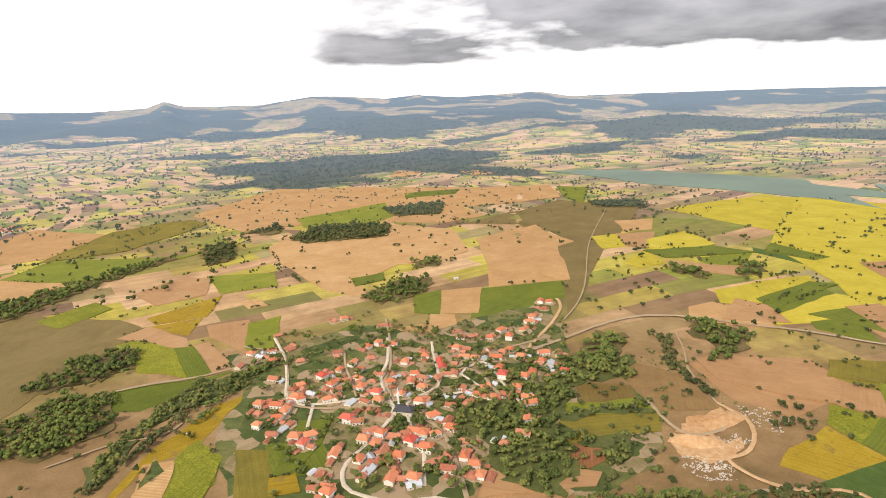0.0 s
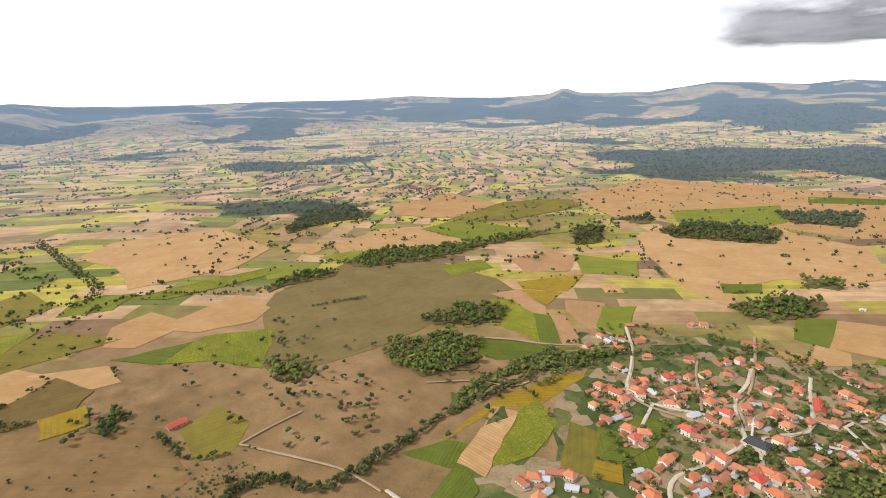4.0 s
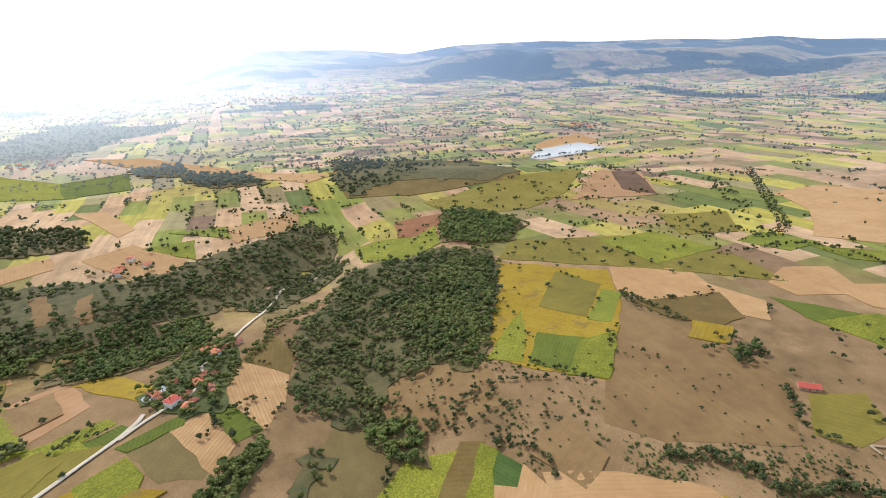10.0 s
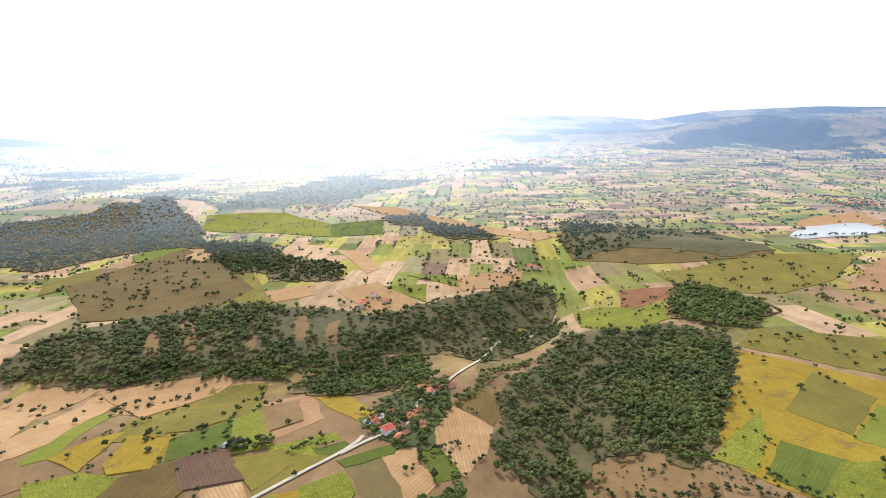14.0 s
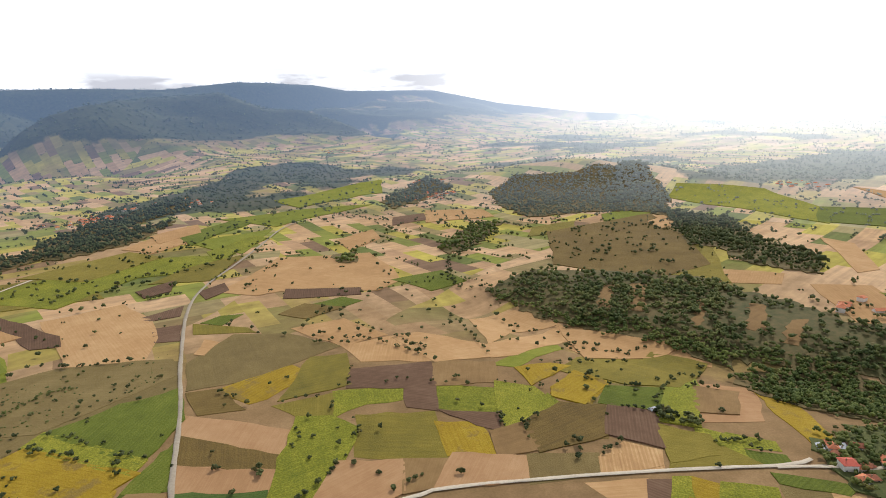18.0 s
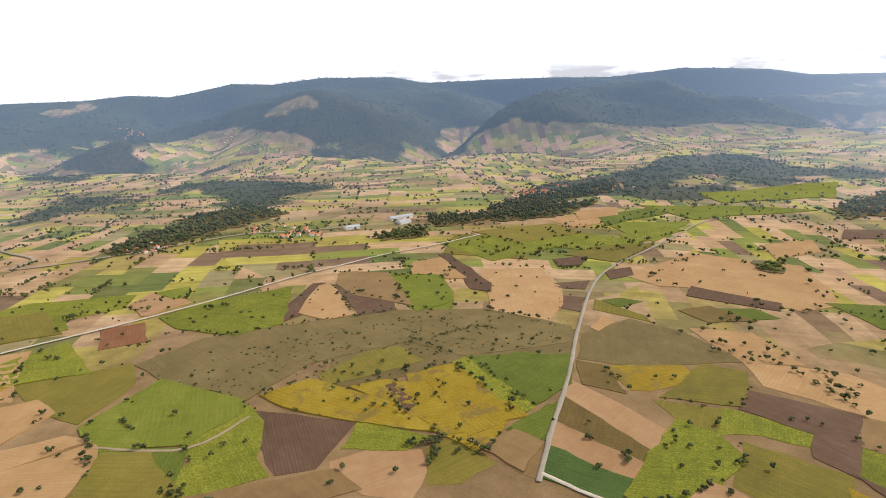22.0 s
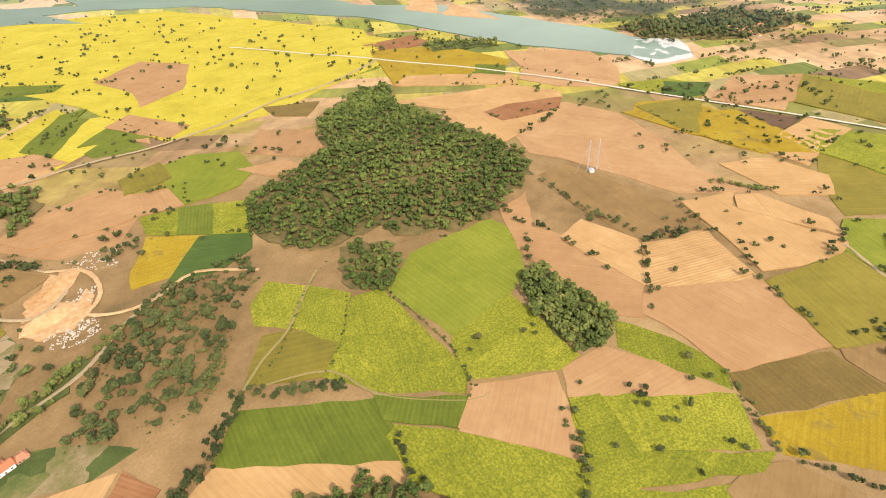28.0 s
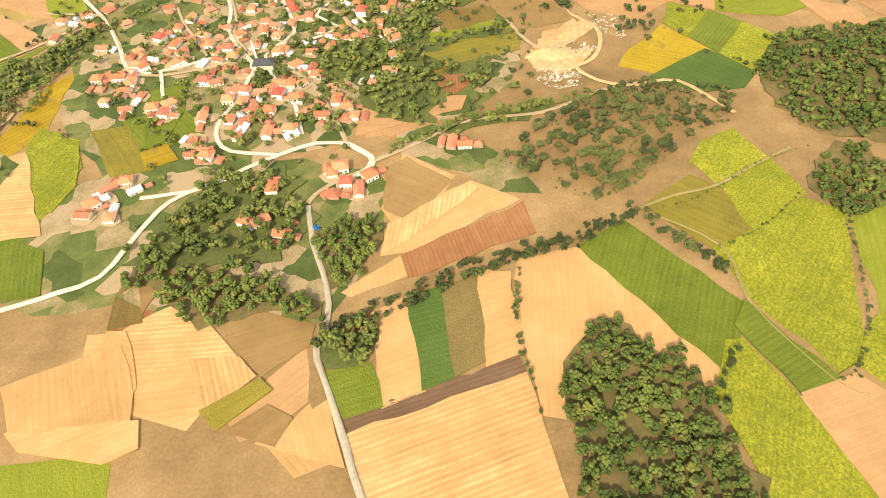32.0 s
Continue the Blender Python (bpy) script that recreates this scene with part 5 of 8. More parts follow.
def scrub(count, seed, *n):
    """Low thorn bushes and tussocks dotted in drifts over dry grazing."""
    poly = pairs(*n)
    rng = np.random.default_rng(seed)
    x0, x1, y0, y1 = min(p[0] for p in poly), max(p[0] for p in poly), min(p[1] for p in poly), max(p[1] for p in poly)
    x, y = rng.uniform(x0, x1, count * 8), rng.uniform(y0, y1, count * 8)
    ok = inside(x, y, poly) & (patches(x, y, 45, 3, 4) + 0.12 * rng.normal(size=len(x)) > 0.52)
    for field_poly, _, _ in FIELDS:
        if math.hypot(*field_poly[0]) < 700 and len(field_poly) < 9:
            ok &= ~inside(x, y, field_poly)
    x, y = x[ok][:count], y[ok][:count]
    m = len(x)
    size = 0.5 + 1.3 * rng.random(m) ** 2
    v = ICO_V[None] * (rng.uniform(0.7, 1.3, (m, 12, 1)) * size[:, None, None]) * np.array([1, 1, 0.75])
    w = v + np.stack([x, y, terrain(x, y) + 0.5 + 0.3 * size], axis=1)[:, None]
    f = (ICO_F[None] + 12 * np.arange(m)[:, None, None]).reshape(-1, 3)
    tagged(new("scrub", tri_mesh("scrub", w.reshape(-1, 3), f, LEAF_DRY, True)), "low thorn bushes and tussocks over dry grazing", "scrub", kind="stuff")


# ---- plan ----
road("asphalt", 4.8, "road", "straight pale asphalt road across the plain", 157, -363, 175, -433, 185, -480, 199, -541, 237, -672, 280, -856, 284, -981, 253, -1139, 217, -1399, 176, -1493)
road("white", 4, "road", "pale gravel road to the hamlet", 160, -374, 133, -371, 107, -369, -10, -373, -37, -380, -76, -380, -106, -378, -169, -373, -240, -363, -318, -348, -346, -351)
road("white", 4, "road", "narrow hamlet lane along the ridge", -312, -347, -349, -340, -382, -332, -408, -335, -435, -356, -461, -353, -511, -363, -592, -380, -671, -405, -718, -411, -786, -378)
road("white", 5, "road", "long straight country road", 1004, 848, 998, 640, 996, 522, 980, 290, 950, 110, 894, -110, 860, -250, 815, -404, 790, -520, 771, -660, 735, -810, 690, -920, 625, -1098)
road("dirt", 5.5, "road", "pale dirt road out of the village", 106, 639, 155, 670, 208, 705, 262, 729, 310, 730, 359, 715, 407, 690, 449, 672, 489, 646, 525, 618, 585, 592, 647, 569, 730, 554, 813, 522, 900, 508, 986, 496)
road("white", 4.0, "street", "pale gravel road below the village", 15, 367, -12, 376, -54, 367, -90, 354, -127, 341, -150, 313, -171, 282, -199, 277, -236, 276, -277, 279)
road("white", 3.8, "street", "pale village street with a bend", -44, 371, -80, 386, -90, 403, -90, 423, -77, 448, -66, 471, -58, 491, -55, 513)
road("white", 3.8, "street", "pale village street", -22, 390, -23, 439, -31, 459, -39, 490, -42, 521, -27, 537, -11, 554, -10, 590, -15, 630, -18, 672)
road("dirt", 4.0, "street", "village lane between houses", 13, 368, 7, 409, -5, 465, -23, 490, -38, 507)
road("white", 4.0, "street", "village lane between houses", -55, 513, -80, 534, -133, 528, -168, 535, -185, 592, -201, 645, -214, 672, -233, 712)
road("white", 3.6, "street", "short village lane", -137, 482, -139, 506, -141, 528)
road("white", 4.0, "street", "village lane between houses", -55, 513, -75, 576, -71, 622, -77, 691)
road("white", 4.0, "street", "village lane between houses", -27, 537, -2, 535, 35, 552, 16, 582, 44, 611, 60, 562, 78, 504)
road("dirt", 3.6, "street", "dusty village lane between houses", -176, 543, -156, 525, -121, 518, -79, 521, -56, 527, -27, 534, -14, 550, -6, 580, -10, 616, -13, 644)
road("dirt", 3.2, "street", "dusty village lane between houses", -56, 527, -62, 545, -70, 571, -66, 599, -69, 644, -75, 697, -85, 759)
road("dirt", 3.2, "street", "dusty village lane between houses", -97, 539, -106, 570, -120, 612, -127, 647)
road("dirt", 3.2, "street", "dusty village lane between houses", -6, 580, 30, 604, 62, 633, 80, 649, 132, 674)
road("dirt", 3.2, "street", "dusty village lane between houses", -173, 543, -190, 612, -207, 658, -227, 669, -272, 696)
road("dirt", 4.8, "street", "dusty open yard between houses", 23, 596, 41, 579, 48, 551, 60, 523)
road("dirt", 4.0, "street", "lane on the edge of the village", 27, 340, 66, 351, 117, 366, 180, 357, 233, 369, 277, 370)
road("white", 5.6, "street", "wide pale junction of lanes", 13, 368, 28, 347, 27, 337, 18, 330, -1, 327)
road("dirt", 4.0, "street", "farm lane", 18, 330, -1, 327, -20, 317, -27, 309)
road("asphalt", 4, "road", "narrow worn farm road", -27, 307, -28, 270, -24, 229, -28, 202, -37, 184, -36, 168, -31, 134, -26, 92, -19, 56)
road("orange", 4, "track", "orange quarry track", 269, 500, 276, 485, 282, 469, 276, 445, 260, 422, 244, 413, 235, 411, 236, 400, 245, 384, 259, 373, 275, 368, 312, 362, 332, 307)
road("dirt", 4, "track", "pale track above the quarry", 204, 515, 206, 480, 213, 453, 227, 446, 250, 453, 262, 464)
road("orange", 3, "track", "short orange spur in the quarry", 240, 412, 228, 409, 214, 413)
road("dirt", 2.2, "track", "worn orange path down the slope", 300, 676, 287, 617, 273, 576, 270, 530, 269, 500)
road("orange", 4.5, "street", "dusty orange street at the village edge", 98, 634, 119, 673, 146, 718, 172, 777, 173, 810)
road("grass", 2.6, "track", "grassy farm track between crop fields", 200, 231, 231, 236, 268, 236, 312, 248, 346, 255)
road("grass", 2, "track", "grassy farm track between crop fields", 214, 219, 240, 182, 231, 137, 245, 79, 257, 67)
road("white", 4, "track", "pale track over the meadow", -149, 352, -111, 348, -85, 353)
road("dirt", 2.8, "track", "pale dirt track over the pasture", -427, 244, -367, 263, -326, 274, -299, 275, -279, 275)
road("dirt", 2.2, "track", "pale dirt track over the pasture", -427, 244, -428, 278, -425, 315)
road("dirt", 2.2, "track", "pale dirt track over the pasture", -360, 435, -324, 472, -278, 479, -266, 500)
road("dirt", 4, "track", "pale dirt track into the village", -372, 570, -304, 606, -250, 627, -214, 660)
road("dirt", 3.5, "track", "farm track over the pasture", 528, -198, 450, -241, 443, -305)
road("dirt", 2.4, "track", "faint track up the grassy slope", 165, 727, 225, 850, 318, 1164, 458, 1524)
road("asphalt", 12, "road", "winding valley road beside the river", 3612, 782, 3340, 668, 3159, 524, 2671, 366, 2313, 331, 2182, 225, 1961, -16)
road("asphalt", 7, "road", "valley road to the bridge", 1760, -535, 1553, -481, 1388, -484, 1329, -428, 1244, -597, 1159, -832, 990, -1018)
LAKE_KEEP = pairs(398, 2583, 449, 2370, 587, 2127, 713, 1886, 908, 1703, 1037, 1502, 1086, 1331, 1134, 1556, 1333, 1216, 1310, 888, 1289, 650, 1175, 379, 1106, 128, 1084, -19, 1166, -104, 1257, -15, 1335, 83, 1464, 334, 1560, 568, 1599, 951, 1592, 1503, 1361, 1684, 1303, 1997, 1070, 2239, 796, 2446)

# gardens of the village and small plots
field("ripe", 185, 2, 190, -9, 200, -68, 201, -94, 185, -99, 156, -94, 151, -70, 150, -42, 150, -13, 161, -2)
field("lime", 152, -12, 148, -28, 149, -58, 155, -93, 161, -121, 145, -126, 128, -101, 120, -62, 113, -27, 133, -18)
field("gold", 116, -27, 122, -61, 131, -101, 108, -102, 84, -37, over=1)
field("ripe", 205, 2, 219, -56, 237, -92, 220, -86, 200, -98, 197, -68, 188, -9, 188, 0, over=1)
field("tan", 229, -81, 246, -93, 262, -118, 252, -146, 227, -140, 194, -122, 196, -98, 212, -94)
field("pink", 238, -138, 247, -156, 235, -182, 211, -173, 180, -136, 192, -123, 196, -120, 228, -138, over=1)
field("ripe", 157, -119, 177, -134, 203, -159, 189, -171, 182, -178, 155, -138, 148, -123)
field("gold", 156, -138, 178, -175, 186, -197, 151, -192, 130, -135)
field("rust", -161, 258, -144, 252, -128, 237, -135, 230, -163, 227)
field("straw", -174, 236, -152, 231, -143, 189, -164, 188, -176, 195)
field("straw", -146, 191, -108, 197, -103, 166, -114, 154, -145, 173)
field("tan", -91, 236, -59, 220, -37, 208, -40, 187, -71, 177, -89, 197, -92, 218)
field("pink", -68, 174, -43, 188, -46, 152, -66, 142, -85, 139, -92, 154)
field("straw", -73, 136, -45, 151, -38, 114, -59, 112)
garden(-282, 669, -196, 699, -107, 738, -26, 699, 28, 741, 156, 806, 156, 687, 144, 570, 112, 453, 78, 419, 31, 416, 19, 379, -85, 360, -168, 366, -201, 426, -224, 483, -221, 541)
garden(-267, 446, -201, 383, -156, 396, -116, 390, -23, 361, 27, 332, 36, 309, 23, 271, 1, 240, -24, 205, -56, 198, -114, 233, -161, 256, -212, 264, -237, 281)
garden(130, 539, 243, 532, 173, 406, 107, 372, 61, 384, 39, 406, 54, 482)
garden(53, 389, 88, 375, 131, 314, 145, 267, 114, 280, 97, 305, 55, 340)

# fields to the north, beyond the village
field("fallow", -709, 478, -750, 526, -791, 716, -663, 832, -493, 799, -408, 740, -428, 612, -459, 570, -466, 478, -496, 373, -544, 350)
field("straw", -748, 1664, -632, 2177, -86, 2076, 399, 2018, 382, 1757, 64, 1619, 116, 1477, 13, 1402, -358, 1443, -498, 1374)
field("straw", -316, 1058, -381, 1190, -329, 1316, -111, 1394, 28, 1301, 54, 1101, 4, 1047, -89, 1028, -148, 940, -118, 852, -200, 899, -263, 988)
field("fallow", 56, 1369, 364, 1702, 554, 1535, 401, 1226, 317, 1067, 230, 848, 175, 745, 202, 892, 235, 1123, 276, 1178, 243, 1335)
field("straw", 75, 1200, 234, 1361, 247, 1251, 284, 1161, 239, 1118, 212, 887, 75, 874, 83, 995, over=1)
field("green", 53, 871, 198, 885, 191, 823, 116, 752, 37, 748)
field("straw", -9, 870, 63, 877, 50, 770, -12, 771, over=1)
field("straw", -23, 777, 15, 766, 15, 704, -25, 707)
field("green", -48, 856, -4, 877, -7, 769, -44, 777)
field("straw", -67, 724, -30, 736, -20, 646, -55, 633)
field("green", -166, 958, -109, 985, -104, 944, -152, 912, over=1)
field("gold", -451, 802, -372, 894, -360, 800, -424, 772)
field("gold", -439, 762, -364, 793, -357, 726)
field("pink", -454, 722, -430, 765, -354, 715, -333, 675)
field("pink", -340, 684, -320, 704, -261, 637, -293, 609)
field("ripe", -442, 697, -421, 713, -344, 673, -300, 604, -368, 615, over=1)
field("green", -357, 682, -334, 688, -283, 618, -305, 601, over=1)
field("pink", -346, 761, -290, 784, -259, 676, -324, 719)
field("lime", -289, 771, -247, 796, -223, 673, -264, 681, over=1)
field("green", -378, 575, -246, 622, -291, 581, -328, 533, -355, 529)
field("gold", -245, 535, -221, 555, -234, 459, -269, 430, -276, 365, -283, 360, -276, 448)
field("straw", -272, 434, -243, 440, -218, 345, -231, 331, -258, 392)
field("ripe", -247, 441, -238, 471, -204, 442, -197, 404, -214, 360, -222, 349, over=1)
field("green", -304, 326, -276, 363, -242, 366, -229, 333, over=1)
field("straw", -921, 801, -940, 984, -860, 1077, -706, 1030, -684, 974, -796, 857, -865, 775)
field("straw", -1137, 1242, -1129, 1540, -845, 1411, -795, 1294, -877, 1182, -1041, 1152)
field("olive", -868, 1449, -717, 1593, -646, 1520, -714, 1234, -862, 1149)
field("lime", -853, 1034, -832, 1163, -560, 1164, -512, 1190, -676, 992)
field("ripe", -621, 802, -578, 883, -531, 850, -566, 770, over=1)
field("pink", -536, 919, -491, 1012, -429, 996, -401, 899, -465, 855)
field("lime", -442, 1008, -316, 1008, -287, 931, -377, 900)
field("lime", -402, 1535, -177, 1781, -131, 1507, -191, 1363, -350, 1394, over=1)
field("green", -123, 1920, 74, 2011, 52, 1869, -117, 1838, over=1)
field("lime", 417, 1987, 514, 1929, 421, 1629, 388, 1762)
field("straw", 432, 1369, 535, 1382, 488, 1263, 420, 1253)
field("lime", -885, 613, -829, 683, -786, 657, -827, 568)
field("straw", -1022, 773, -924, 809, -904, 735, -976, 723)
field("ripe", -871, 727, -852, 805, -778, 818, -775, 727)
field("green", -187, 432, -131, 471, -112, 421, -164, 405)
field("deep", -298, 568, -269, 587, -243, 545, -272, 532)
field("green", -159, 708, -129, 749, -109, 693, -133, 666)
field("sunlit", 612, 1505, 964, 1652, 1188, 1454, 798, 953, 736, 1007, 743, 1199, 663, 1373)
field("sunlit", 331, 1208, 404, 1228, 384, 1105, 322, 1082, over=1)
field("pink", 395, 1231, 486, 1238, 418, 1088, 377, 1105, over=2)
field("sunlit", 443, 1167, 549, 1231, 563, 1113, 520, 1074, 410, 1078)
field("sunlit", 328, 969, 395, 1055, 404, 964, 343, 937)
field("green", 395, 1059, 548, 1098, 607, 1040, 415, 997)
field("pink", 405, 985, 480, 956, 533, 948, 504, 892, 397, 934)
field("lime", 474, 999, 601, 1040, 536, 954, 476, 950)
field("deep", 621, 1078, 691, 941, 663, 919, 604, 1041)
field("sunlit", 422, 825, 517, 864, 612, 888, 601, 851, 524, 801, 471, 756, 407, 773)
field("green", 426, 748, 592, 832, 591, 796, 472, 730)
field("sunlit", 467, 735, 593, 798, 634, 744, 599, 699, 493, 691, 438, 691)
field("straw", 353, 760, 395, 777, 447, 728, 435, 677, 386, 692, 338, 722)
field("green", 488, 694, 550, 709, 527, 613, 482, 672, over=1)
field("pink", 544, 711, 585, 727, 579, 674, 542, 631, over=1)
field("brown", 682, 905, 761, 910, 653, 775)
field("pink", 279, 590, 360, 606, 402, 570, 390, 499, 327, 470, 288, 507)
field("olive", 394, 551, 489, 562, 429, 482, 389, 505)
field("umber", 100, 491, 188, 490, 194, 467, 106, 458)
field("olive", 119, 525, 199, 519, 202, 488, 115, 506)
field("umber", 100, 438, 146, 439, 143, 409, 95, 415)
field("pink", 33, 413, 95, 414, 91, 371, 29, 372)
field("green", -171, 459, -122, 465, -101, 416, -152, 403, over=1)
field("olive", -197, 452, -165, 450, -140, 382, -173, 383)
field("gold", -153, 408, -131, 413, -121, 388, -147, 385, over=2)

# fields to the west
field("tan", -652, 66, -613, 130, -557, 182, -510, 215, -416, 191, -401, 89, -418, 41, -490, 46)
field("gold", -786, -103, -773, 63, -666, 73, -544, 58, -481, 50, -492, -23, -506, -57, -555, -78, -659, -82)
field("green", -504, -29, -569, -24, -563, 29, -489, 16, over=1)
field("ripe", -485, 10, -556, 23, -580, 64, -482, 49, over=1)
field("lime", -607, 32, -700, 52, -690, 76, -602, 58, over=1)
field("olive", -637, -27, -758, -9, -718, 52, -614, 31, over=1)
field("ripe", -506, -73, -556, -62, -627, -47, -567, -35, -504, -34, over=1)
field("straw", -784, 65, -791, 173, -704, 197, -669, 95, -703, 71)
field("straw", -746, 176, -694, 245, -641, 236, -650, 205, -696, 191)
field("umber", -665, 90, -711, 195, -644, 209, -616, 179, -624, 123)
field("straw", -752, 263, -811, 300, -824, 362, -735, 369, -717, 287)
field("straw", -752, 333, -794, 492, -698, 479, -669, 430, -697, 360)
field("gold", -622, 148, -615, 190, -572, 175, -578, 135)
field("ripe", -659, 274, -677, 359, -626, 435, -538, 349, -606, 324)
field("green", -707, 253, -674, 341, -647, 283)
field("olive", -492, 222, -504, 273, -451, 272, -424, 237, -433, 206)
field("olive", -890, -86, -936, 92, -855, 249, -758, 292, -788, 78, -802, -98)
field("olive", -1111, -294, -1318, -147, -1468, 40, -1240, -3, -1103, -73, -1027, -204)
field("pink", -1188, 12, -1483, 79, -1505, 181, -1256, 193, -1210, 83)
field("brown", -1468, 107, -1507, 164, -1253, 192, -1285, 121, over=1)
field("straw", -1310, 443, -1406, 563, -1326, 781, -1023, 721, -949, 572, -993, 403, -1178, 462)
field("ripe", -933, 377, -925, 477, -890, 632, -846, 614, -873, 407)
field("rust", -951, -300, -1038, -224, -978, -221, -882, -261, -886, -279)
field("ripe", -873, -360, -847, -240, -791, -199, -754, -219, -783, -309)
field("lime", -737, -233, -792, -202, -733, -170, -711, -194)
field("ripe", -903, 55, -967, 146, -884, 234, -805, 132, over=1)
field("lime", -999, 324, -957, 401, -890, 334, -931, 271)
field("olive", -1092, 170, -1143, 304, -989, 288, -951, 191)
field("straw", -1949, -113, -2231, 35, -2057, 100, -1827, -6, -1828, -87)
field("ripe", -259, -136, -366, -120, -379, -71, -281, -84)
field("umber", -280, -89, -386, -77, -386, -55, -289, -61)
field("ripe", -288, -66, -384, -59, -376, -42, -295, -32, over=1)
field("deep", -340, -42, -375, -44, -362, -22, -337, -22, over=2)
field("straw", -294, -36, -343, -42, -341, -24, -363, -22, -339, 3, -299, 10, over=2)
field("straw", -355, -6, -361, 49, -355, 113, -346, 121, -315, 77, -302, 11, -337, 0)
field("gold", -313, 76, -349, 119, -346, 198, -327, 199, -312, 169, -302, 81)
field("straw", -237, -210, -268, -197, -280, -166, -263, -130, -244, -150)
field("fallow", -322, -191, -400, -193, -395, -143, -360, -121, -293, -133, -295, -177)
field("swath", -421, -330, -456, -322, -457, -270, -405, -247, -355, -242, -372, -289)
field("umber", -453, -324, -524, -326, -490, -283, -451, -268, over=1)
field("fallow", -302, -334, -333, -312, -308, -253, -288, -253, -277, -282)
field("swath", -331, -316, -363, -298, -331, -252, -294, -247)
field("green", -364, -301, -381, -288, -358, -242, -333, -253, over=1)
field("pink", -345, -518, -410, -503, -354, -415, -293, -426)
field("ripe", -306, -405, -338, -381, -332, -365, -297, -381)
field("green", -298, -383, -331, -361, -327, -343, -290, -356)
field("ripe", -286, -420, -308, -399, -300, -351, -267, -381)
field("gold", -404, -501, -430, -488, -388, -368, -363, -366, -375, -428)
field("green", -303, -342, -356, -315, -341, -307, -300, -328)
field("straw", -282, -730, -355, -676, -401, -621, -409, -579, -400, -561, -331, -618, -262, -577, -247, -640, -259, -689)
field("olive", -196, -547, -244, -600, -330, -623, -389, -565, -348, -516, -302, -497, -245, -515, -204, -557)
field("fallow", -207, -476, -245, -518, -302, -495, -265, -445)
field("lime", -300, -501, -371, -558, -338, -481, -293, -425, -261, -445, over=1)
field("gold", -178, -506, -222, -555, -247, -516, -211, -475, over=1)
field("umber", -178, -491, -224, -464, -202, -418, -153, -433, -140, -444)
field("swath", -183, -397, -214, -412, -239, -393, -228, -367, -178, -373)
field("straw", -158, -366, -210, -360, -184, -309)
field("brown", -207, -359, -226, -354, -198, -292, -182, -310, over=1)
field("ripe", -228, -357, -244, -353, -217, -288, -197, -302)
field("gold", -242, -354, -262, -336, -245, -310, -230, -326, over=1)
field("ripe", -259, -342, -295, -324, -281, -297, -266, -291, -241, -313)
field("gold", -227, -331, -268, -294, -272, -270, -217, -294)
field("straw", -228, -286, -260, -270, -251, -244, -230, -233, -205, -257)
field("ripe", -175, -508, -181, -488, -166, -467, -152, -467, over=1)
field("olive", -255, -404, -267, -393, -291, -384, -306, -351, -231, -367, over=1)
field("straw", -229, -209, -261, -204, -281, -171, -267, -142, over=1)
field("straw", -663, -722, -740, -692, -707, -567, -685, -548, -622, -595, -639, -648)
field("ripe", -727, -666, -790, -613, -714, -560)
field("straw", -577, -840, -662, -773, -628, -737, -542, -781)
field("straw", -916, -988, -936, -927, -822, -759, -769, -747)
field("straw", -749, -976, -793, -897, -747, -832, -707, -908)
field("rust", -966, -315, -1042, -236, -988, -237, -887, -267, -885, -283, over=1)
field("ripe", -877, -358, -883, -255, -958, -233, -862, -200, -764, -235, -815, -323, over=1)
field("lime", -746, -242, -786, -208, -736, -184, -713, -217, over=1)
field("straw", -853, -606, -1009, -531, -921, -490, -800, -543)
field("lime", -810, -679, -878, -611, -818, -559)
field("ripe", -986, -1647, -1213, -1539, -1156, -1216, -1040, -1100, -944, -1352, -884, -1522)
field("green", -1169, -1277, -1299, -1176, -1140, -1038, -1030, -1123)
field("straw", -1465, -1485, -1536, -1336, -1371, -826, -1296, -576, -1224, -614, -1337, -1090)
field("lime", -607, -1356, -693, -1378, -739, -1336, -670, -1244, -561, -1222)
field("straw", -688, -1283, -759, -1289, -708, -1206, -654, -1204)
field("olive", -474, -1094, -689, -1185, -649, -947, -565, -767, -478, -860, -400, -875, -398, -949)
field("fallow", -626, -406, -685, -387, -655, -335, -606, -323, -546, -346)
field("tan", -688, -416, -783, -353, -753, -349, -675, -383)
field("umber", -1328, -605, -1527, -413, -1384, -113, -1321, -119, -1162, -336, -1132, -475)
field("straw", -1902, -120, -2215, 53, -2040, 59, -1819, -86, over=1)
field("tan", -449, -178, -493, -136, -487, -64, -434, -44, -391, -106, -399, -147)
field("tan", -374, -19, -420, 8, -377, 44, -341, 26)
field("tan", -525, -311, -577, -285, -513, -245, -462, -260)

# fields to the south, along the straight road
field("fallow", 511, -497, 457, -607, 329, -682, 238, -671, 212, -582, 309, -521, 348, -447, 410, -381)
field("fallow", 228, -662, 191, -749, 120, -736, 41, -674, 141, -596, 206, -582)
field("gold", 176, -576, 99, -629, 68, -601, 115, -548, 132, -540)
field("umber", 205, -578, 170, -581, 133, -529, 179, -526)
field("olive", 109, -533, 45, -550, 45, -503, 79, -506)
field("ripe", 48, -553, -31, -553, -33, -524, 13, -521, 46, -499)
field("olive", 79, -647, 35, -648, 27, -564, 51, -556, 104, -541)
field("brown", 30, -602, -69, -606, -58, -496, -27, -508, -28, -545, 34, -557, over=1)
field("pink", 194, -530, 73, -482, 84, -443, 187, -493)
field("umber", 186, -493, 82, -447, 86, -426, 176, -447)
field("pink", 178, -449, 85, -428, 89, -400, 171, -411)
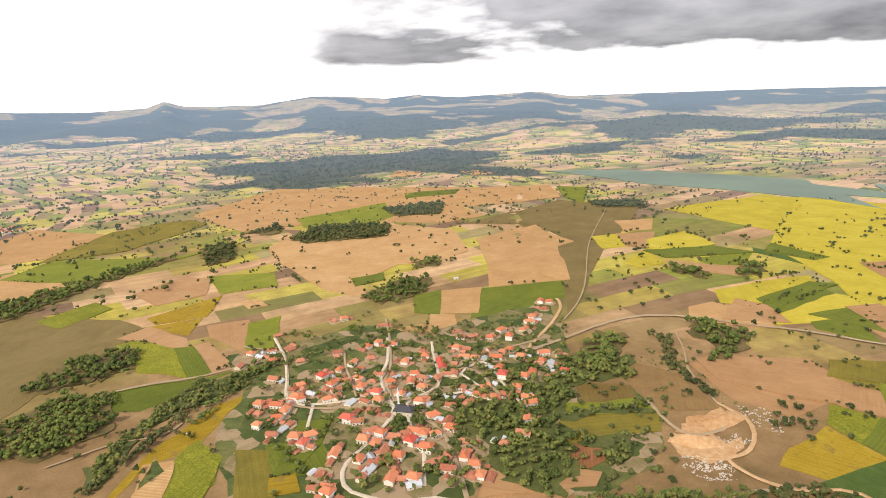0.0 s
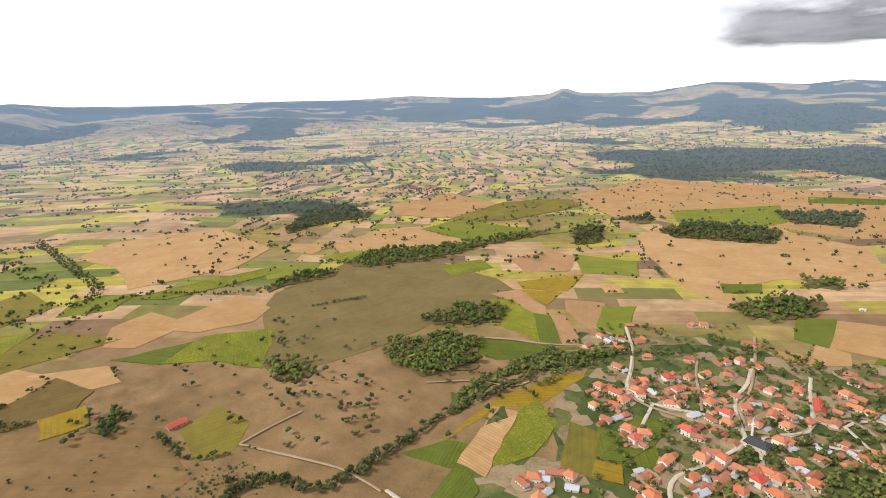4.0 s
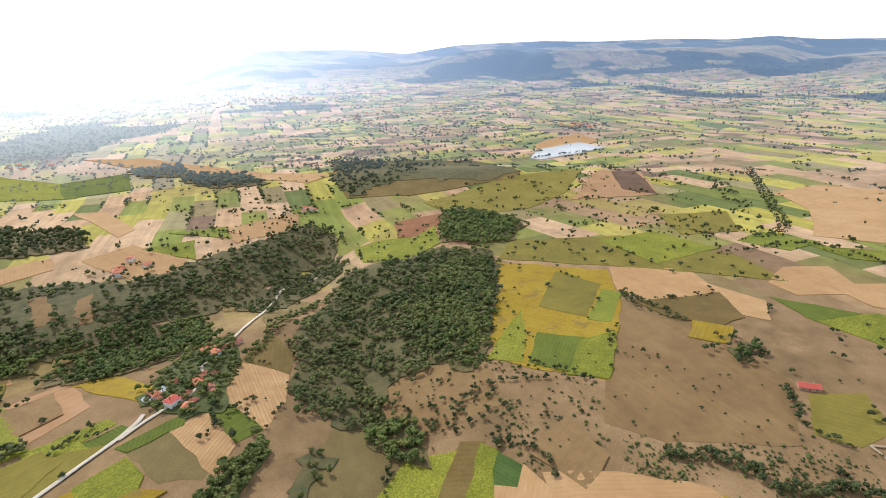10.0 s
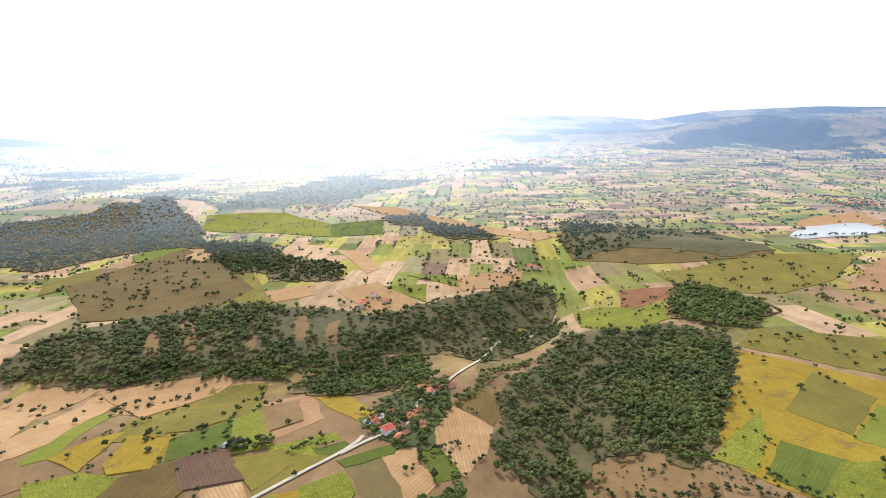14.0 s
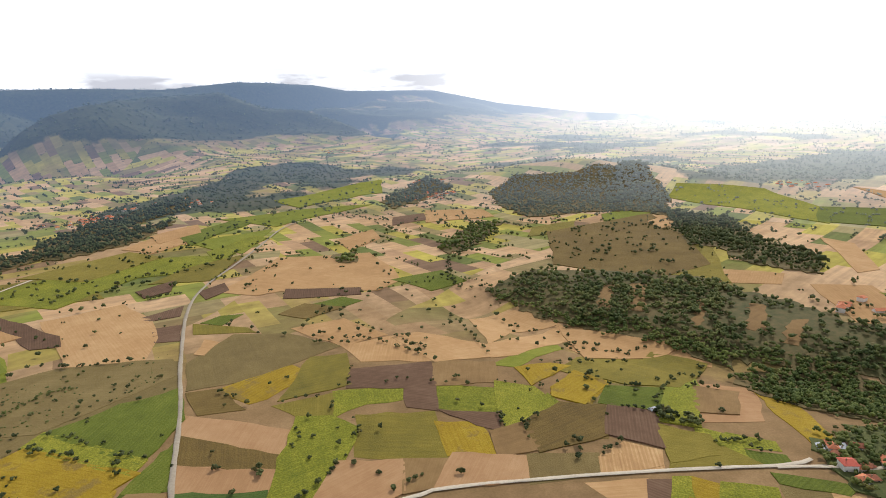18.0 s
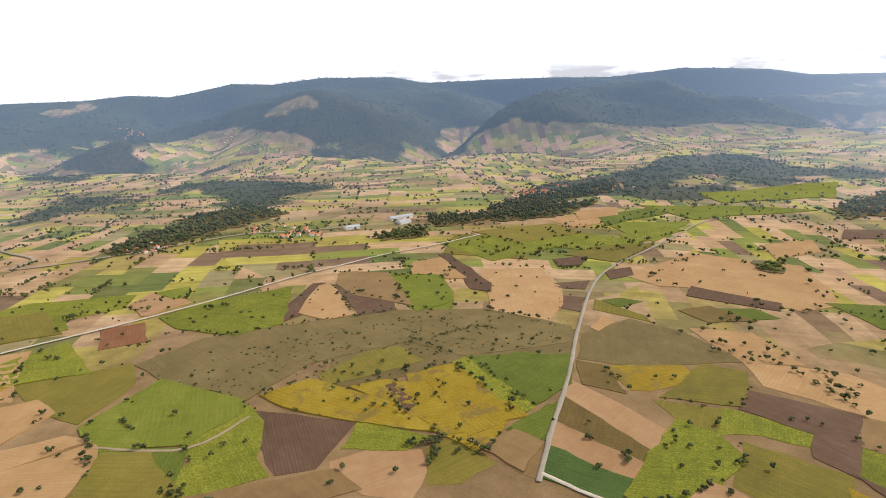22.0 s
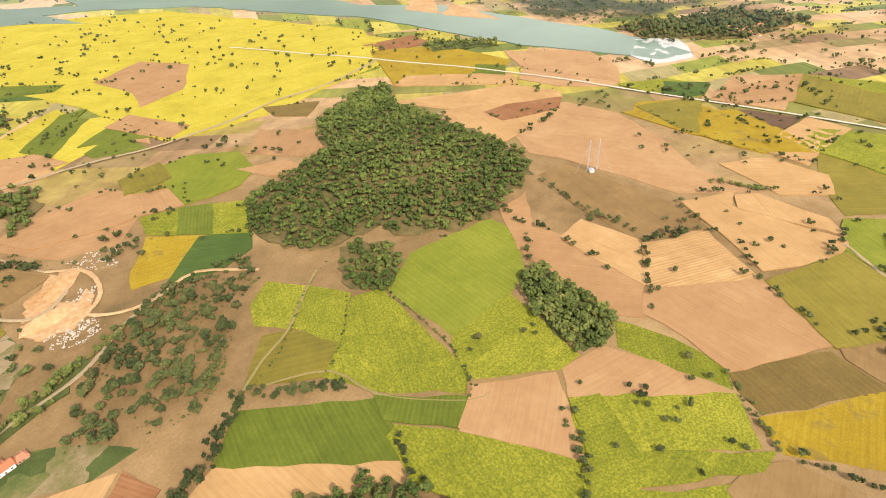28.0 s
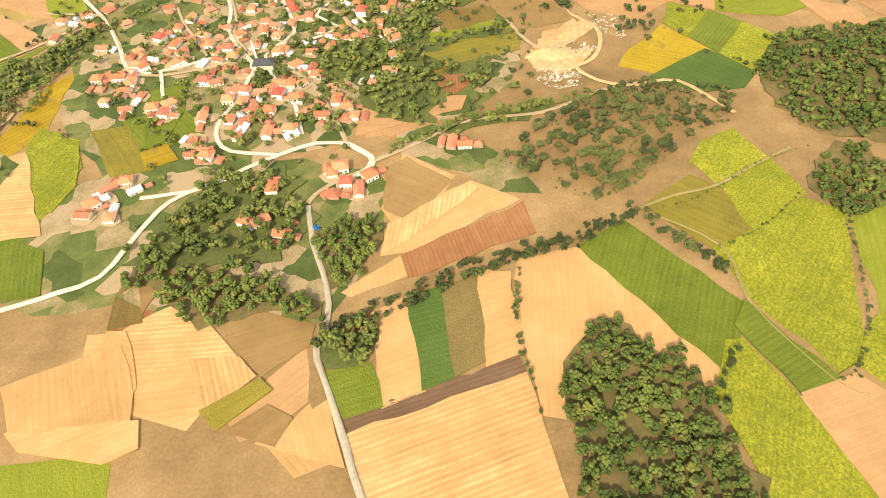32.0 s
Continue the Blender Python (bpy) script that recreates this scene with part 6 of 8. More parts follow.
field("deep", 170, -411, 93, -404, 94, -369, 158, -369)
field("ripe", 82, -509, 47, -504, 20, -479, 31, -437, 49, -387, 75, -375, 95, -382, 90, -428)
field("olive", 24, -503, -55, -496, -57, -413, 25, -436)
field("pink", 39, -432, -19, -424, -16, -382, 2, -371, 64, -369)
field("tan", -18, -425, -60, -417, -48, -382, -13, -379)
field("gold", -51, -479, -94, -468, -102, -413, -55, -422)
field("ripe", -63, -549, -128, -528, -118, -478, -57, -498)
field("brown", -57, -499, -118, -480, -112, -450, -90, -463)
field("ripe", -127, -545, -166, -523, -177, -480, -114, -446, -116, -487, over=2)
field("tan", -65, -607, -139, -594, -131, -540, -62, -545)
field("lime", -133, -584, -238, -658, -240, -635, -161, -572)
field("gold", -157, -573, -204, -579, -224, -568, -164, -525)
field("gold", -182, -518, -219, -546, -251, -520, -204, -476, -177, -499, over=2)
field("tan", -100, -452, -138, -462, -142, -416, -98, -408)
field("pink", -61, -426, -123, -409, -117, -376, -38, -381)
field("umber", -134, -460, -179, -486, -224, -473, -206, -423, -136, -411, over=1)
field("brown", -202, -425, -226, -475, -264, -451, -260, -434, -243, -392, over=1)
field("fallow", -124, -412, -186, -401, -177, -373, -115, -372)
field("swath", -183, -396, -205, -396, -212, -407, -239, -392, -229, -372, -176, -373, over=1)
field("green", -241, -511, -299, -498, -272, -448, -217, -477, over=1)
field("olive", -246, -527, -350, -616, -399, -569, -320, -498, -264, -510, over=1)
field("ripe", -259, -434, -314, -499, -339, -496, -291, -415, over=2)
field("tan", -339, -506, -381, -488, -340, -430, -303, -443, over=2)
field("olive", -257, -431, -291, -403, -282, -372, -236, -373, over=2)
field("straw", 42, -672, -21, -694, -71, -639, -67, -607, 18, -620)
field("straw", -21, -692, -59, -701, -147, -643, -139, -607, -69, -603)
field("straw", 114, -752, 42, -775, -19, -698, 40, -670)
field("straw", -143, -776, -245, -800, -243, -761, -267, -726, -190, -707, -145, -646)
field("straw", -142, -648, -268, -725, -271, -682, -171, -607, -137, -603)
field("straw", -262, -718, -322, -676, -390, -616, -367, -602, -252, -595, over=1)
field("straw", 260, -942, 220, -1015, 183, -1144, -3, -1136, -45, -1004, -53, -934, -10, -888, 149, -920, 186, -904)
field("brown", 143, -930, 16, -912, 16, -875, 141, -882, over=1)
field("green", 108, -840, 47, -871, 13, -846, 45, -821)
field("umber", 139, -814, 105, -853, 39, -821, 95, -785)
field("green", 248, -802, 226, -826, 192, -825, 215, -785)
field("brown", 347, -847, 294, -886, 286, -840, 330, -828)
field("brown", 313, -795, 274, -803, 256, -740, 291, -740)
field("olive", 258, -802, 175, -770, 161, -749, 247, -759)
field("straw", 494, -864, 398, -922, 325, -834, 291, -757, 282, -667, 375, -686, 421, -757)
field("brown", 620, -911, 595, -920, 435, -800, 414, -756, 453, -757, 499, -808, over=1)
field("lime", 631, -743, 540, -797, 469, -732, 423, -653, 473, -629, 564, -677)
field("brown", 624, -624, 609, -650, 567, -651, 497, -619, 540, -571, 587, -582)
field("straw", 634, -678, 641, -764, 560, -684, 507, -628, 610, -654)
field("straw", 631, -836, 600, -893, 488, -806, 511, -788, 582, -763)
field("green", 314, -510, 267, -567, 211, -584, 194, -517, 206, -461, 226, -465)
field("gold", 333, -470, 314, -506, 231, -473, 215, -419, 303, -439)
field("gold", 352, -447, 328, -469, 282, -429, 215, -423, 213, -393, 219, -370, 295, -380, over=1)
field("umber", 402, -372, 355, -426, 308, -390, 316, -359, 389, -357)
field("brown", 359, -418, 348, -427, 295, -392, 317, -385, over=1)
field("green", 213, -412, 196, -470, 185, -478, 174, -416)
field("tan", 217, -371, 211, -412, 173, -414, 157, -366)
field("olive", 687, -1082, 537, -1121, 442, -960, 615, -921)
field("ripe", 526, -1126, 423, -1210, 285, -1198, 274, -1092, 477, -1072)
field("straw", 548, -1312, 496, -1483, 375, -1408, 464, -1250)
field("olive", 358, -1110, 258, -1185, 279, -1013, 395, -1026)
field("lime", 409, -1620, 206, -1683, -24, -1711, 228, -1466)
field("lime", 414, -1334, 234, -1444, 263, -1196)
field("brown", 401, -982, 350, -1033, 340, -963)
field("lime", 292, -1878, -74, -2254, -66, -1933, 194, -1722)
field("green", -36, -938, -132, -970, -166, -908, -100, -878)
field("straw", 71, -1264, -16, -1362, -31, -1256, 38, -1167)
field("brown", -72, -1483, -158, -1512, -166, -1422, -67, -1390)
field("straw", -170, -1554, -325, -1514, -338, -1421, -151, -1387)
field("straw", 227, -689, 226, -739, 204, -725, 212, -682)
field("olive", -391, -1260, -513, -1300, -473, -1187, -354, -1177)
field("umber", -409, -1204, -719, -1311, -678, -1121, -588, -857, -465, -823, -338, -956, over=1)
field("straw", -670, -1231, -733, -1270, -720, -1194, -654, -1147, over=2)

# fields to the south-east
field("fallow", 670, -313, 664, -405, 501, -618, 382, -684, 248, -680, 227, -629, 321, -517, 407, -524, 471, -413, 471, -325, 606, -306, over=1)
field("brown", 454, -314, 342, -352, 325, -281, 348, -257, 404, -280)
field("ripe", 472, -246, 462, -321, 424, -308, 381, -265, 352, -254, 390, -197, 422, -197, 428, -231)
field("green", 529, -196, 450, -244, 419, -213, 378, -162, 448, -123, 472, -159)
field("lime", 580, -207, 603, -307, 474, -324, 456, -311, 456, -244, 521, -195, over=1)
field("pink", 322, -294, 302, -328, 263, -350, 242, -328, 233, -293, 269, -277, 307, -280)
field("ripe", 326, -312, 342, -353, 262, -371, 274, -341)
field("olive", 261, -353, 251, -376, 197, -366, 209, -331, 233, -314)
field("tan", 379, -165, 392, -201, 311, -289, 274, -282, 320, -214, 365, -167)
field("pink", 476, -38, 524, -72, 440, -129, 426, -92)
field("gold", 467, -338, 444, -388, 385, -392, 318, -396, 268, -376, 346, -349, 425, -334, over=1)
field("gold", 393, -396, 367, -426, 320, -436, 236, -395, 254, -378, 319, -393, over=2)
field("brown", 359, -416, 349, -430, 307, -403, 308, -385, over=2)
field("gold", 343, -459, 319, -493, 203, -442, 236, -386, over=2)
field("ripe", 323, -492, 315, -519, 203, -460, 209, -438, over=2)
field("green", 317, -515, 213, -594, 189, -521, 208, -453, over=1)
field("green", 211, -419, 188, -484, 176, -436, 180, -408, over=1)
field("tan", 221, -377, 205, -417, 174, -413, 172, -368, over=1)
field("olive", 442, -399, 433, -468, 408, -505, 354, -484, 389, -423, 419, -387, over=1)
field("brown", 650, -524, 711, -649, 698, -662, 610, -530, 615, -495)
field("brown", 679, -663, 640, -657, 596, -639, 528, -650, 500, -616, 537, -567, over=1)
field("straw", 619, -533, 691, -646, 670, -660, 541, -576, 560, -535)
field("lime", 636, -760, 532, -799, 442, -690, 469, -626, over=1)
field("tan", 717, -726, 631, -763, 488, -645, 528, -644, 604, -637, 672, -668, over=2)
field("ripe", 801, -422, 791, -510, 730, -621, 608, -495, 630, -431, 734, -407)
field("rust", 831, -352, 802, -401, 727, -364, 760, -314)
field("straw", 906, -434, 870, -493, 818, -488, 820, -414)
field("brown", 870, -117, 866, -202, 807, -176, 828, -140)
field("gold", 875, 9, 904, -60, 782, -178, 748, -160, 766, -70, 825, 12)
field("straw", 758, -147, 781, -180, 736, -212, 716, -191)
field("olive", 750, -209, 673, -315, 622, -289, 588, -210, 662, -202)
field("straw", 914, -100, 997, -127, 1067, -226, 1009, -223, 941, -140)
field("ripe", 1074, -235, 1058, -353, 943, -466, 893, -416, 963, -219)
field("deep", 972, -51, 963, -88, 931, -88, 924, -30)
field("ripe", 684, -999, 524, -1204, 422, -1112, 498, -917, over=1)
field("olive", 662, -1119, 521, -1280, 429, -1212, 523, -1070, over=2)
field("green", 456, -1407, 366, -1594, 304, -1549, 396, -1307)
field("ripe", 347, -1238, 270, -1372, 231, -1336, 306, -1145, over=1)
field("brown", 400, -982, 354, -1034, 339, -971, 372, -942, over=1)
field("brown", 291, -951, 255, -992, 237, -946, 266, -906)
field("straw", 528, -1434, 448, -1557, 408, -1437, 478, -1341, over=1)
field("pink", 940, 207, 1148, 232, 1054, 61, 940, 40, 918, 135)
field("ripe", 952, 48, 999, -30, 983, -89, 913, -28)
field("deep", 978, -33, 991, -98, 911, -79, 917, -24, over=1)
field("pink", 907, -94, 1039, -138, 1066, -231, 887, -193, over=1)
field("ripe", 1075, -227, 963, -360, 875, -328, 913, -232, 955, -206, over=1)
field("brown", 868, -113, 862, -208, 802, -173, 823, -117, over=1)
field("gold", 826, 26, 875, -91, 770, -177, 735, -159, 764, -68, over=1)
field("straw", 736, -142, 769, -180, 737, -211, 702, -196, over=1)
field("lime", 923, -485, 896, -537, 849, -499, 865, -468)
field("pink", 897, -425, 925, -482, 829, -480, 826, -409, over=1)
field("sunlit", 1203, 753, 1143, 509, 1172, 452, 1061, 495, 1067, 678)
field("rust", 1075, 570, 1187, 505, 1132, 435, 1053, 494, over=1)
field("lime", 927, 597, 983, 506, 951, 471, 871, 511, 851, 554)
field("green", 983, 306, 979, 244, 924, 229, 924, 285)

# fields to the east, round the wooded hill
field("sunlit", 1068, 1633, 1300, 1270, 1209, 632, 988, 474, 801, 515, 683, 525, 551, 609, 630, 854, 659, 1088, over=1)
field("lime", 339, 182, 394, 182, 471, 126, 461, 99, 399, 73, 348, 84, 302, 110, 316, 136)
field("ripe", 299, 110, 367, 81, 339, 44, 274, 93)
field("ripe", 276, 94, 340, 45, 311, 13, 287, 27, 261, 83)
field("pink", 491, 121, 537, 104, 475, 82, 465, 48, 416, -28, 368, -31, 364, -2, 404, 56, 430, 88)
field("straw", 463, 54, 503, 39, 483, -21, 412, -28, 435, 15, over=1)
field("swath", 479, -22, 519, -80, 451, -120, 403, -28, over=1)
field("pink", 405, -27, 451, -121, 378, -164, 327, -89, 353, -61, 373, -27)
field("straw", 572, -56, 613, -112, 577, -106, 535, -206, 496, -184, 461, -123, 517, -92)
field("straw", 602, -109, 613, -133, 575, -193, 541, -205, 572, -111)
field("tan", 626, 76, 567, -49, 522, -84, 481, -18, 531, 51, 584, 99)
field("pink", 760, 191, 850, 112, 821, 31, 746, -27, 661, -74, 617, -136, 592, -53, 638, 79, 640, 123)
field("straw", 681, -97, 714, -154, 681, -212, 633, -210, 617, -155, over=1)
field("straw", 767, 374, 906, 215, 898, 130, 868, 119, 776, 216, 761, 284)
field("straw", 751, 279, 800, 231, 748, 184, 817, 109, 660, 160, 700, 248)
field("rust", 767, 218, 812, 194, 869, 121, 816, 115, 742, 183, over=1)
field("olive", 446, -123, 515, -198, 474, -221, 394, -202, 375, -163, over=1)
field("lime", 570, -208, 590, -248, 480, -220, 524, -201, over=2)
field("umber", 330, -87, 371, -159, 341, -190, 294, -107, 311, -93)
field("gold", 291, -105, 340, -187, 271, -172, 265, -116)
field("ripe", 358, -6, 351, -51, 332, -87, 310, -91, 329, -13)
field("pink", 296, 23, 327, -2, 317, -55, 309, -88, 288, -52, 269, 15)
field("ripe", 269, 15, 308, -92, 266, -104, 225, 1)
field("ripe", 228, -1, 266, -112, 249, -104, 198, -2)
field("tan", 263, 85, 291, 25, 260, 14, 230, 77, over=1)
field("pink", 236, 72, 264, 15, 226, 1, 219, 77, over=2)
field("gold", 282, 412, 348, 455, 367, 398, 311, 369, 272, 400)
field("deep", 288, 376, 363, 401, 385, 353, 360, 335, 318, 344)
field("ripe", 376, 491, 407, 459, 359, 422, 349, 457)
field("green", 406, 464, 426, 427, 371, 384, 359, 428, over=1)
field("ripe", 422, 430, 439, 391, 382, 355, 371, 389, over=2)
field("pink", 413, 540, 453, 493, 414, 459, 382, 488, over=1)
field("pink", 313, 605, 417, 586, 412, 528, 384, 488, 353, 503, 294, 548, 292, 597, over=1)
field("lime", 477, 560, 523, 544, 543, 485, 504, 430, 462, 424, 412, 461, 442, 511, over=1)
field("pink", 497, 454, 525, 403, 513, 366, 488, 390)
field("pink", 541, 470, 617, 504, 624, 411, 562, 365, 535, 378)
field("olive", 436, 581, 494, 570, 460, 519, 408, 543, over=1)
field("green", 672, 1104, 717, 988, 674, 971, 623, 1040, over=2)
field("green", 464, 784, 590, 856, 627, 837, 467, 741, over=1)
field("green", 501, 719, 566, 734, 559, 643, over=1)
field("pink", 567, 740, 622, 746, 611, 621, 561, 614, over=2)
field("pink", 738, 946, 869, 961, 875, 846, 748, 751, 651, 754, 708, 825, over=2)
field("pink", 436, 788, 468, 757, 462, 693, 380, 714, over=1)
field("umber", 701, 559, 749, 483, 678, 463, 671, 514)
field("gold", 1043, 536, 1118, 409, 1048, 245, 1006, 246, 859, 404)
field("pink", 1107, 275, 1142, 113, 1039, 49, 961, 39, 1000, 211, over=1)
field("straw", 909, 400, 970, 227, 914, 202, 846, 398, over=1)
field("green", 1003, 302, 1013, 247, 954, 232, 952, 287, over=1)
field("olive", 856, 8, 924, -84, 765, -81, 784, -49, over=2)
field("gold", 848, -79, 872, -128, 806, -180, 741, -212, 724, -149, 762, -77, over=2)
field("brown", 870, -124, 862, -211, 801, -178, over=2)
field("straw", 788, -173, 864, -217, 834, -266, 737, -210, over=2)
field("ripe", 822, -224, 825, -306, 693, -274, 760, -194, over=2)
field("deep", 983, -27, 979, -98, 925, -87, 924, -39, over=2)
field("pink", 956, -113, 1076, -245, 933, -212, 889, -119, over=2)
field("olive", 1072, -243, 985, -345, 864, -316, 926, -211, over=2)

# the nearest fields, below
field("straw", 104, 215, 149, 212, 191, 105, 177, 92, 134, 156, 99, 124, 90, 101, 79, 107, 89, 182)
field("green", 147, 213, 188, 225, 228, 140, 206, 113, 188, 105)
field("green", 229, 142, 249, 79, 222, 73, 212, 127)
field("ripe", 233, 186, 321, 207, 340, 186, 272, 87, 254, 74, 233, 146)
field("olive", 208, 234, 257, 253, 269, 236, 270, 191, 233, 185)
field("ripe", 265, 266, 286, 284, 320, 291, 324, 252, 270, 235)
field("ripe", 272, 238, 325, 251, 326, 209, 268, 189)
field("pink", 221, 78, 259, 80, 289, 26, 221, -3, over=2)
field("ripe", 201, 120, 211, 118, 221, 74, 223, -1, 210, -9, 167, -5, 167, 1, 177, 94)
field("ripe", 229, -2, 266, 14, 279, -5, 223, -42, 171, -5, over=1)
field("brown", -31, 138, 80, 147, 80, 133, -28, 123)
field("straw", 0, 201, 27, 207, 20, 139, -7, 136)
field("deep", 25, 208, 50, 208, 42, 143, 18, 140, over=1)
field("fallow", 48, 208, 77, 209, 60, 148, 39, 143, over=2)
field("straw", 75, 213, 96, 206, 83, 147, 58, 144)
field("green", -37, 169, -7, 167, -5, 137, -28, 136, over=1)
field("straw", -77, 136, -35, 150, -32, 109, over=1)
field("swath", -153, 234, -101, 251, -99, 221, -83, 191, -110, 197, -144, 191)
field("straw", -144, 194, -110, 199, -103, 162, -129, 166, -142, 174, over=1)
field("swath", -112, 200, -83, 193, -73, 177, -105, 162, over=2)
field("olive", -107, 164, -71, 175, -65, 165, -98, 149)
field("tan", -94, 148, -69, 157, -55, 145, -67, 131, over=1)
field("straw", -163, 235, -151, 232, -141, 189, -147, 177, -166, 188, over=1)
field("umber", -160, 262, -142, 246, -141, 235, -163, 236, over=1)
field("tan", -147, 274, -121, 269, -142, 243)
field("tan", -93, 224, -69, 225, -35, 202, -41, 188, -71, 176, -89, 205, over=1)
field("straw", -16, 222, 33, 243, 31, 223, -11, 217)
field("rust", 29, 241, 127, 264, 125, 233, 29, 221)
field("straw", 25, 288, 54, 343, 87, 305, 73, 290, 29, 273)
field("straw", 25, 272, 71, 290, 97, 296, 126, 266, 34, 242, 15, 245)
field("green", -148, 498, -116, 498, -118, 457, -131, 418, -152, 409, over=2)
field("swath", -29, 127, 80, 134, 75, 58, 71, 29, -23, 56, turn=4)
field("lime", -213, 163, -166, 156, -152, 146, -154, 127, -190, 133, -208, 138)
field("straw", -220, 212, -153, 221, -143, 186, -144, 167, -210, 181, over=2)
field("straw", -212, 181, -183, 176, -139, 168, -138, 151, -158, 148, -202, 167)
field("swath", -260, 394, -244, 436, -217, 334, -249, 338, over=1)
field("ripe", -244, 455, -224, 460, -203, 431, -199, 382, -213, 357, -223, 362, over=2)
field("pink", 35, 406, 97, 414, 92, 373, 48, 366, 25, 386, over=1)
field("olive", 106, 492, 170, 494, 177, 470, 111, 458, over=1)
field("umber", 112, 445, 143, 443, 144, 415, 102, 424, over=1)
field("green", -247, 330, -238, 338, -213, 318, -210, 279, -240, 285)
field("tan", 36, 330, 56, 338, 84, 301, 44, 267, 26, 286, over=1)
field("swath", 16, 246, 26, 271, 96, 296, 99, 286, 28, 249, over=1)

field("swath", -330, 859, -301, 870, -278, 837, -306, 826)

# quarry and banks
quarry(209, 455, 225, 440, 251, 452, 273, 474, 269, 492, 242, 478, 228, 476)
quarry(197, 436, 218, 437, 238, 434, 262, 440, 256, 424, 240, 410, 214, 408, 200, 418)
quarry_bank(6.5, 241, 441, 226, 437, 213, 440, 203, 448)
quarry_bank(5.0, 277, 483, 266, 475, 250, 467, 236, 464)
rubble(430, 9, 198, 418, 218, 414, 236, 402, 228, 383, 205, 383, 192, 400)
rubble(260, 10, 281, 494, 305, 488, 322, 466, 298, 440, 286, 458)
rubble(160, 11, 236, 440, 262, 448, 268, 434, 250, 420, 236, 428)
cliff(1431, 620, 1575, 663, 1607, 610, 1406, 513)
cliff(1392, 505, 1512, 520, 1457, 435, 1367, 346)
cliff(-212, 2450, -200, 2602, -87, 2597, -105, 2472)
cliff(94, 2510, 177, 2556, 235, 2419, 145, 2387)

# bare gullies on the wooded slope
for gully in (pairs(-535, -686, -551, -671, -528, -640, -500, -603, -483, -616, -510, -650), pairs(-549, -619, -570, -615, -540, -590, -514, -563, -500, -575, -525, -598),
              pairs(-484, -722, -490, -716, -458, -672, -428, -636, -421, -641, -450, -680), pairs(-419, -810, -439, -795, -412, -750, -383, -705, -369, -717, -395, -765),
              pairs(-370, -813, -390, -809, -368, -770, -344, -729, -331, -739, -350, -775)):
    CLEARINGS.append(gully)
    tagged(sheet("gully", ragged(gully, 7, 2.5, 8), CROPS["tan"], 1.6, 1.4), "bare eroded brown gully in the wooded slope", "gully", kind="structure")
tagged(sheet("bank", ragged(pairs(-1365, -592, -1504, -530, -1606, -391, -1576, -222, -1373, -118, -1276, -204, -1272, -351, -1206, -455), 25, 9, 4), FLOORS["dry"], 1.0, 1.4), "steep brown eroded bank above the gorge", "bank", kind="structure")
CLEARINGS.append(pairs(-1400, -540, -1504, -500, -1566, -391, -1540, -242, -1400, -160, -1306, -230, -1300, -351, -1260, -445))

# woods
wood(5.2, 'oak', 0.92, 131, 155, 144, 153, 160, 122, 173, 104, 168, 75, 169, 49, 165, 13, 152, -4, 138, -14, 121, -21, 99, -30, 85, -37, 67, -2, 61, 37, 88, 70, 92, 103, 94, 118, 112, 140)
wood(6.2, 'oak', 0.85, 426, 393, 467, 391, 493, 369, 546, 360, 658, 430, 819, 444, 858, 410, 774, 372, 707, 255, 661, 169, 618, 115, 562, 110, 501, 127, 474, 125, 436, 161, 408, 239, 379, 261, 368, 305, 386, 350)
wood(5.5, 'oak', 0.92, 382, 248, 399, 235, 396, 198, 366, 182, 342, 180, 334, 203, 337, 224)
wood(5.2, 'fresh', 0.9, 390, 79, 409, 60, 366, -3, 343, -8, 314, 12, 346, 48)
wood(5.5, 'oak', 0.92, 185, -94, 197, -106, 196, -124, 180, -130, 167, -127, 158, -110, 158, -96)
wood(5.2, 'oak', 0.92, -28, 278, 0, 285, 21, 274, 19, 258, -11, 228, -23, 226, -26, 258)
wood(5.5, 'oak', 0.92, -159, 263, -138, 286, -101, 268, -55, 240, -29, 218, -33, 204, -60, 221, -102, 221, -121, 241, -140, 265)
wood(5.5, 'fresh', 0.92, -32, 197, 2, 191, 1, 180, -9, 168, -35, 176)
wood(7.5, 'fresh', 0.8, -157, 288, -132, 312, -83, 331, -69, 335, -71, 313, -96, 300, -123, 277)
wood(10.5, 'fresh', 0.75, 32, 480, 68, 495, 105, 472, 112, 435, 88, 375, 53, 389, 38, 416)
wood(6, 'fresh', 0.8, 88, 363, 132, 369, 194, 371, 193, 358, 147, 355, 98, 352)
wood(10.5, 'fresh', 0.72, 3, 519, 38, 527, 63, 553, 117, 556, 127, 522, 105, 494, 101, 444, 92, 409, 53, 406, 32, 431, 23, 465, 3, 482)
wood(6, 'fresh', 0.7, 105, 494, 155, 504, 206, 492, 200, 482, 151, 490, 108, 480)
wood(6.5, 'fresh', 0.8, 116, 445, 152, 455, 165, 460, 155, 416, 140, 408, 141, 434, 118, 435)
wood(7.5, 'fresh', 0.85, 111, 588, 188, 624, 219, 604, 196, 559, 158, 558, 126, 545, 133, 522, 103, 510)
field("umber", 140, 555, 197, 544, 195, 517, 136, 510, over=1)
field("lime", 114, 513, 156, 510, 194, 517, 207, 491, 152, 489, 113, 489, over=2)
field("olive", 106, 480, 160, 488, 205, 489, 196, 456, 152, 452, 103, 441, over=2)
field("rust", 99, 434, 129, 440, 147, 422, 117, 406, 93, 407, over=2)
field("pink", 28, 407, 87, 411, 126, 400, 116, 383, 21, 376, over=2)
field("tan", 212, 603, 259, 563, 267, 489, 207, 491, 198, 548)
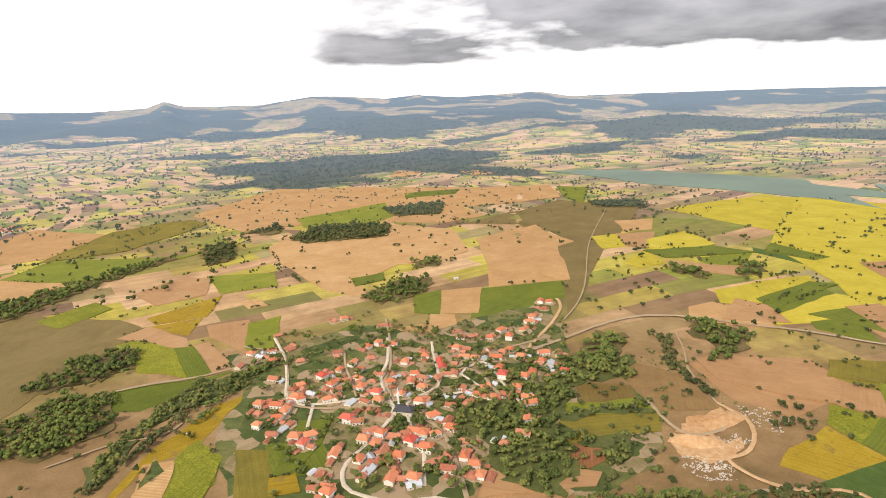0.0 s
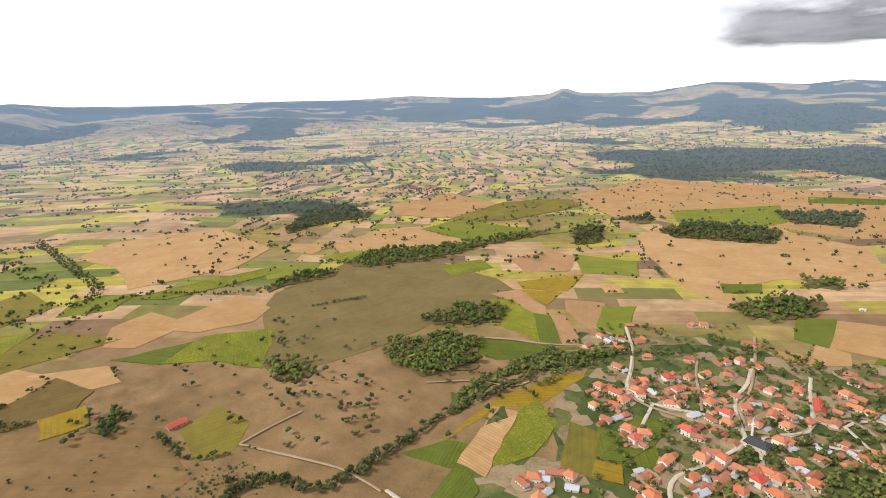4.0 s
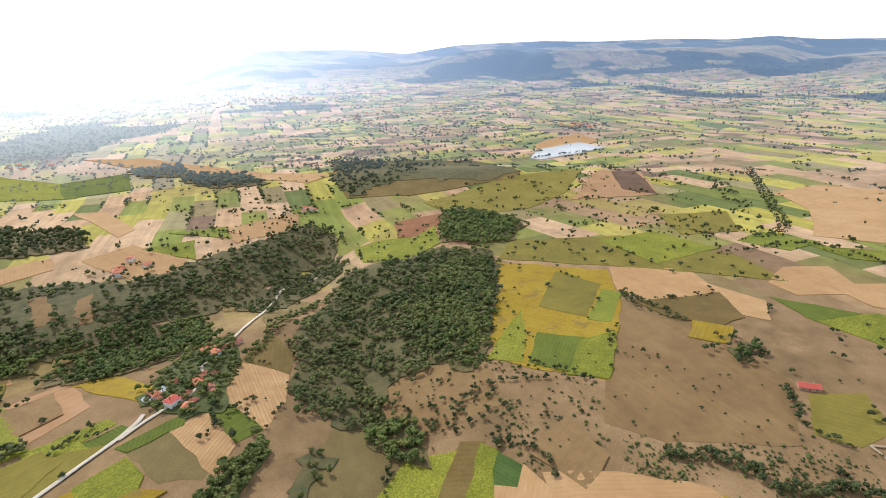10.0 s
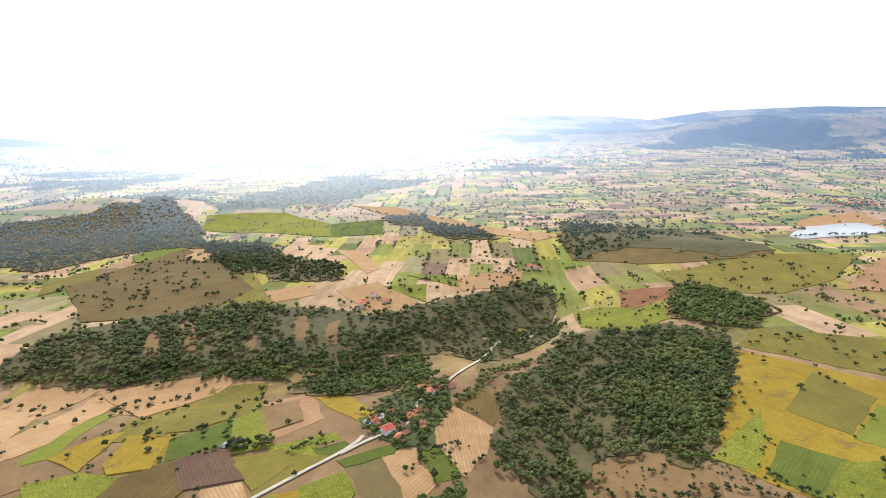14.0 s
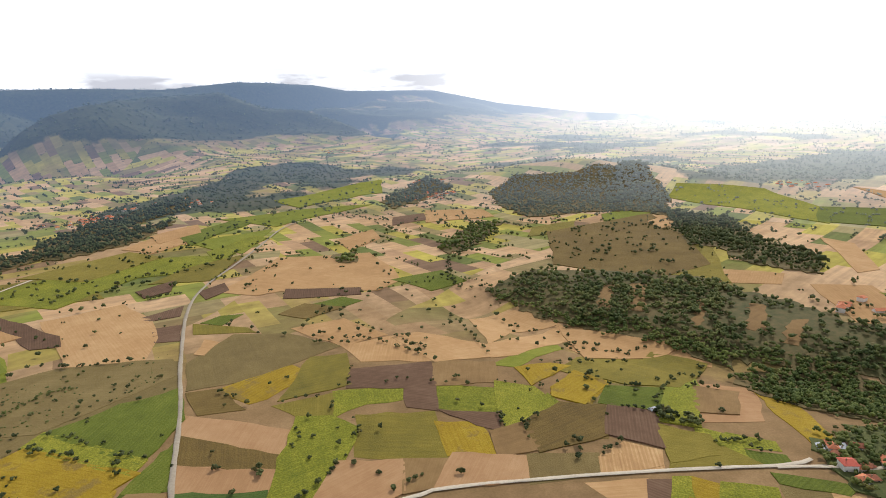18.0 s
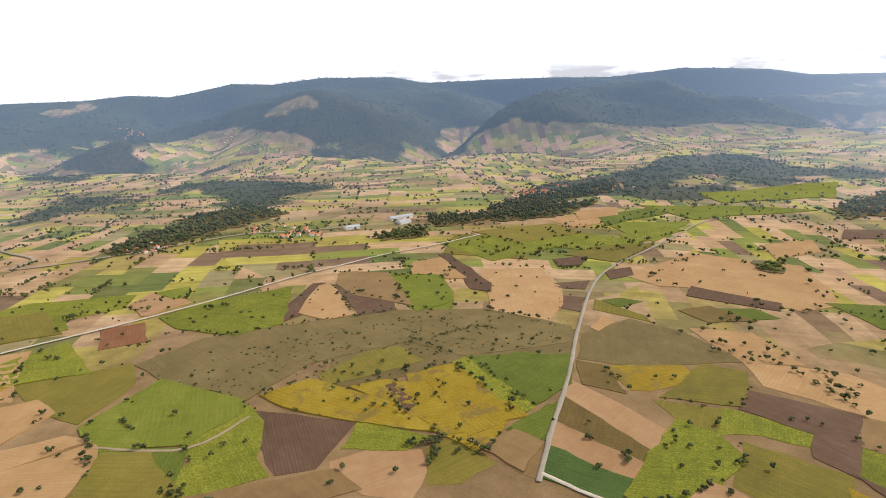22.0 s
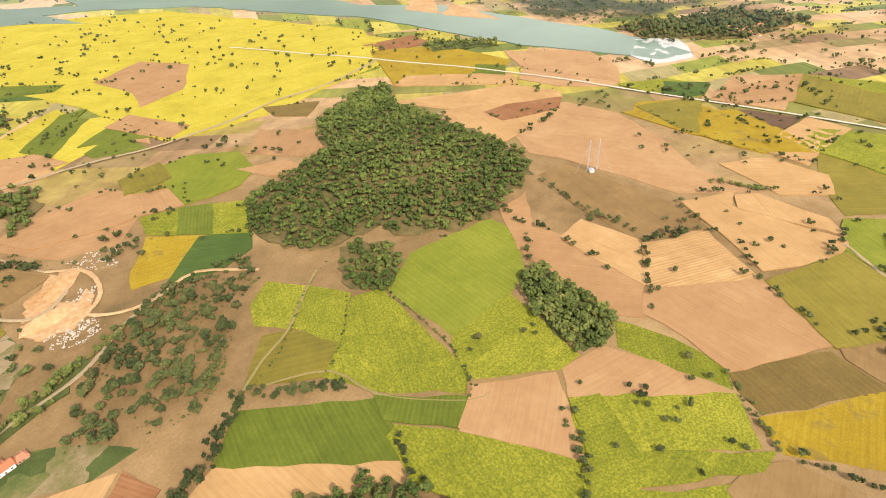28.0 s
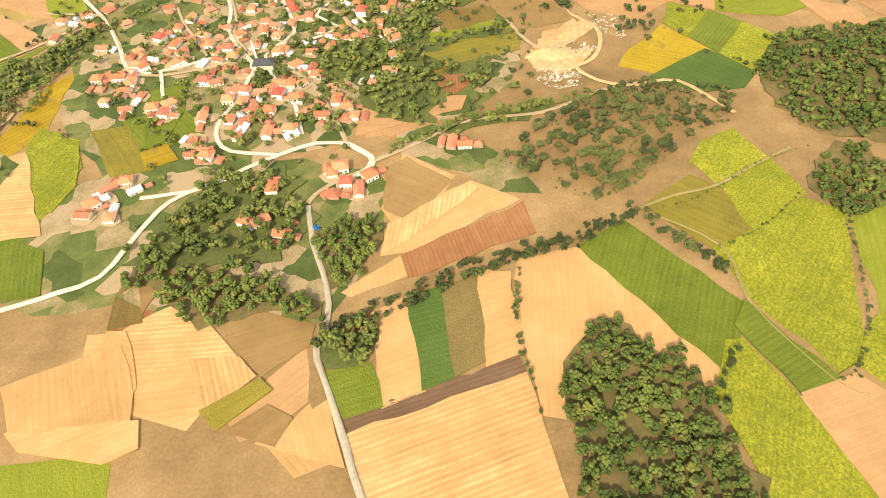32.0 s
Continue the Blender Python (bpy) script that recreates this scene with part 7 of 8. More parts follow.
wood(8, 'oak', 0.95, 141, 607, 172, 640, 209, 681, 236, 676, 222, 640, 202, 606, 170, 569)
wood(9.5, 'oak', 1.0, 337, 709, 366, 698, 391, 667, 368, 631, 327, 592, 299, 594, 331, 634, 317, 656)
hedge(14, 6.5, 'oak', 0.95, 266, 674, 277, 643, 258, 582, 266, 542, 272, 511)
wood(8, 'oak', 0.92, 539, 969, 569, 950, 530, 888, 500, 895)
wood(8, 'oak', 0.92, 408, 950, 451, 904, 433, 874, 397, 911)
wood(9, 'oak', 0.92, 440, 1651, 560, 1605, 567, 1531, 447, 1555)
wood(6, 'fresh', 0.8, -216, 637, -228, 568, -278, 537, -301, 487, -298, 433, -296, 405, -317, 423, -314, 501, -297, 581, -242, 610)
wood(8.5, 'oak', 0.92, -344, 1247, -303, 1405, -125, 1385, -124, 1240, -299, 1202)
wood(9, 'oak', 0.92, -174, 1646, 12, 1736, -3, 1540, -121, 1508)
wood(9, 'oak', 0.92, -541, 1218, -481, 1250, -426, 1119, -466, 1073)
wood(9, 'oak', 0.92, -478, 1347, -418, 1431, -403, 1328)
wood(9, 'oak', 0.92, -61, 1036, -4, 1065, -8, 1005, -53, 1002)
wood(8, 'oak', 0.92, -135, 854, -75, 951, -21, 941, -32, 869, -98, 820)
wood(8, 'oak', 0.92, -481, 585, -468, 657, -404, 680, -378, 625, -424, 589, -463, 572)
wood(6, 'oak', 0.92, -463, 480, -452, 504, -424, 563, -372, 557, -334, 500, -375, 442, -418, 444)
wood(8, 'oak', 0.92, -784, 541, -804, 627, -767, 673, -743, 651, -766, 576, -763, 525)
wood(8, 'oak', 0.92, -800, 728, -809, 842, -723, 909, -640, 1047, -580, 1175, -560, 1132, -628, 981, -662, 828, -752, 715)
wood(9, 'oak', 0.92, -1151, 861, -1298, 1068, -1259, 1183, -1087, 1096, -1131, 963, -1107, 837)
wood(10, 'oak', 0.92, 449, 1636, 587, 1650, 573, 1537, 455, 1559)
wood(7, 'oak', 0.92, -961, -221, -1072, -188, -1024, -83, -887, -82, -857, -154, -894, -198)
wood(8.0, 'dry', 0.8, -747, -319, -791, -212, -794, -101, -660, -82, -556, -78, -502, -98, -522, -149, -471, -182, -472, -211, -531, -256, -613, -283)
wood(5.5, 'oak', 0.92, -571, -108, -627, -82, -509, -70, -481, -83, -484, -106)
wood(8, 'oak', 0.92, -584, 207, -557, 205, -543, 176, -555, 167)
wood(9, 'oak', 0.92, -538, 353, -539, 377, -489, 385, -474, 364, -499, 342)
wood(11, 'dry', 0.8, -1264, -568, -1546, -518, -1539, -388, -1621, -274, -1375, -348, -1132, -461)
wood(11, 'oak', 0.92, -1307, -983, -1334, -846, -1214, -709, -1169, -836, -1217, -959)
wood(8.2, 'dry', 0.9, -376, -896, -537, -781, -598, -663, -619, -589, -708, -547, -803, -519, -971, -490, -927, -409, -847, -395, -723, -429, -596, -449, -540, -504, -429, -585, -343, -690, -286, -729)
wood(5.5, 'oak', 0.92, -297, -749, -353, -705, -441, -598, -551, -513, -539, -494, -421, -577, -333, -677, -281, -720)
wood(6, 'oak', 0.92, -409, -545, -508, -526, -573, -452, -489, -373, -448, -408, -398, -457)
wood(6, 'dry', 0.8, -622, -447, -723, -429, -866, -382, -769, -339, -684, -367, -594, -373)
wood(7.4, 'dry', 0.85, -530, -302, -735, -325, -720, -255, -835, -202, -838, -115, -709, -86, -574, -83, -503, -115, -469, -164, -398, -155, -391, -197, -418, -248, -464, -263)
wood(5.6, 'oak', 0.92, -626, -190, -766, -175, -811, -115, -689, -87, -573, -86, -513, -118, -520, -150)
wood(5, 'fresh', 0.92, -228, -228, -269, -245, -328, -242, -351, -239, -333, -223, -284, -219, -239, -212)
wood(6, 'oak', 0.92, -412, -166, -406, -120, -358, -95, -362, -125, -379, -158)
wood(7, 'oak', 0.92, -1028, -241, -1082, -210, -1033, -118, -980, -65, -886, -141, -864, -200)
wood(11, 'oak', 0.92, -883, -1845, -1186, -2244, -908, -1667, -863, -1458, -768, -1508, -667, -1460)
wood(10, 'oak', 0.92, -758, -1356, -875, -1216, -773, -980, -799, -863, -714, -750, -647, -832, -691, -1098)
wood(11, 'oak', 0.92, -1333, -1213, -1422, -1108, -1289, -968, -1253, -1101)
wood(11, 'oak', 0.92, -1283, -1003, -1324, -821, -1222, -777, -1202, -905)
wood(12, 'dry', 0.92, -1535, -692, -1575, -427, -1414, -412, -1338, -571)
wood(8, 'fresh', 0.8, -365, -375, -449, -392, -510, -370, -469, -335, -370, -289, -346, -310)
wood(8, 'dry', 0.7, -269, -184, -357, -198, -350, -172, -281, -177)
wood(8.0, 'dry', 0.9, -190, -867, -286, -926, -410, -889, -535, -808, -558, -761, -451, -599, -426, -625, -353, -673, -273, -743, -245, -781)
wood(5.5, 'oak', 0.92, -190, -871, -247, -788, -300, -714, -370, -639, -436, -574, -418, -547, -383, -614, -293, -695, -229, -779)
wood(9.5, 'oak', 0.72, -415, -1797, -540, -1938, -704, -1832, -819, -1859, -954, -1777, -922, -1592, -747, -1275, -704, -1336, -589, -1402, -419, -1385, -382, -1515)
wood(10, 'oak', 0.92, -747, -1275, -866, -1222, -676, -940, -622, -982)
wood(10, 'oak', 0.92, -150, -1121, -256, -1321, -343, -1353, -250, -1163, -167, -1079)
wood(8, 'oak', 0.92, 72, -1139, 24, -1149, 23, -1066, 57, -1068)
wood(13, 'oak', 0.9, -55, -1760, -244, -2188, -308, -1908, -83, -1603)
wood(11, 'oak', 0.92, 870, -1236, 743, -1341, 787, -1455, 745, -1655, 618, -2082, 550, -1839, 656, -1445, 700, -1257, 774, -1130)
wood(10, 'oak', 0.92, 843, -988, 784, -1086, 741, -1023, 800, -947)
wood(12, 'oak', 0.92, 1321, -593, 1416, -741, 1417, -893, 1246, -933, 1242, -780, 1238, -613)
wood(10, 'oak', 0.92, 844, -996, 813, -1106, 757, -1075, 793, -974)
wood(11, 'oak', 0.92, 718, -1281, 670, -1517, 522, -1617, 539, -1379, 643, -1253)
wood(11, 'oak', 0.92, 1414, -26, 1431, -124, 1478, -218, 1372, -188, 1285, -70)
wood(7, 'oak', 0.92, 646, 417, 749, 449, 836, 409, 769, 366, 679, 410, 575, 376)
wood(9, 'fresh', 0.92, 1134, 454, 1171, 335, 1141, 294, 1068, 410)
wood(12, 'oak', 0.92, 1495, -886, 1499, -1121, 1273, -1099, 1283, -917)
wood(12, 'oak', 0.92, 1353, 77, 1581, -171, 1507, -321, 1302, -166, 1251, 22)

# hedges
hedge(13, 4.5, 'oak', 0.8, -37, 186, -18, 196, 17, 202, 57, 212, 103, 217, 149, 218, 201, 232)
hedge(6, 5, 'oak', 0.7, 201, 232, 214, 204, 230, 162)
hedge(3, 5.5, 'oak', 0.6, 103, 206, 89, 177, 81, 144, 79, 109)
hedge(4, 7, 'oak', 0.8, 169, -3, 211, -7, 266, 12)
hedge(1.5, 9, 'dry', 0.45, 338, 186, 297, 114, 259, 78)
hedge(5, 5, 'oak', 0.8, 206, 116, 186, 101, 175, 81)
hedge(4, 6, 'oak', 0.8, 256, 17, 221, 1, 205, -6)
hedge(4, 5, 'fresh', 0.6, 327, -87, 294, -104, 264, -116)
hedge(6, 5, 'oak', 0.8, 150, 2, 151, -30, 151, -58, 156, -96)
hedge(6, 5, 'oak', 0.8, 180, -130, 203, -154, 219, -180)
hedge(6, 5, 'oak', 0.8, 265, -121, 260, -138, 253, -163, 252, -184)
hedge(6, 5, 'oak', 0.8, 494, 120, 467, 90, 411, 72)
hedge(5, 5, 'oak', 0.8, 574, 99, 527, 45, 509, 9, 495, -19)
hedge(3, 7, 'oak', 0.8, 482, -23, 372, -35)
hedge(5, 6, 'oak', 0.8, 494, -29, 517, -68, 520, -92)
hedge(7, 5, 'fresh', 0.8, 634, -89, 627, -112, 625, -156)
hedge(6, 9, 'dry', 0.6, 835, -13, 762, -73, 730, -156, 711, -208)
hedge(6, 4, 'oak', 0.8, 217, 198, 234, 163)
hedge(5, 5, 'oak', 0.8, -323, -280, -376, -280, -402, -265)
hedge(3, 5, 'oak', 1.2, -264, -449, -300, -423)
hedge(4, 5, 'oak', 0.8, -215, -308, -204, -279)
hedge(6, 5, 'oak', 0.8, -323, -125, -362, -125, -425, -89, -469, -53, -481, 32)
hedge(7, 5, 'oak', 0.8, -385, -47, -376, -12, -353, 6)
hedge(8, 5, 'oak', 0.8, -689, 80, -654, 111, -620, 141)
hedge(5, 7, 'oak', 0.8, -237, -633, -268, -633, -317, -622, -341, -627)
hedge(5, 6, 'oak', 0.8, -328, -385, -276, -395)
hedge(6, 5, 'oak', 0.8, -507, -29, -486, 33)
hedge(7, 5, 'oak', 0.8, -694, 73, -646, 93, -618, 130)
hedge(10, 7, 'oak', 0.8, -854, 229, -937, 386, -827, 466, -778, 531)
hedge(14, 7, 'oak', 0.8, -778, 531, -803, 645)
hedge(9, 10, 'oak', 0.8, -966, 95, -997, 202, -884, 236)
hedge(22, 8, 'oak', 0.8, -1565, 453, -1286, 415, -1037, 372, -951, 303)
hedge(7, 4.5, 'oak', 0.8, -499, 208, -443, 203, -423, 234)
hedge(14, 6, 'fresh', 0.8, -729, -295, -613, -332, -463, -320, -407, -322)
hedge(18, 6, 'dry', 0.8, -532, -251, -473, -205, -392, -148)
hedge(12, 5, 'oak', 0.9, -387, 86, -387, 134, -362, 165, -371, 224, -319, 246, -310, 285, -309, 387, -281, 468, -261, 575)
hedge(5, 5, 'dry', 0.7, -649, 519, -611, 595)
hedge(3, 9, 'oak', 0.8, 77, -690, 9, -689, -71, -606)
hedge(4, 9, 'oak', 0.8, -117, -795, -133, -663, -137, -610)
hedge(5, 6, 'oak', 0.8, 75, -378, 42, -422, 33, -438)
hedge(3, 5, 'oak', 1.3, -264, -439, -290, -419)
hedge(3, 9, 'oak', 0.8, -6, -387, -34, -401)
hedge(4, 9, 'oak', 0.8, -194, -585, -242, -579, -307, -587)
hedge(5, 9, 'oak', 0.8, 11, -879, -75, -908, -179, -908, -204, -811)
hedge(12, 8, 'oak', 0.8, -271, -1209, -161, -1039, -142, -910, -165, -880)
hedge(4, 14, 'oak', 0.8, 212, -941, 156, -1140, 0, -1180)
hedge(3, 12, 'dry', 0.6, 341, -673, 371, -586, 407, -515)
hedge(3, 12, 'oak', 0.7, 394, -379, 372, -431, 328, -488)
hedge(3, 10, 'oak', 0.7, 458, -340, 444, -405, 391, -425, 349, -472)
hedge(4, 8, 'oak', 0.8, 271, -377, 239, -375, 207, -376)
hedge(9, 5, 'oak', 0.8, 276, -348, 257, -367, 246, -336)
hedge(7, 7, 'fresh', 0.8, 1126, -111, 1146, -177, 1138, -232)
hedge(3, 8, 'oak', 0.8, 450, -118, 419, -140, 392, -158)
hedge(8, 6, 'fresh', 0.7, 630, -86, 622, -147)
hedge(9, 5, 'fresh', 0.5, 382, -562, 360, -617, 335, -616)
hedge(6, 5, 'dry', 0.7, -648, 520, -630, 560, -606, 599)
hedge(14, 6, 'fresh', 0.8, -254, 498, -245, 540, -227, 604, -165, 649)
hedge(6, 7, 'oak', 0.8, -358, 477, -306, 493, -244, 476)

# greenery below the village
wood(8.5, 'fresh', 0.8, -87, 365, -66, 340, -38, 356, -30, 306, -32, 283, -49, 262, -94, 270, -126, 280, -136, 315, -107, 340)
hedge(10, 4.5, 'fresh', 0.8, 43, 348, 71, 357, 105, 367, 148, 369, 191, 365, 233, 367)
hedge(6, 5, 'oak', 0.75, 202, 222, 212, 195, 223, 177, 232, 161)

hedge(1.5, 3, 'dry', 0.32, 341, 186, 315, 142, 291, 108, 261, 82, 245, 79)
hedge(1.5, 3.5, 'dry', 0.3, 361, 252, 314, 249, 272, 234, 232, 227, 204, 228)
hedge(1.5, 4, 'dry', 0.3, 320, 210, 271, 189, 237, 184)

# scattered trees
grove(240, 1.0, 'oak', 124, 311, 183, 350, 283, 377, 349, 334, 321, 300, 285, 294, 214, 254, 178, 247, 145, 275)
grove(34, 0.75, 'dry', 196, 520, 262, 556, 250, 500, 200, 470, 192, 440, 190, 380, 240, 372, 200, 365, 165, 400, 170, 470)
grove(16, 1.0, 'oak', 332, 496, 352, 474, 325, 437, 303, 434, 291, 453)
grove(60, 0.4, 'oak', -557, 56, -499, 208, -418, 189, -364, 203, -367, 39, -394, -53, -442, -47)
grove(60, 0.6, 'oak', -486, -176, -502, -98, -477, -50, -398, -34, -394, -120)
grove(34, 0.9, 'oak', -659, 302, -611, 421, -511, 432, -364, 326, -364, 254, -490, 243)
grove(20, 0.45, 'oak', -434, 200, -420, 252, -364, 254, -364, 168)
grove(42, 0.9, 'oak', -889, -101, -931, 92, -852, 246, -752, 284, -780, 78, -801, -93)
grove(90, 0.9, 'oak', -1112, -288, -1314, -143, -1464, 37, -1187, 239, -951, 273, -948, 93, -920, -105)
grove(60, 1.0, 'oak', -1605, 90, -1567, 438, -993, 336, -997, 202)
grove(35, 1.0, 'oak', -1478, 593, -1306, 897, -889, 700, -957, 444)
grove(90, 1.1, 'oak', -1675, -959, -1755, -693, -1820, -343, -1706, -113, -1441, -455, -1418, -746)
grove(40, 1.1, 'oak', -1838, -1530, -1884, -1073, -1418, -746, -1388, -1173)
grove(34, 1.0, 'oak', -939, -714, -1050, -565, -901, -367, -926, -505)
grove(12, 0.7, 'oak', -835, -150, -829, -60, -542, -42, -569, -76)
grove(16, 1.0, 'oak', -484, 572, -421, 691, -368, 622, -412, 538)
grove(24, 0.9, 'oak', -547, 362, -444, 440, -381, 374, -442, 300)
grove(12, 0.9, 'oak', -419, 348, -393, 400, -327, 324, -348, 292)
grove(14, 1.0, 'oak', -606, 160, -549, 217, -516, 190, -550, 143)
grove(70, 0.42, 'oak', -468, -176, -579, -72, -484, 41, -381, 3, -362, -78, -403, -140)
grove(90, 1.0, 'oak', -970, -1737, -1282, -1348, -1288, -782, -1113, -678, -991, -1057, -709, -1035, -710, -1319)
grove(40, 1.0, 'oak', -667, -1460, -772, -1314, -598, -816, -480, -864, -403, -948)
grove(120, 1.1, 'oak', -1856, -1668, -2190, -985, -1678, -179, -1365, -488, -1460, -1182)
grove(26, 1.0, 'oak', -749, -675, -1031, -532, -846, -521, -682, -620)
grove(26, 0.9, 'oak', -927, -409, -992, -232, -812, -187, -775, -312)
grove(80, 0.9, 'oak', 255, -803, -150, -964, -268, -729, -383, -614, -335, -594, -144, -645, 39, -670)
grove(42, 0.8, 'oak', 211, -599, -394, -569, -285, -396, 136, -383)
grove(26, 1.0, 'oak', 302, -1143, -36, -1175, -47, -907, 226, -910)
grove(36, 0.7, 'oak', 605, -609, 248, -672, 214, -568, 350, -449, 435, -415)
grove(26, 0.7, 'oak', 450, -432, 262, -525, 200, -456, 207, -373, 387, -360)
grove(60, 1.0, 'oak', -412, -1314, -759, -1275, -591, -860, -344, -957)
grove(50, 1.1, 'oak', -16, -1488, -406, -1612, -241, -1118, -142, -910, -35, -1129)
grove(30, 1.0, 'oak', 735, -1128, 358, -1373, 291, -1098, 463, -993, 602, -926)
grove(40, 1.1, 'oak', 398, -1534, -126, -2429, -244, -2188, -52, -1655, 213, -1367)
grove(50, 0.55, 'oak', 664, -298, 457, -614, 259, -698, 239, -620, 405, -440, 472, -326)
grove(50, 0.9, 'oak', 1020, -3, 950, -463, 745, -601, 676, -312, 762, -101, 852, 7)
grove(24, 0.9, 'oak', 684, -655, 519, -859, 344, -863, 286, -696, 471, -633)
grove(20, 0.8, 'oak', 831, 8, 692, -175, 545, -206, 447, -126, 532, -14)
grove(36, 1.0, 'oak', 649, -1024, 347, -1519, 233, -1282, 449, -928)
grove(16, 0.8, 'oak', 528, -258, 226, -388, 229, -314, 373, -173)
grove(80, 1.0, 'oak', 1042, 1590, 1276, 1252, 1204, 635, 987, 479, 707, 545, 574, 626, 688, 1118)
grove(16, 1.0, 'oak', 945, 506, 945, 72, 773, -37, 908, 215)
grove(30, 1.0, 'oak', 954, 37, 1047, -355, 699, -272, 737, -119)
grove(12, 0.9, 'oak', 504, 121, 541, -194, 386, -162, 371, -29)
grove(16, 1.0, 'oak', 591, 642, 645, 409, 532, 360, 500, 454, 495, 555)
grove(90, 1.0, 'oak', -857, 1903, 421, 1979, 77, 1373, 21, 1024, -121, 856, -264, 891, -458, 1053)
grove(110, 1.0, 'oak', -1338, 971, -1124, 1533, -670, 1563, -313, 985, -398, 810, -591, 778, -837, 675)
grove(32, 1.0, 'oak', -706, 481, -459, 467, -318, 467, -331, 332, -469, 296)
grove(40, 1.0, 'oak', 370, 1975, 842, 1900, 572, 1257, 389, 1448)
grove(16, 1.0, 'oak', 222, 944, 401, 1094, 312, 769, 210, 752)
grove(60, 1.1, 'oak', -1634, 1890, -836, 2351, -715, 1669, -1185, 1243)
grove(44, 1.0, 'oak', 274, 1209, 996, 1216, 519, 603, 326, 729, 246, 778)
grove(26, 0.85, 'oak', 245, 678, 519, 603, 351, 431, 241, 475)
grove(40, 0.85, 'oak', 135, 579, 227, 520, 180, 380, 89, 373)
grove(420, 0.95, 'fresh', -273, 722, 171, 744, 138, 540, 114, 385, -107, 383, -208, 508)
grove(170, 0.9, 'fresh', 41, 614, 114, 609, 123, 529, 52, 434, -17, 392, -79, 441, -19, 537)
grove(220, 0.9, 'fresh', -126, 789, 134, 619, 88, 375, 13, 351, -65, 326, -155, 316)

# stray trees and bushes, and the waters
grove(9, 0.6, 'oak', 261, 18, 300, -92, 239, -98, 187, -3)
grove(6, 0.6, 'oak', 183, -4, 196, -94, 159, -90, 156, -13)
hedge(5, 4.5, 'oak', 0.8, 151, -11, 150, -30, 151, -55, 149, -67, 153, -90)
hedge(3, 4, 'dry', 0.5, 317, -92, 288, -102, 262, -115)
grove(5, 0.6, 'oak', 311, 105, 336, 47, 301, 29, 272, 80)
grove(9, 0.65, 'oak', 289, 20, 350, -75, 296, -92, 236, -8)
water('lake', 'still blue-green reservoir below the hills', 461, 2434, 608, 2207, 737, 1948, 934, 1754, 1074, 1560, 1126, 1383, 1175, 1606, 1265, 1517, 1368, 1246, 1342, 909, 1324, 667, 1211, 391, 1155, 250, 1139, 132, 1127, 34, 1112, -18, 1174, -74, 1234, -15, 1302, 81, 1359, 215, 1411, 322, 1507, 549, 1468, 770, 1540, 917, 1519, 1439, 1398, 1781, 1309, 1618, 1220, 1807, 1256, 1923, 1034, 2160, 772, 2371)
water('pond', 'bright shallow pond on the plain', -1671, -111, -1841, -83, -1995, 35, -1887, 121, -1751, 35, -1646, -80)
water('shallows', 'pale silted shallows of the reservoir', 1312, -20, 1219, -64, 1144, -76, 1106, -37, 1082, -7, 1122, 34, 1364, 29)

# houses of the village
houses(-159, 759, -146, 763, -231, 717, -220, 665, -211, 672, -248, 660, -233, 649, -250, 622, -212, 632, -178, 631, -100, 660, -87, 669, -134, 647, -91, 628, -113, 615, -125, 600, -102, 598, -142, 583, -136, 594, -198, 585, -170, 561, -163, 568, -113, 577, -99, 577, -82, 570, -128, 567, -147, 549, -121, 553, -99, 553, -84, 547, -162, 541, -154, 531, -118, 537)
houses(-198, 530, -192, 534, -179, 527, -168, 531, -132, 529, -105, 530, -86, 526, -74, 525, -194, 513, -167, 514, -187, 488, -168, 472, -156, 491, -171, 503, -145, 466, -130, 467, -134, 453, -93, 507, -89, 488, -79, 508, -79, 456, -75, 471, -102, 436, -110, 408, -79, 426, -69, 411, -101, 388, -160, 373, -60, 435, -67, 448, -98, 382)
houses(-85, 733, -70, 661, -62, 616, -49, 614, -57, 578, -74, 580, -66, 563, -29, 650, -25, 628, -36, 579, -27, 572, -10, 571, -40, 563, -27, 550, -52, 537, -77, 539, 12, 701, 20, 682, 33, 684, 14, 649, 25, 647, 22, 624, 10, 607, 39, 615, 49, 602, 10, 581, 58, 676, 67, 689, 75, 698, 83, 675, 56, 643, 68, 635, 60, 619, 79, 640, 90, 620)
houses(119, 627, 97, 613, 112, 606, 122, 600, 136, 623, 104, 697, 111, 708, 117, 723, 123, 737, 130, 749, 147, 772, 146, 800, 158, 795, 58, 592, 59, 574, 65, 574, 15, 548, 69, 547, 75, 545, 66, 534, 42, 549, 30, 542, 32, 530, 3, 529, 38, 527, 46, 524, 55, 525, -23, 522, -29, 518, 3, 511, 20, 514, 83, 523, 97, 578, 86, 569, 133, 576, 122, 574)
houses(-60, 498, -18, 491, -10, 487, -1, 480, 2, 470, 14, 449, 13, 426, -65, 463, -50, 459, -40, 464, -32, 466, -24, 462, -13, 461, -35, 449, -10, 422, -59, 435, -50, 421, -45, 429, -69, 412, -49, 399, -41, 399, -30, 399, -28, 391, 0, 409, 21, 414, 18, 400, 25, 400, 76, 480, 69, 458, 50, 444, 76, 512)
houses(-183, 354, -177, 358, -188, 344, -169, 335, -164, 374, -51, 332, -73, 302, -62, 300, -41, 292, -48, 283, -4, 334, 3, 339, 6, 324, -15, 315, 12, 309, -6, 312, 22, 325, 95, 342, 104, 336, -109, 410, -100, 388, -153, 361)
big_house(-100, 493)
big_house(-21, 439)
long_barn(-8, 621, -4, 594)
mosque(-44, 503)
pool_tarp(-24, 283)

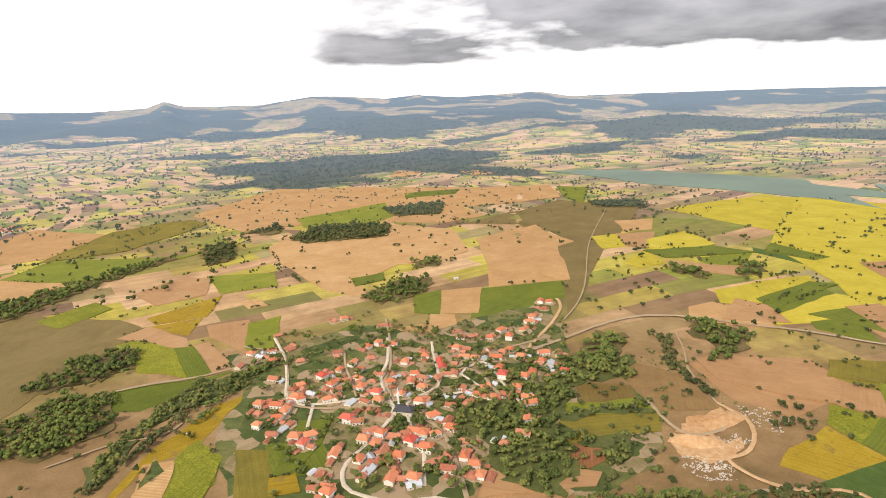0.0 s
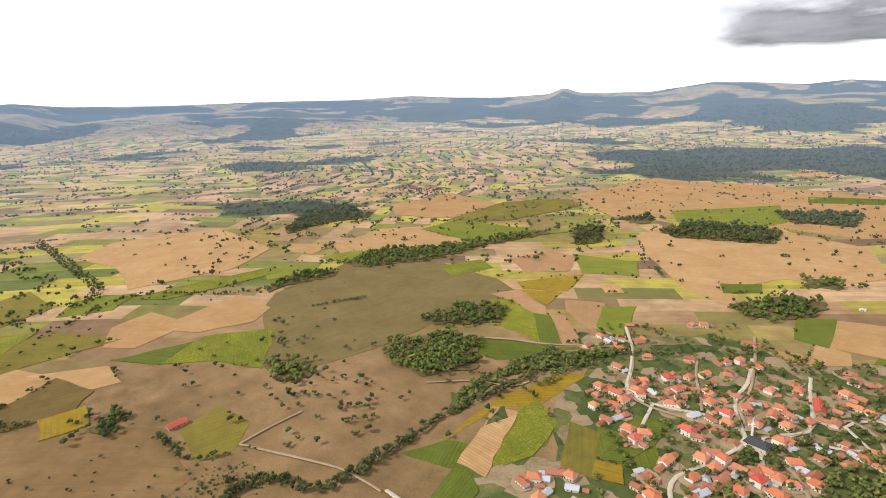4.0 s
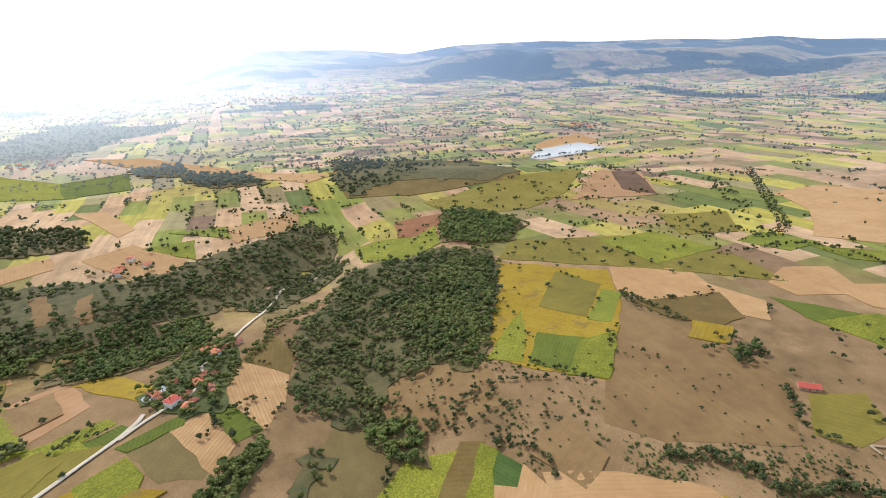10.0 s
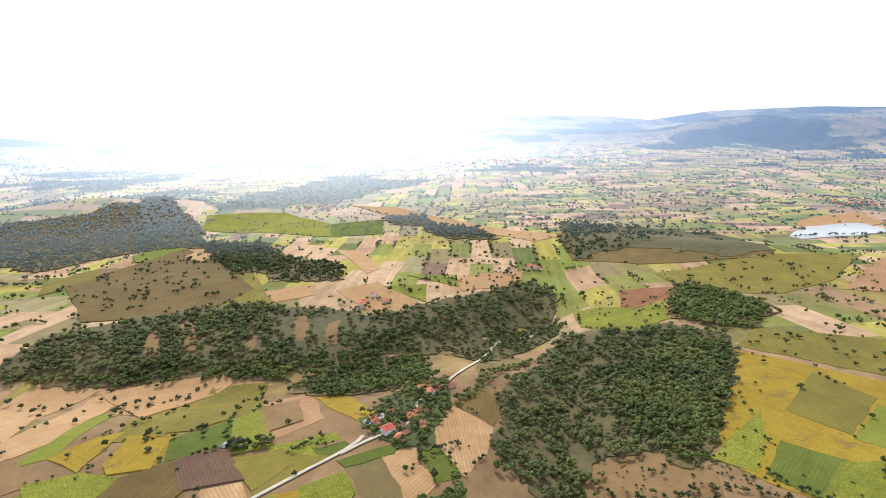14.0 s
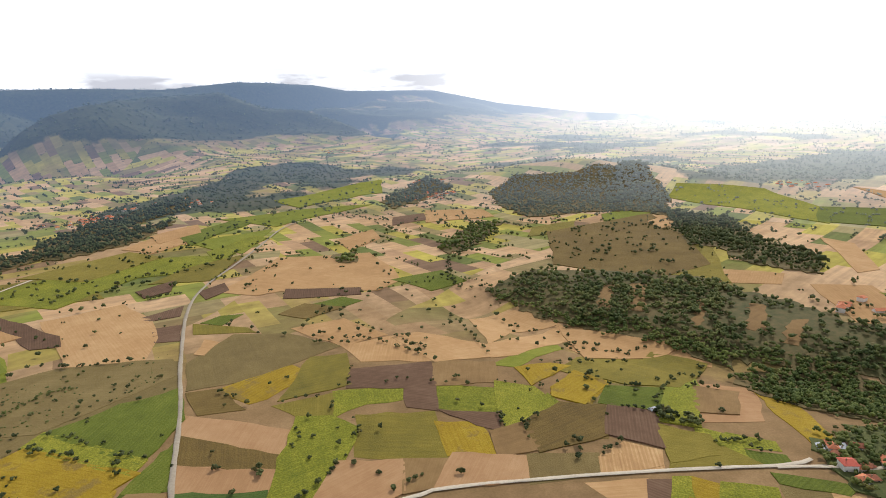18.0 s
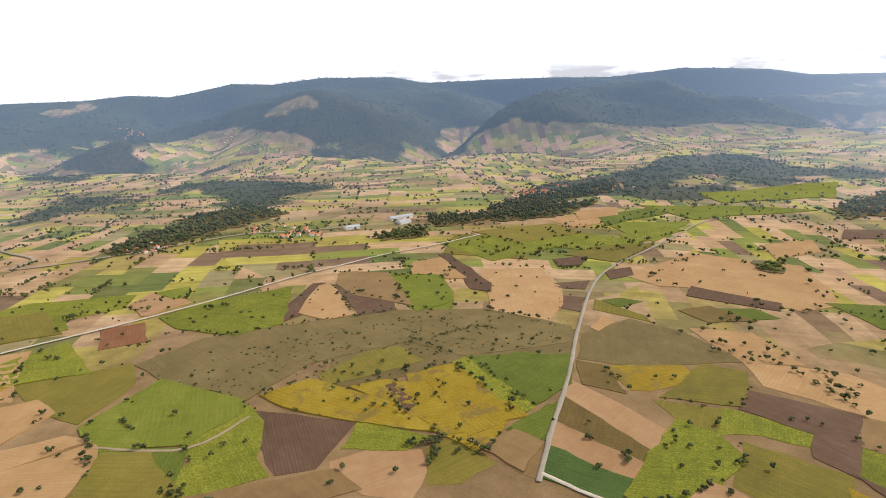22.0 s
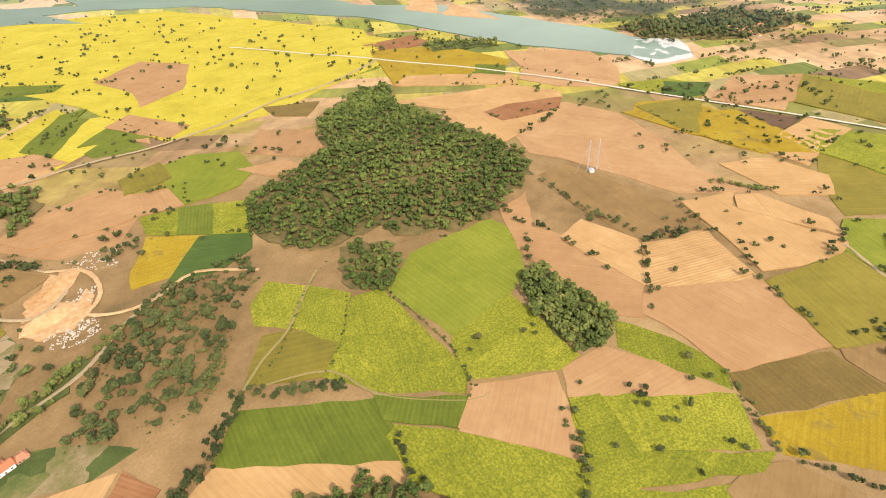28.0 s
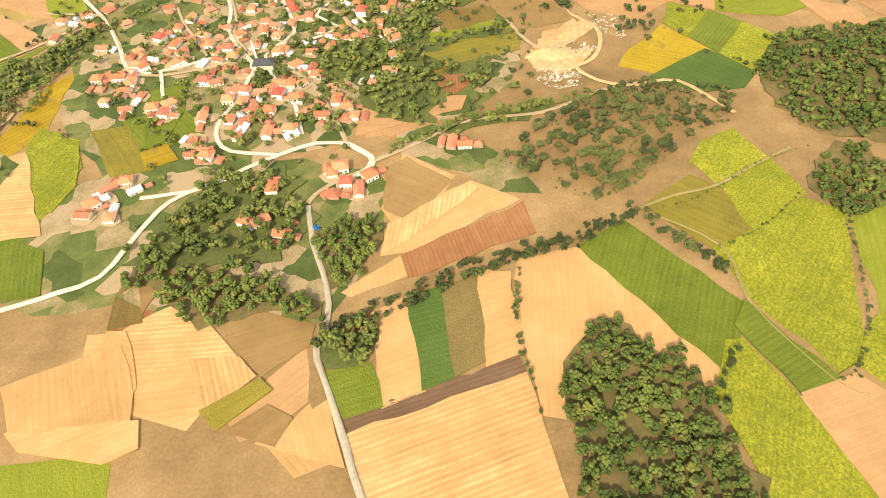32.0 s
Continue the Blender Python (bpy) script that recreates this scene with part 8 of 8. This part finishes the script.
# hamlet and farms
houses(-381, -359, -395, -360, -374, -333, -373, -321, -466, -372, -458, -355, -473, -357, -482, -351, -400, -335, -363, -319, -374, -361, -364, -335, -423, -332, -399, -321, -411, -340)
long_barn(-503, 218, -502, 234)
hut(-264, -454)
hut(22, 928)
mast(616, 48)
mast(623, 38)
hut(615, 43)
sheds(930, -1142, 906, -1207)
sheds(879, -1114, 870, -1148)
sheds(969, -1011, 950, -1043)
hamlet(34, 95, -209, -1784)
hamlet(9, 60, -241, -2067)
hamlet(22, 110, -1255, 1497)
hamlet(16, 150, -2437, 9)
hamlet(12, 60, 1372, -188)
hamlet(10, 60, 1041, -921)
hamlet(12, 70, 1263, -657)
hamlet(16, 90, 750, -1691)
hamlet(18, 90, -1288, 1553)
hamlet(14, 90, -1379, -1576)
hamlet(16, 120, -2434, 32)
hamlet(6, 40, -664, -629)
hamlet(9, 60, 1365, -164)
hamlet(5, 25, -1050, -527)
hamlet(10, 120, -2363, 37)
hamlet(10, 60, 764, -1744)

hamlet(45, 260, 3813, -2613)
hamlet(30, 200, 4974, -2689)
hamlet(24, 170, 3273, -2637)
hamlet(14, 110, 3607, 459)
hamlet(20, 150, 649, -1926)
hamlet(22, 130, 790, -1690)
hamlet(60, 480, -3690, -2110)
hamlet(34, 220, -2757, -963)
hamlet(18, 150, 133, -3565)
hamlet(16, 120, 1084, -939)
hamlet(30, 260, -4600, 1700)

# scrub on the grazed slopes
scrub(1300, 61, -557, 56, -499, 208, -364, 240, -300, 60, -300, -40, -394, -160, -480, -150, -560, -60)
scrub(420, 62, 124, 311, 183, 350, 283, 377, 349, 334, 321, 300, 285, 294, 214, 254, 178, 247, 145, 275)
scrub(420, 63, 60, 380, 165, 400, 200, 470, 300, 500, 330, 560, 250, 640, 200, 560, 130, 420, 60, 400)
scrub(500, 64, 664, -298, 457, -614, 259, -698, 239, -620, 405, -440, 472, -326)

# far countryside
field_edges(430, 900, 0.20, 51)
field_edges(900, 2100, 0.34, 52)
countryside(520, 980, 70000, 0.0, 0.0, 0.75, 0.0, 40, 0.004)
countryside(980, 1700, 130000, 3.0, 0.40, 0.95, 0.06, 41, 0.009)
countryside(1700, 2600, 210000, 3.4, 0.38, 1.0, 0.09, 42, 0.008)
countryside(2600, 4200, 200000, 5.0, 0.32, 1.2, 0.14, 43)
countryside(4200, 7500, 150000, 8.0, 0.26, 1.7, 0.16, 44)
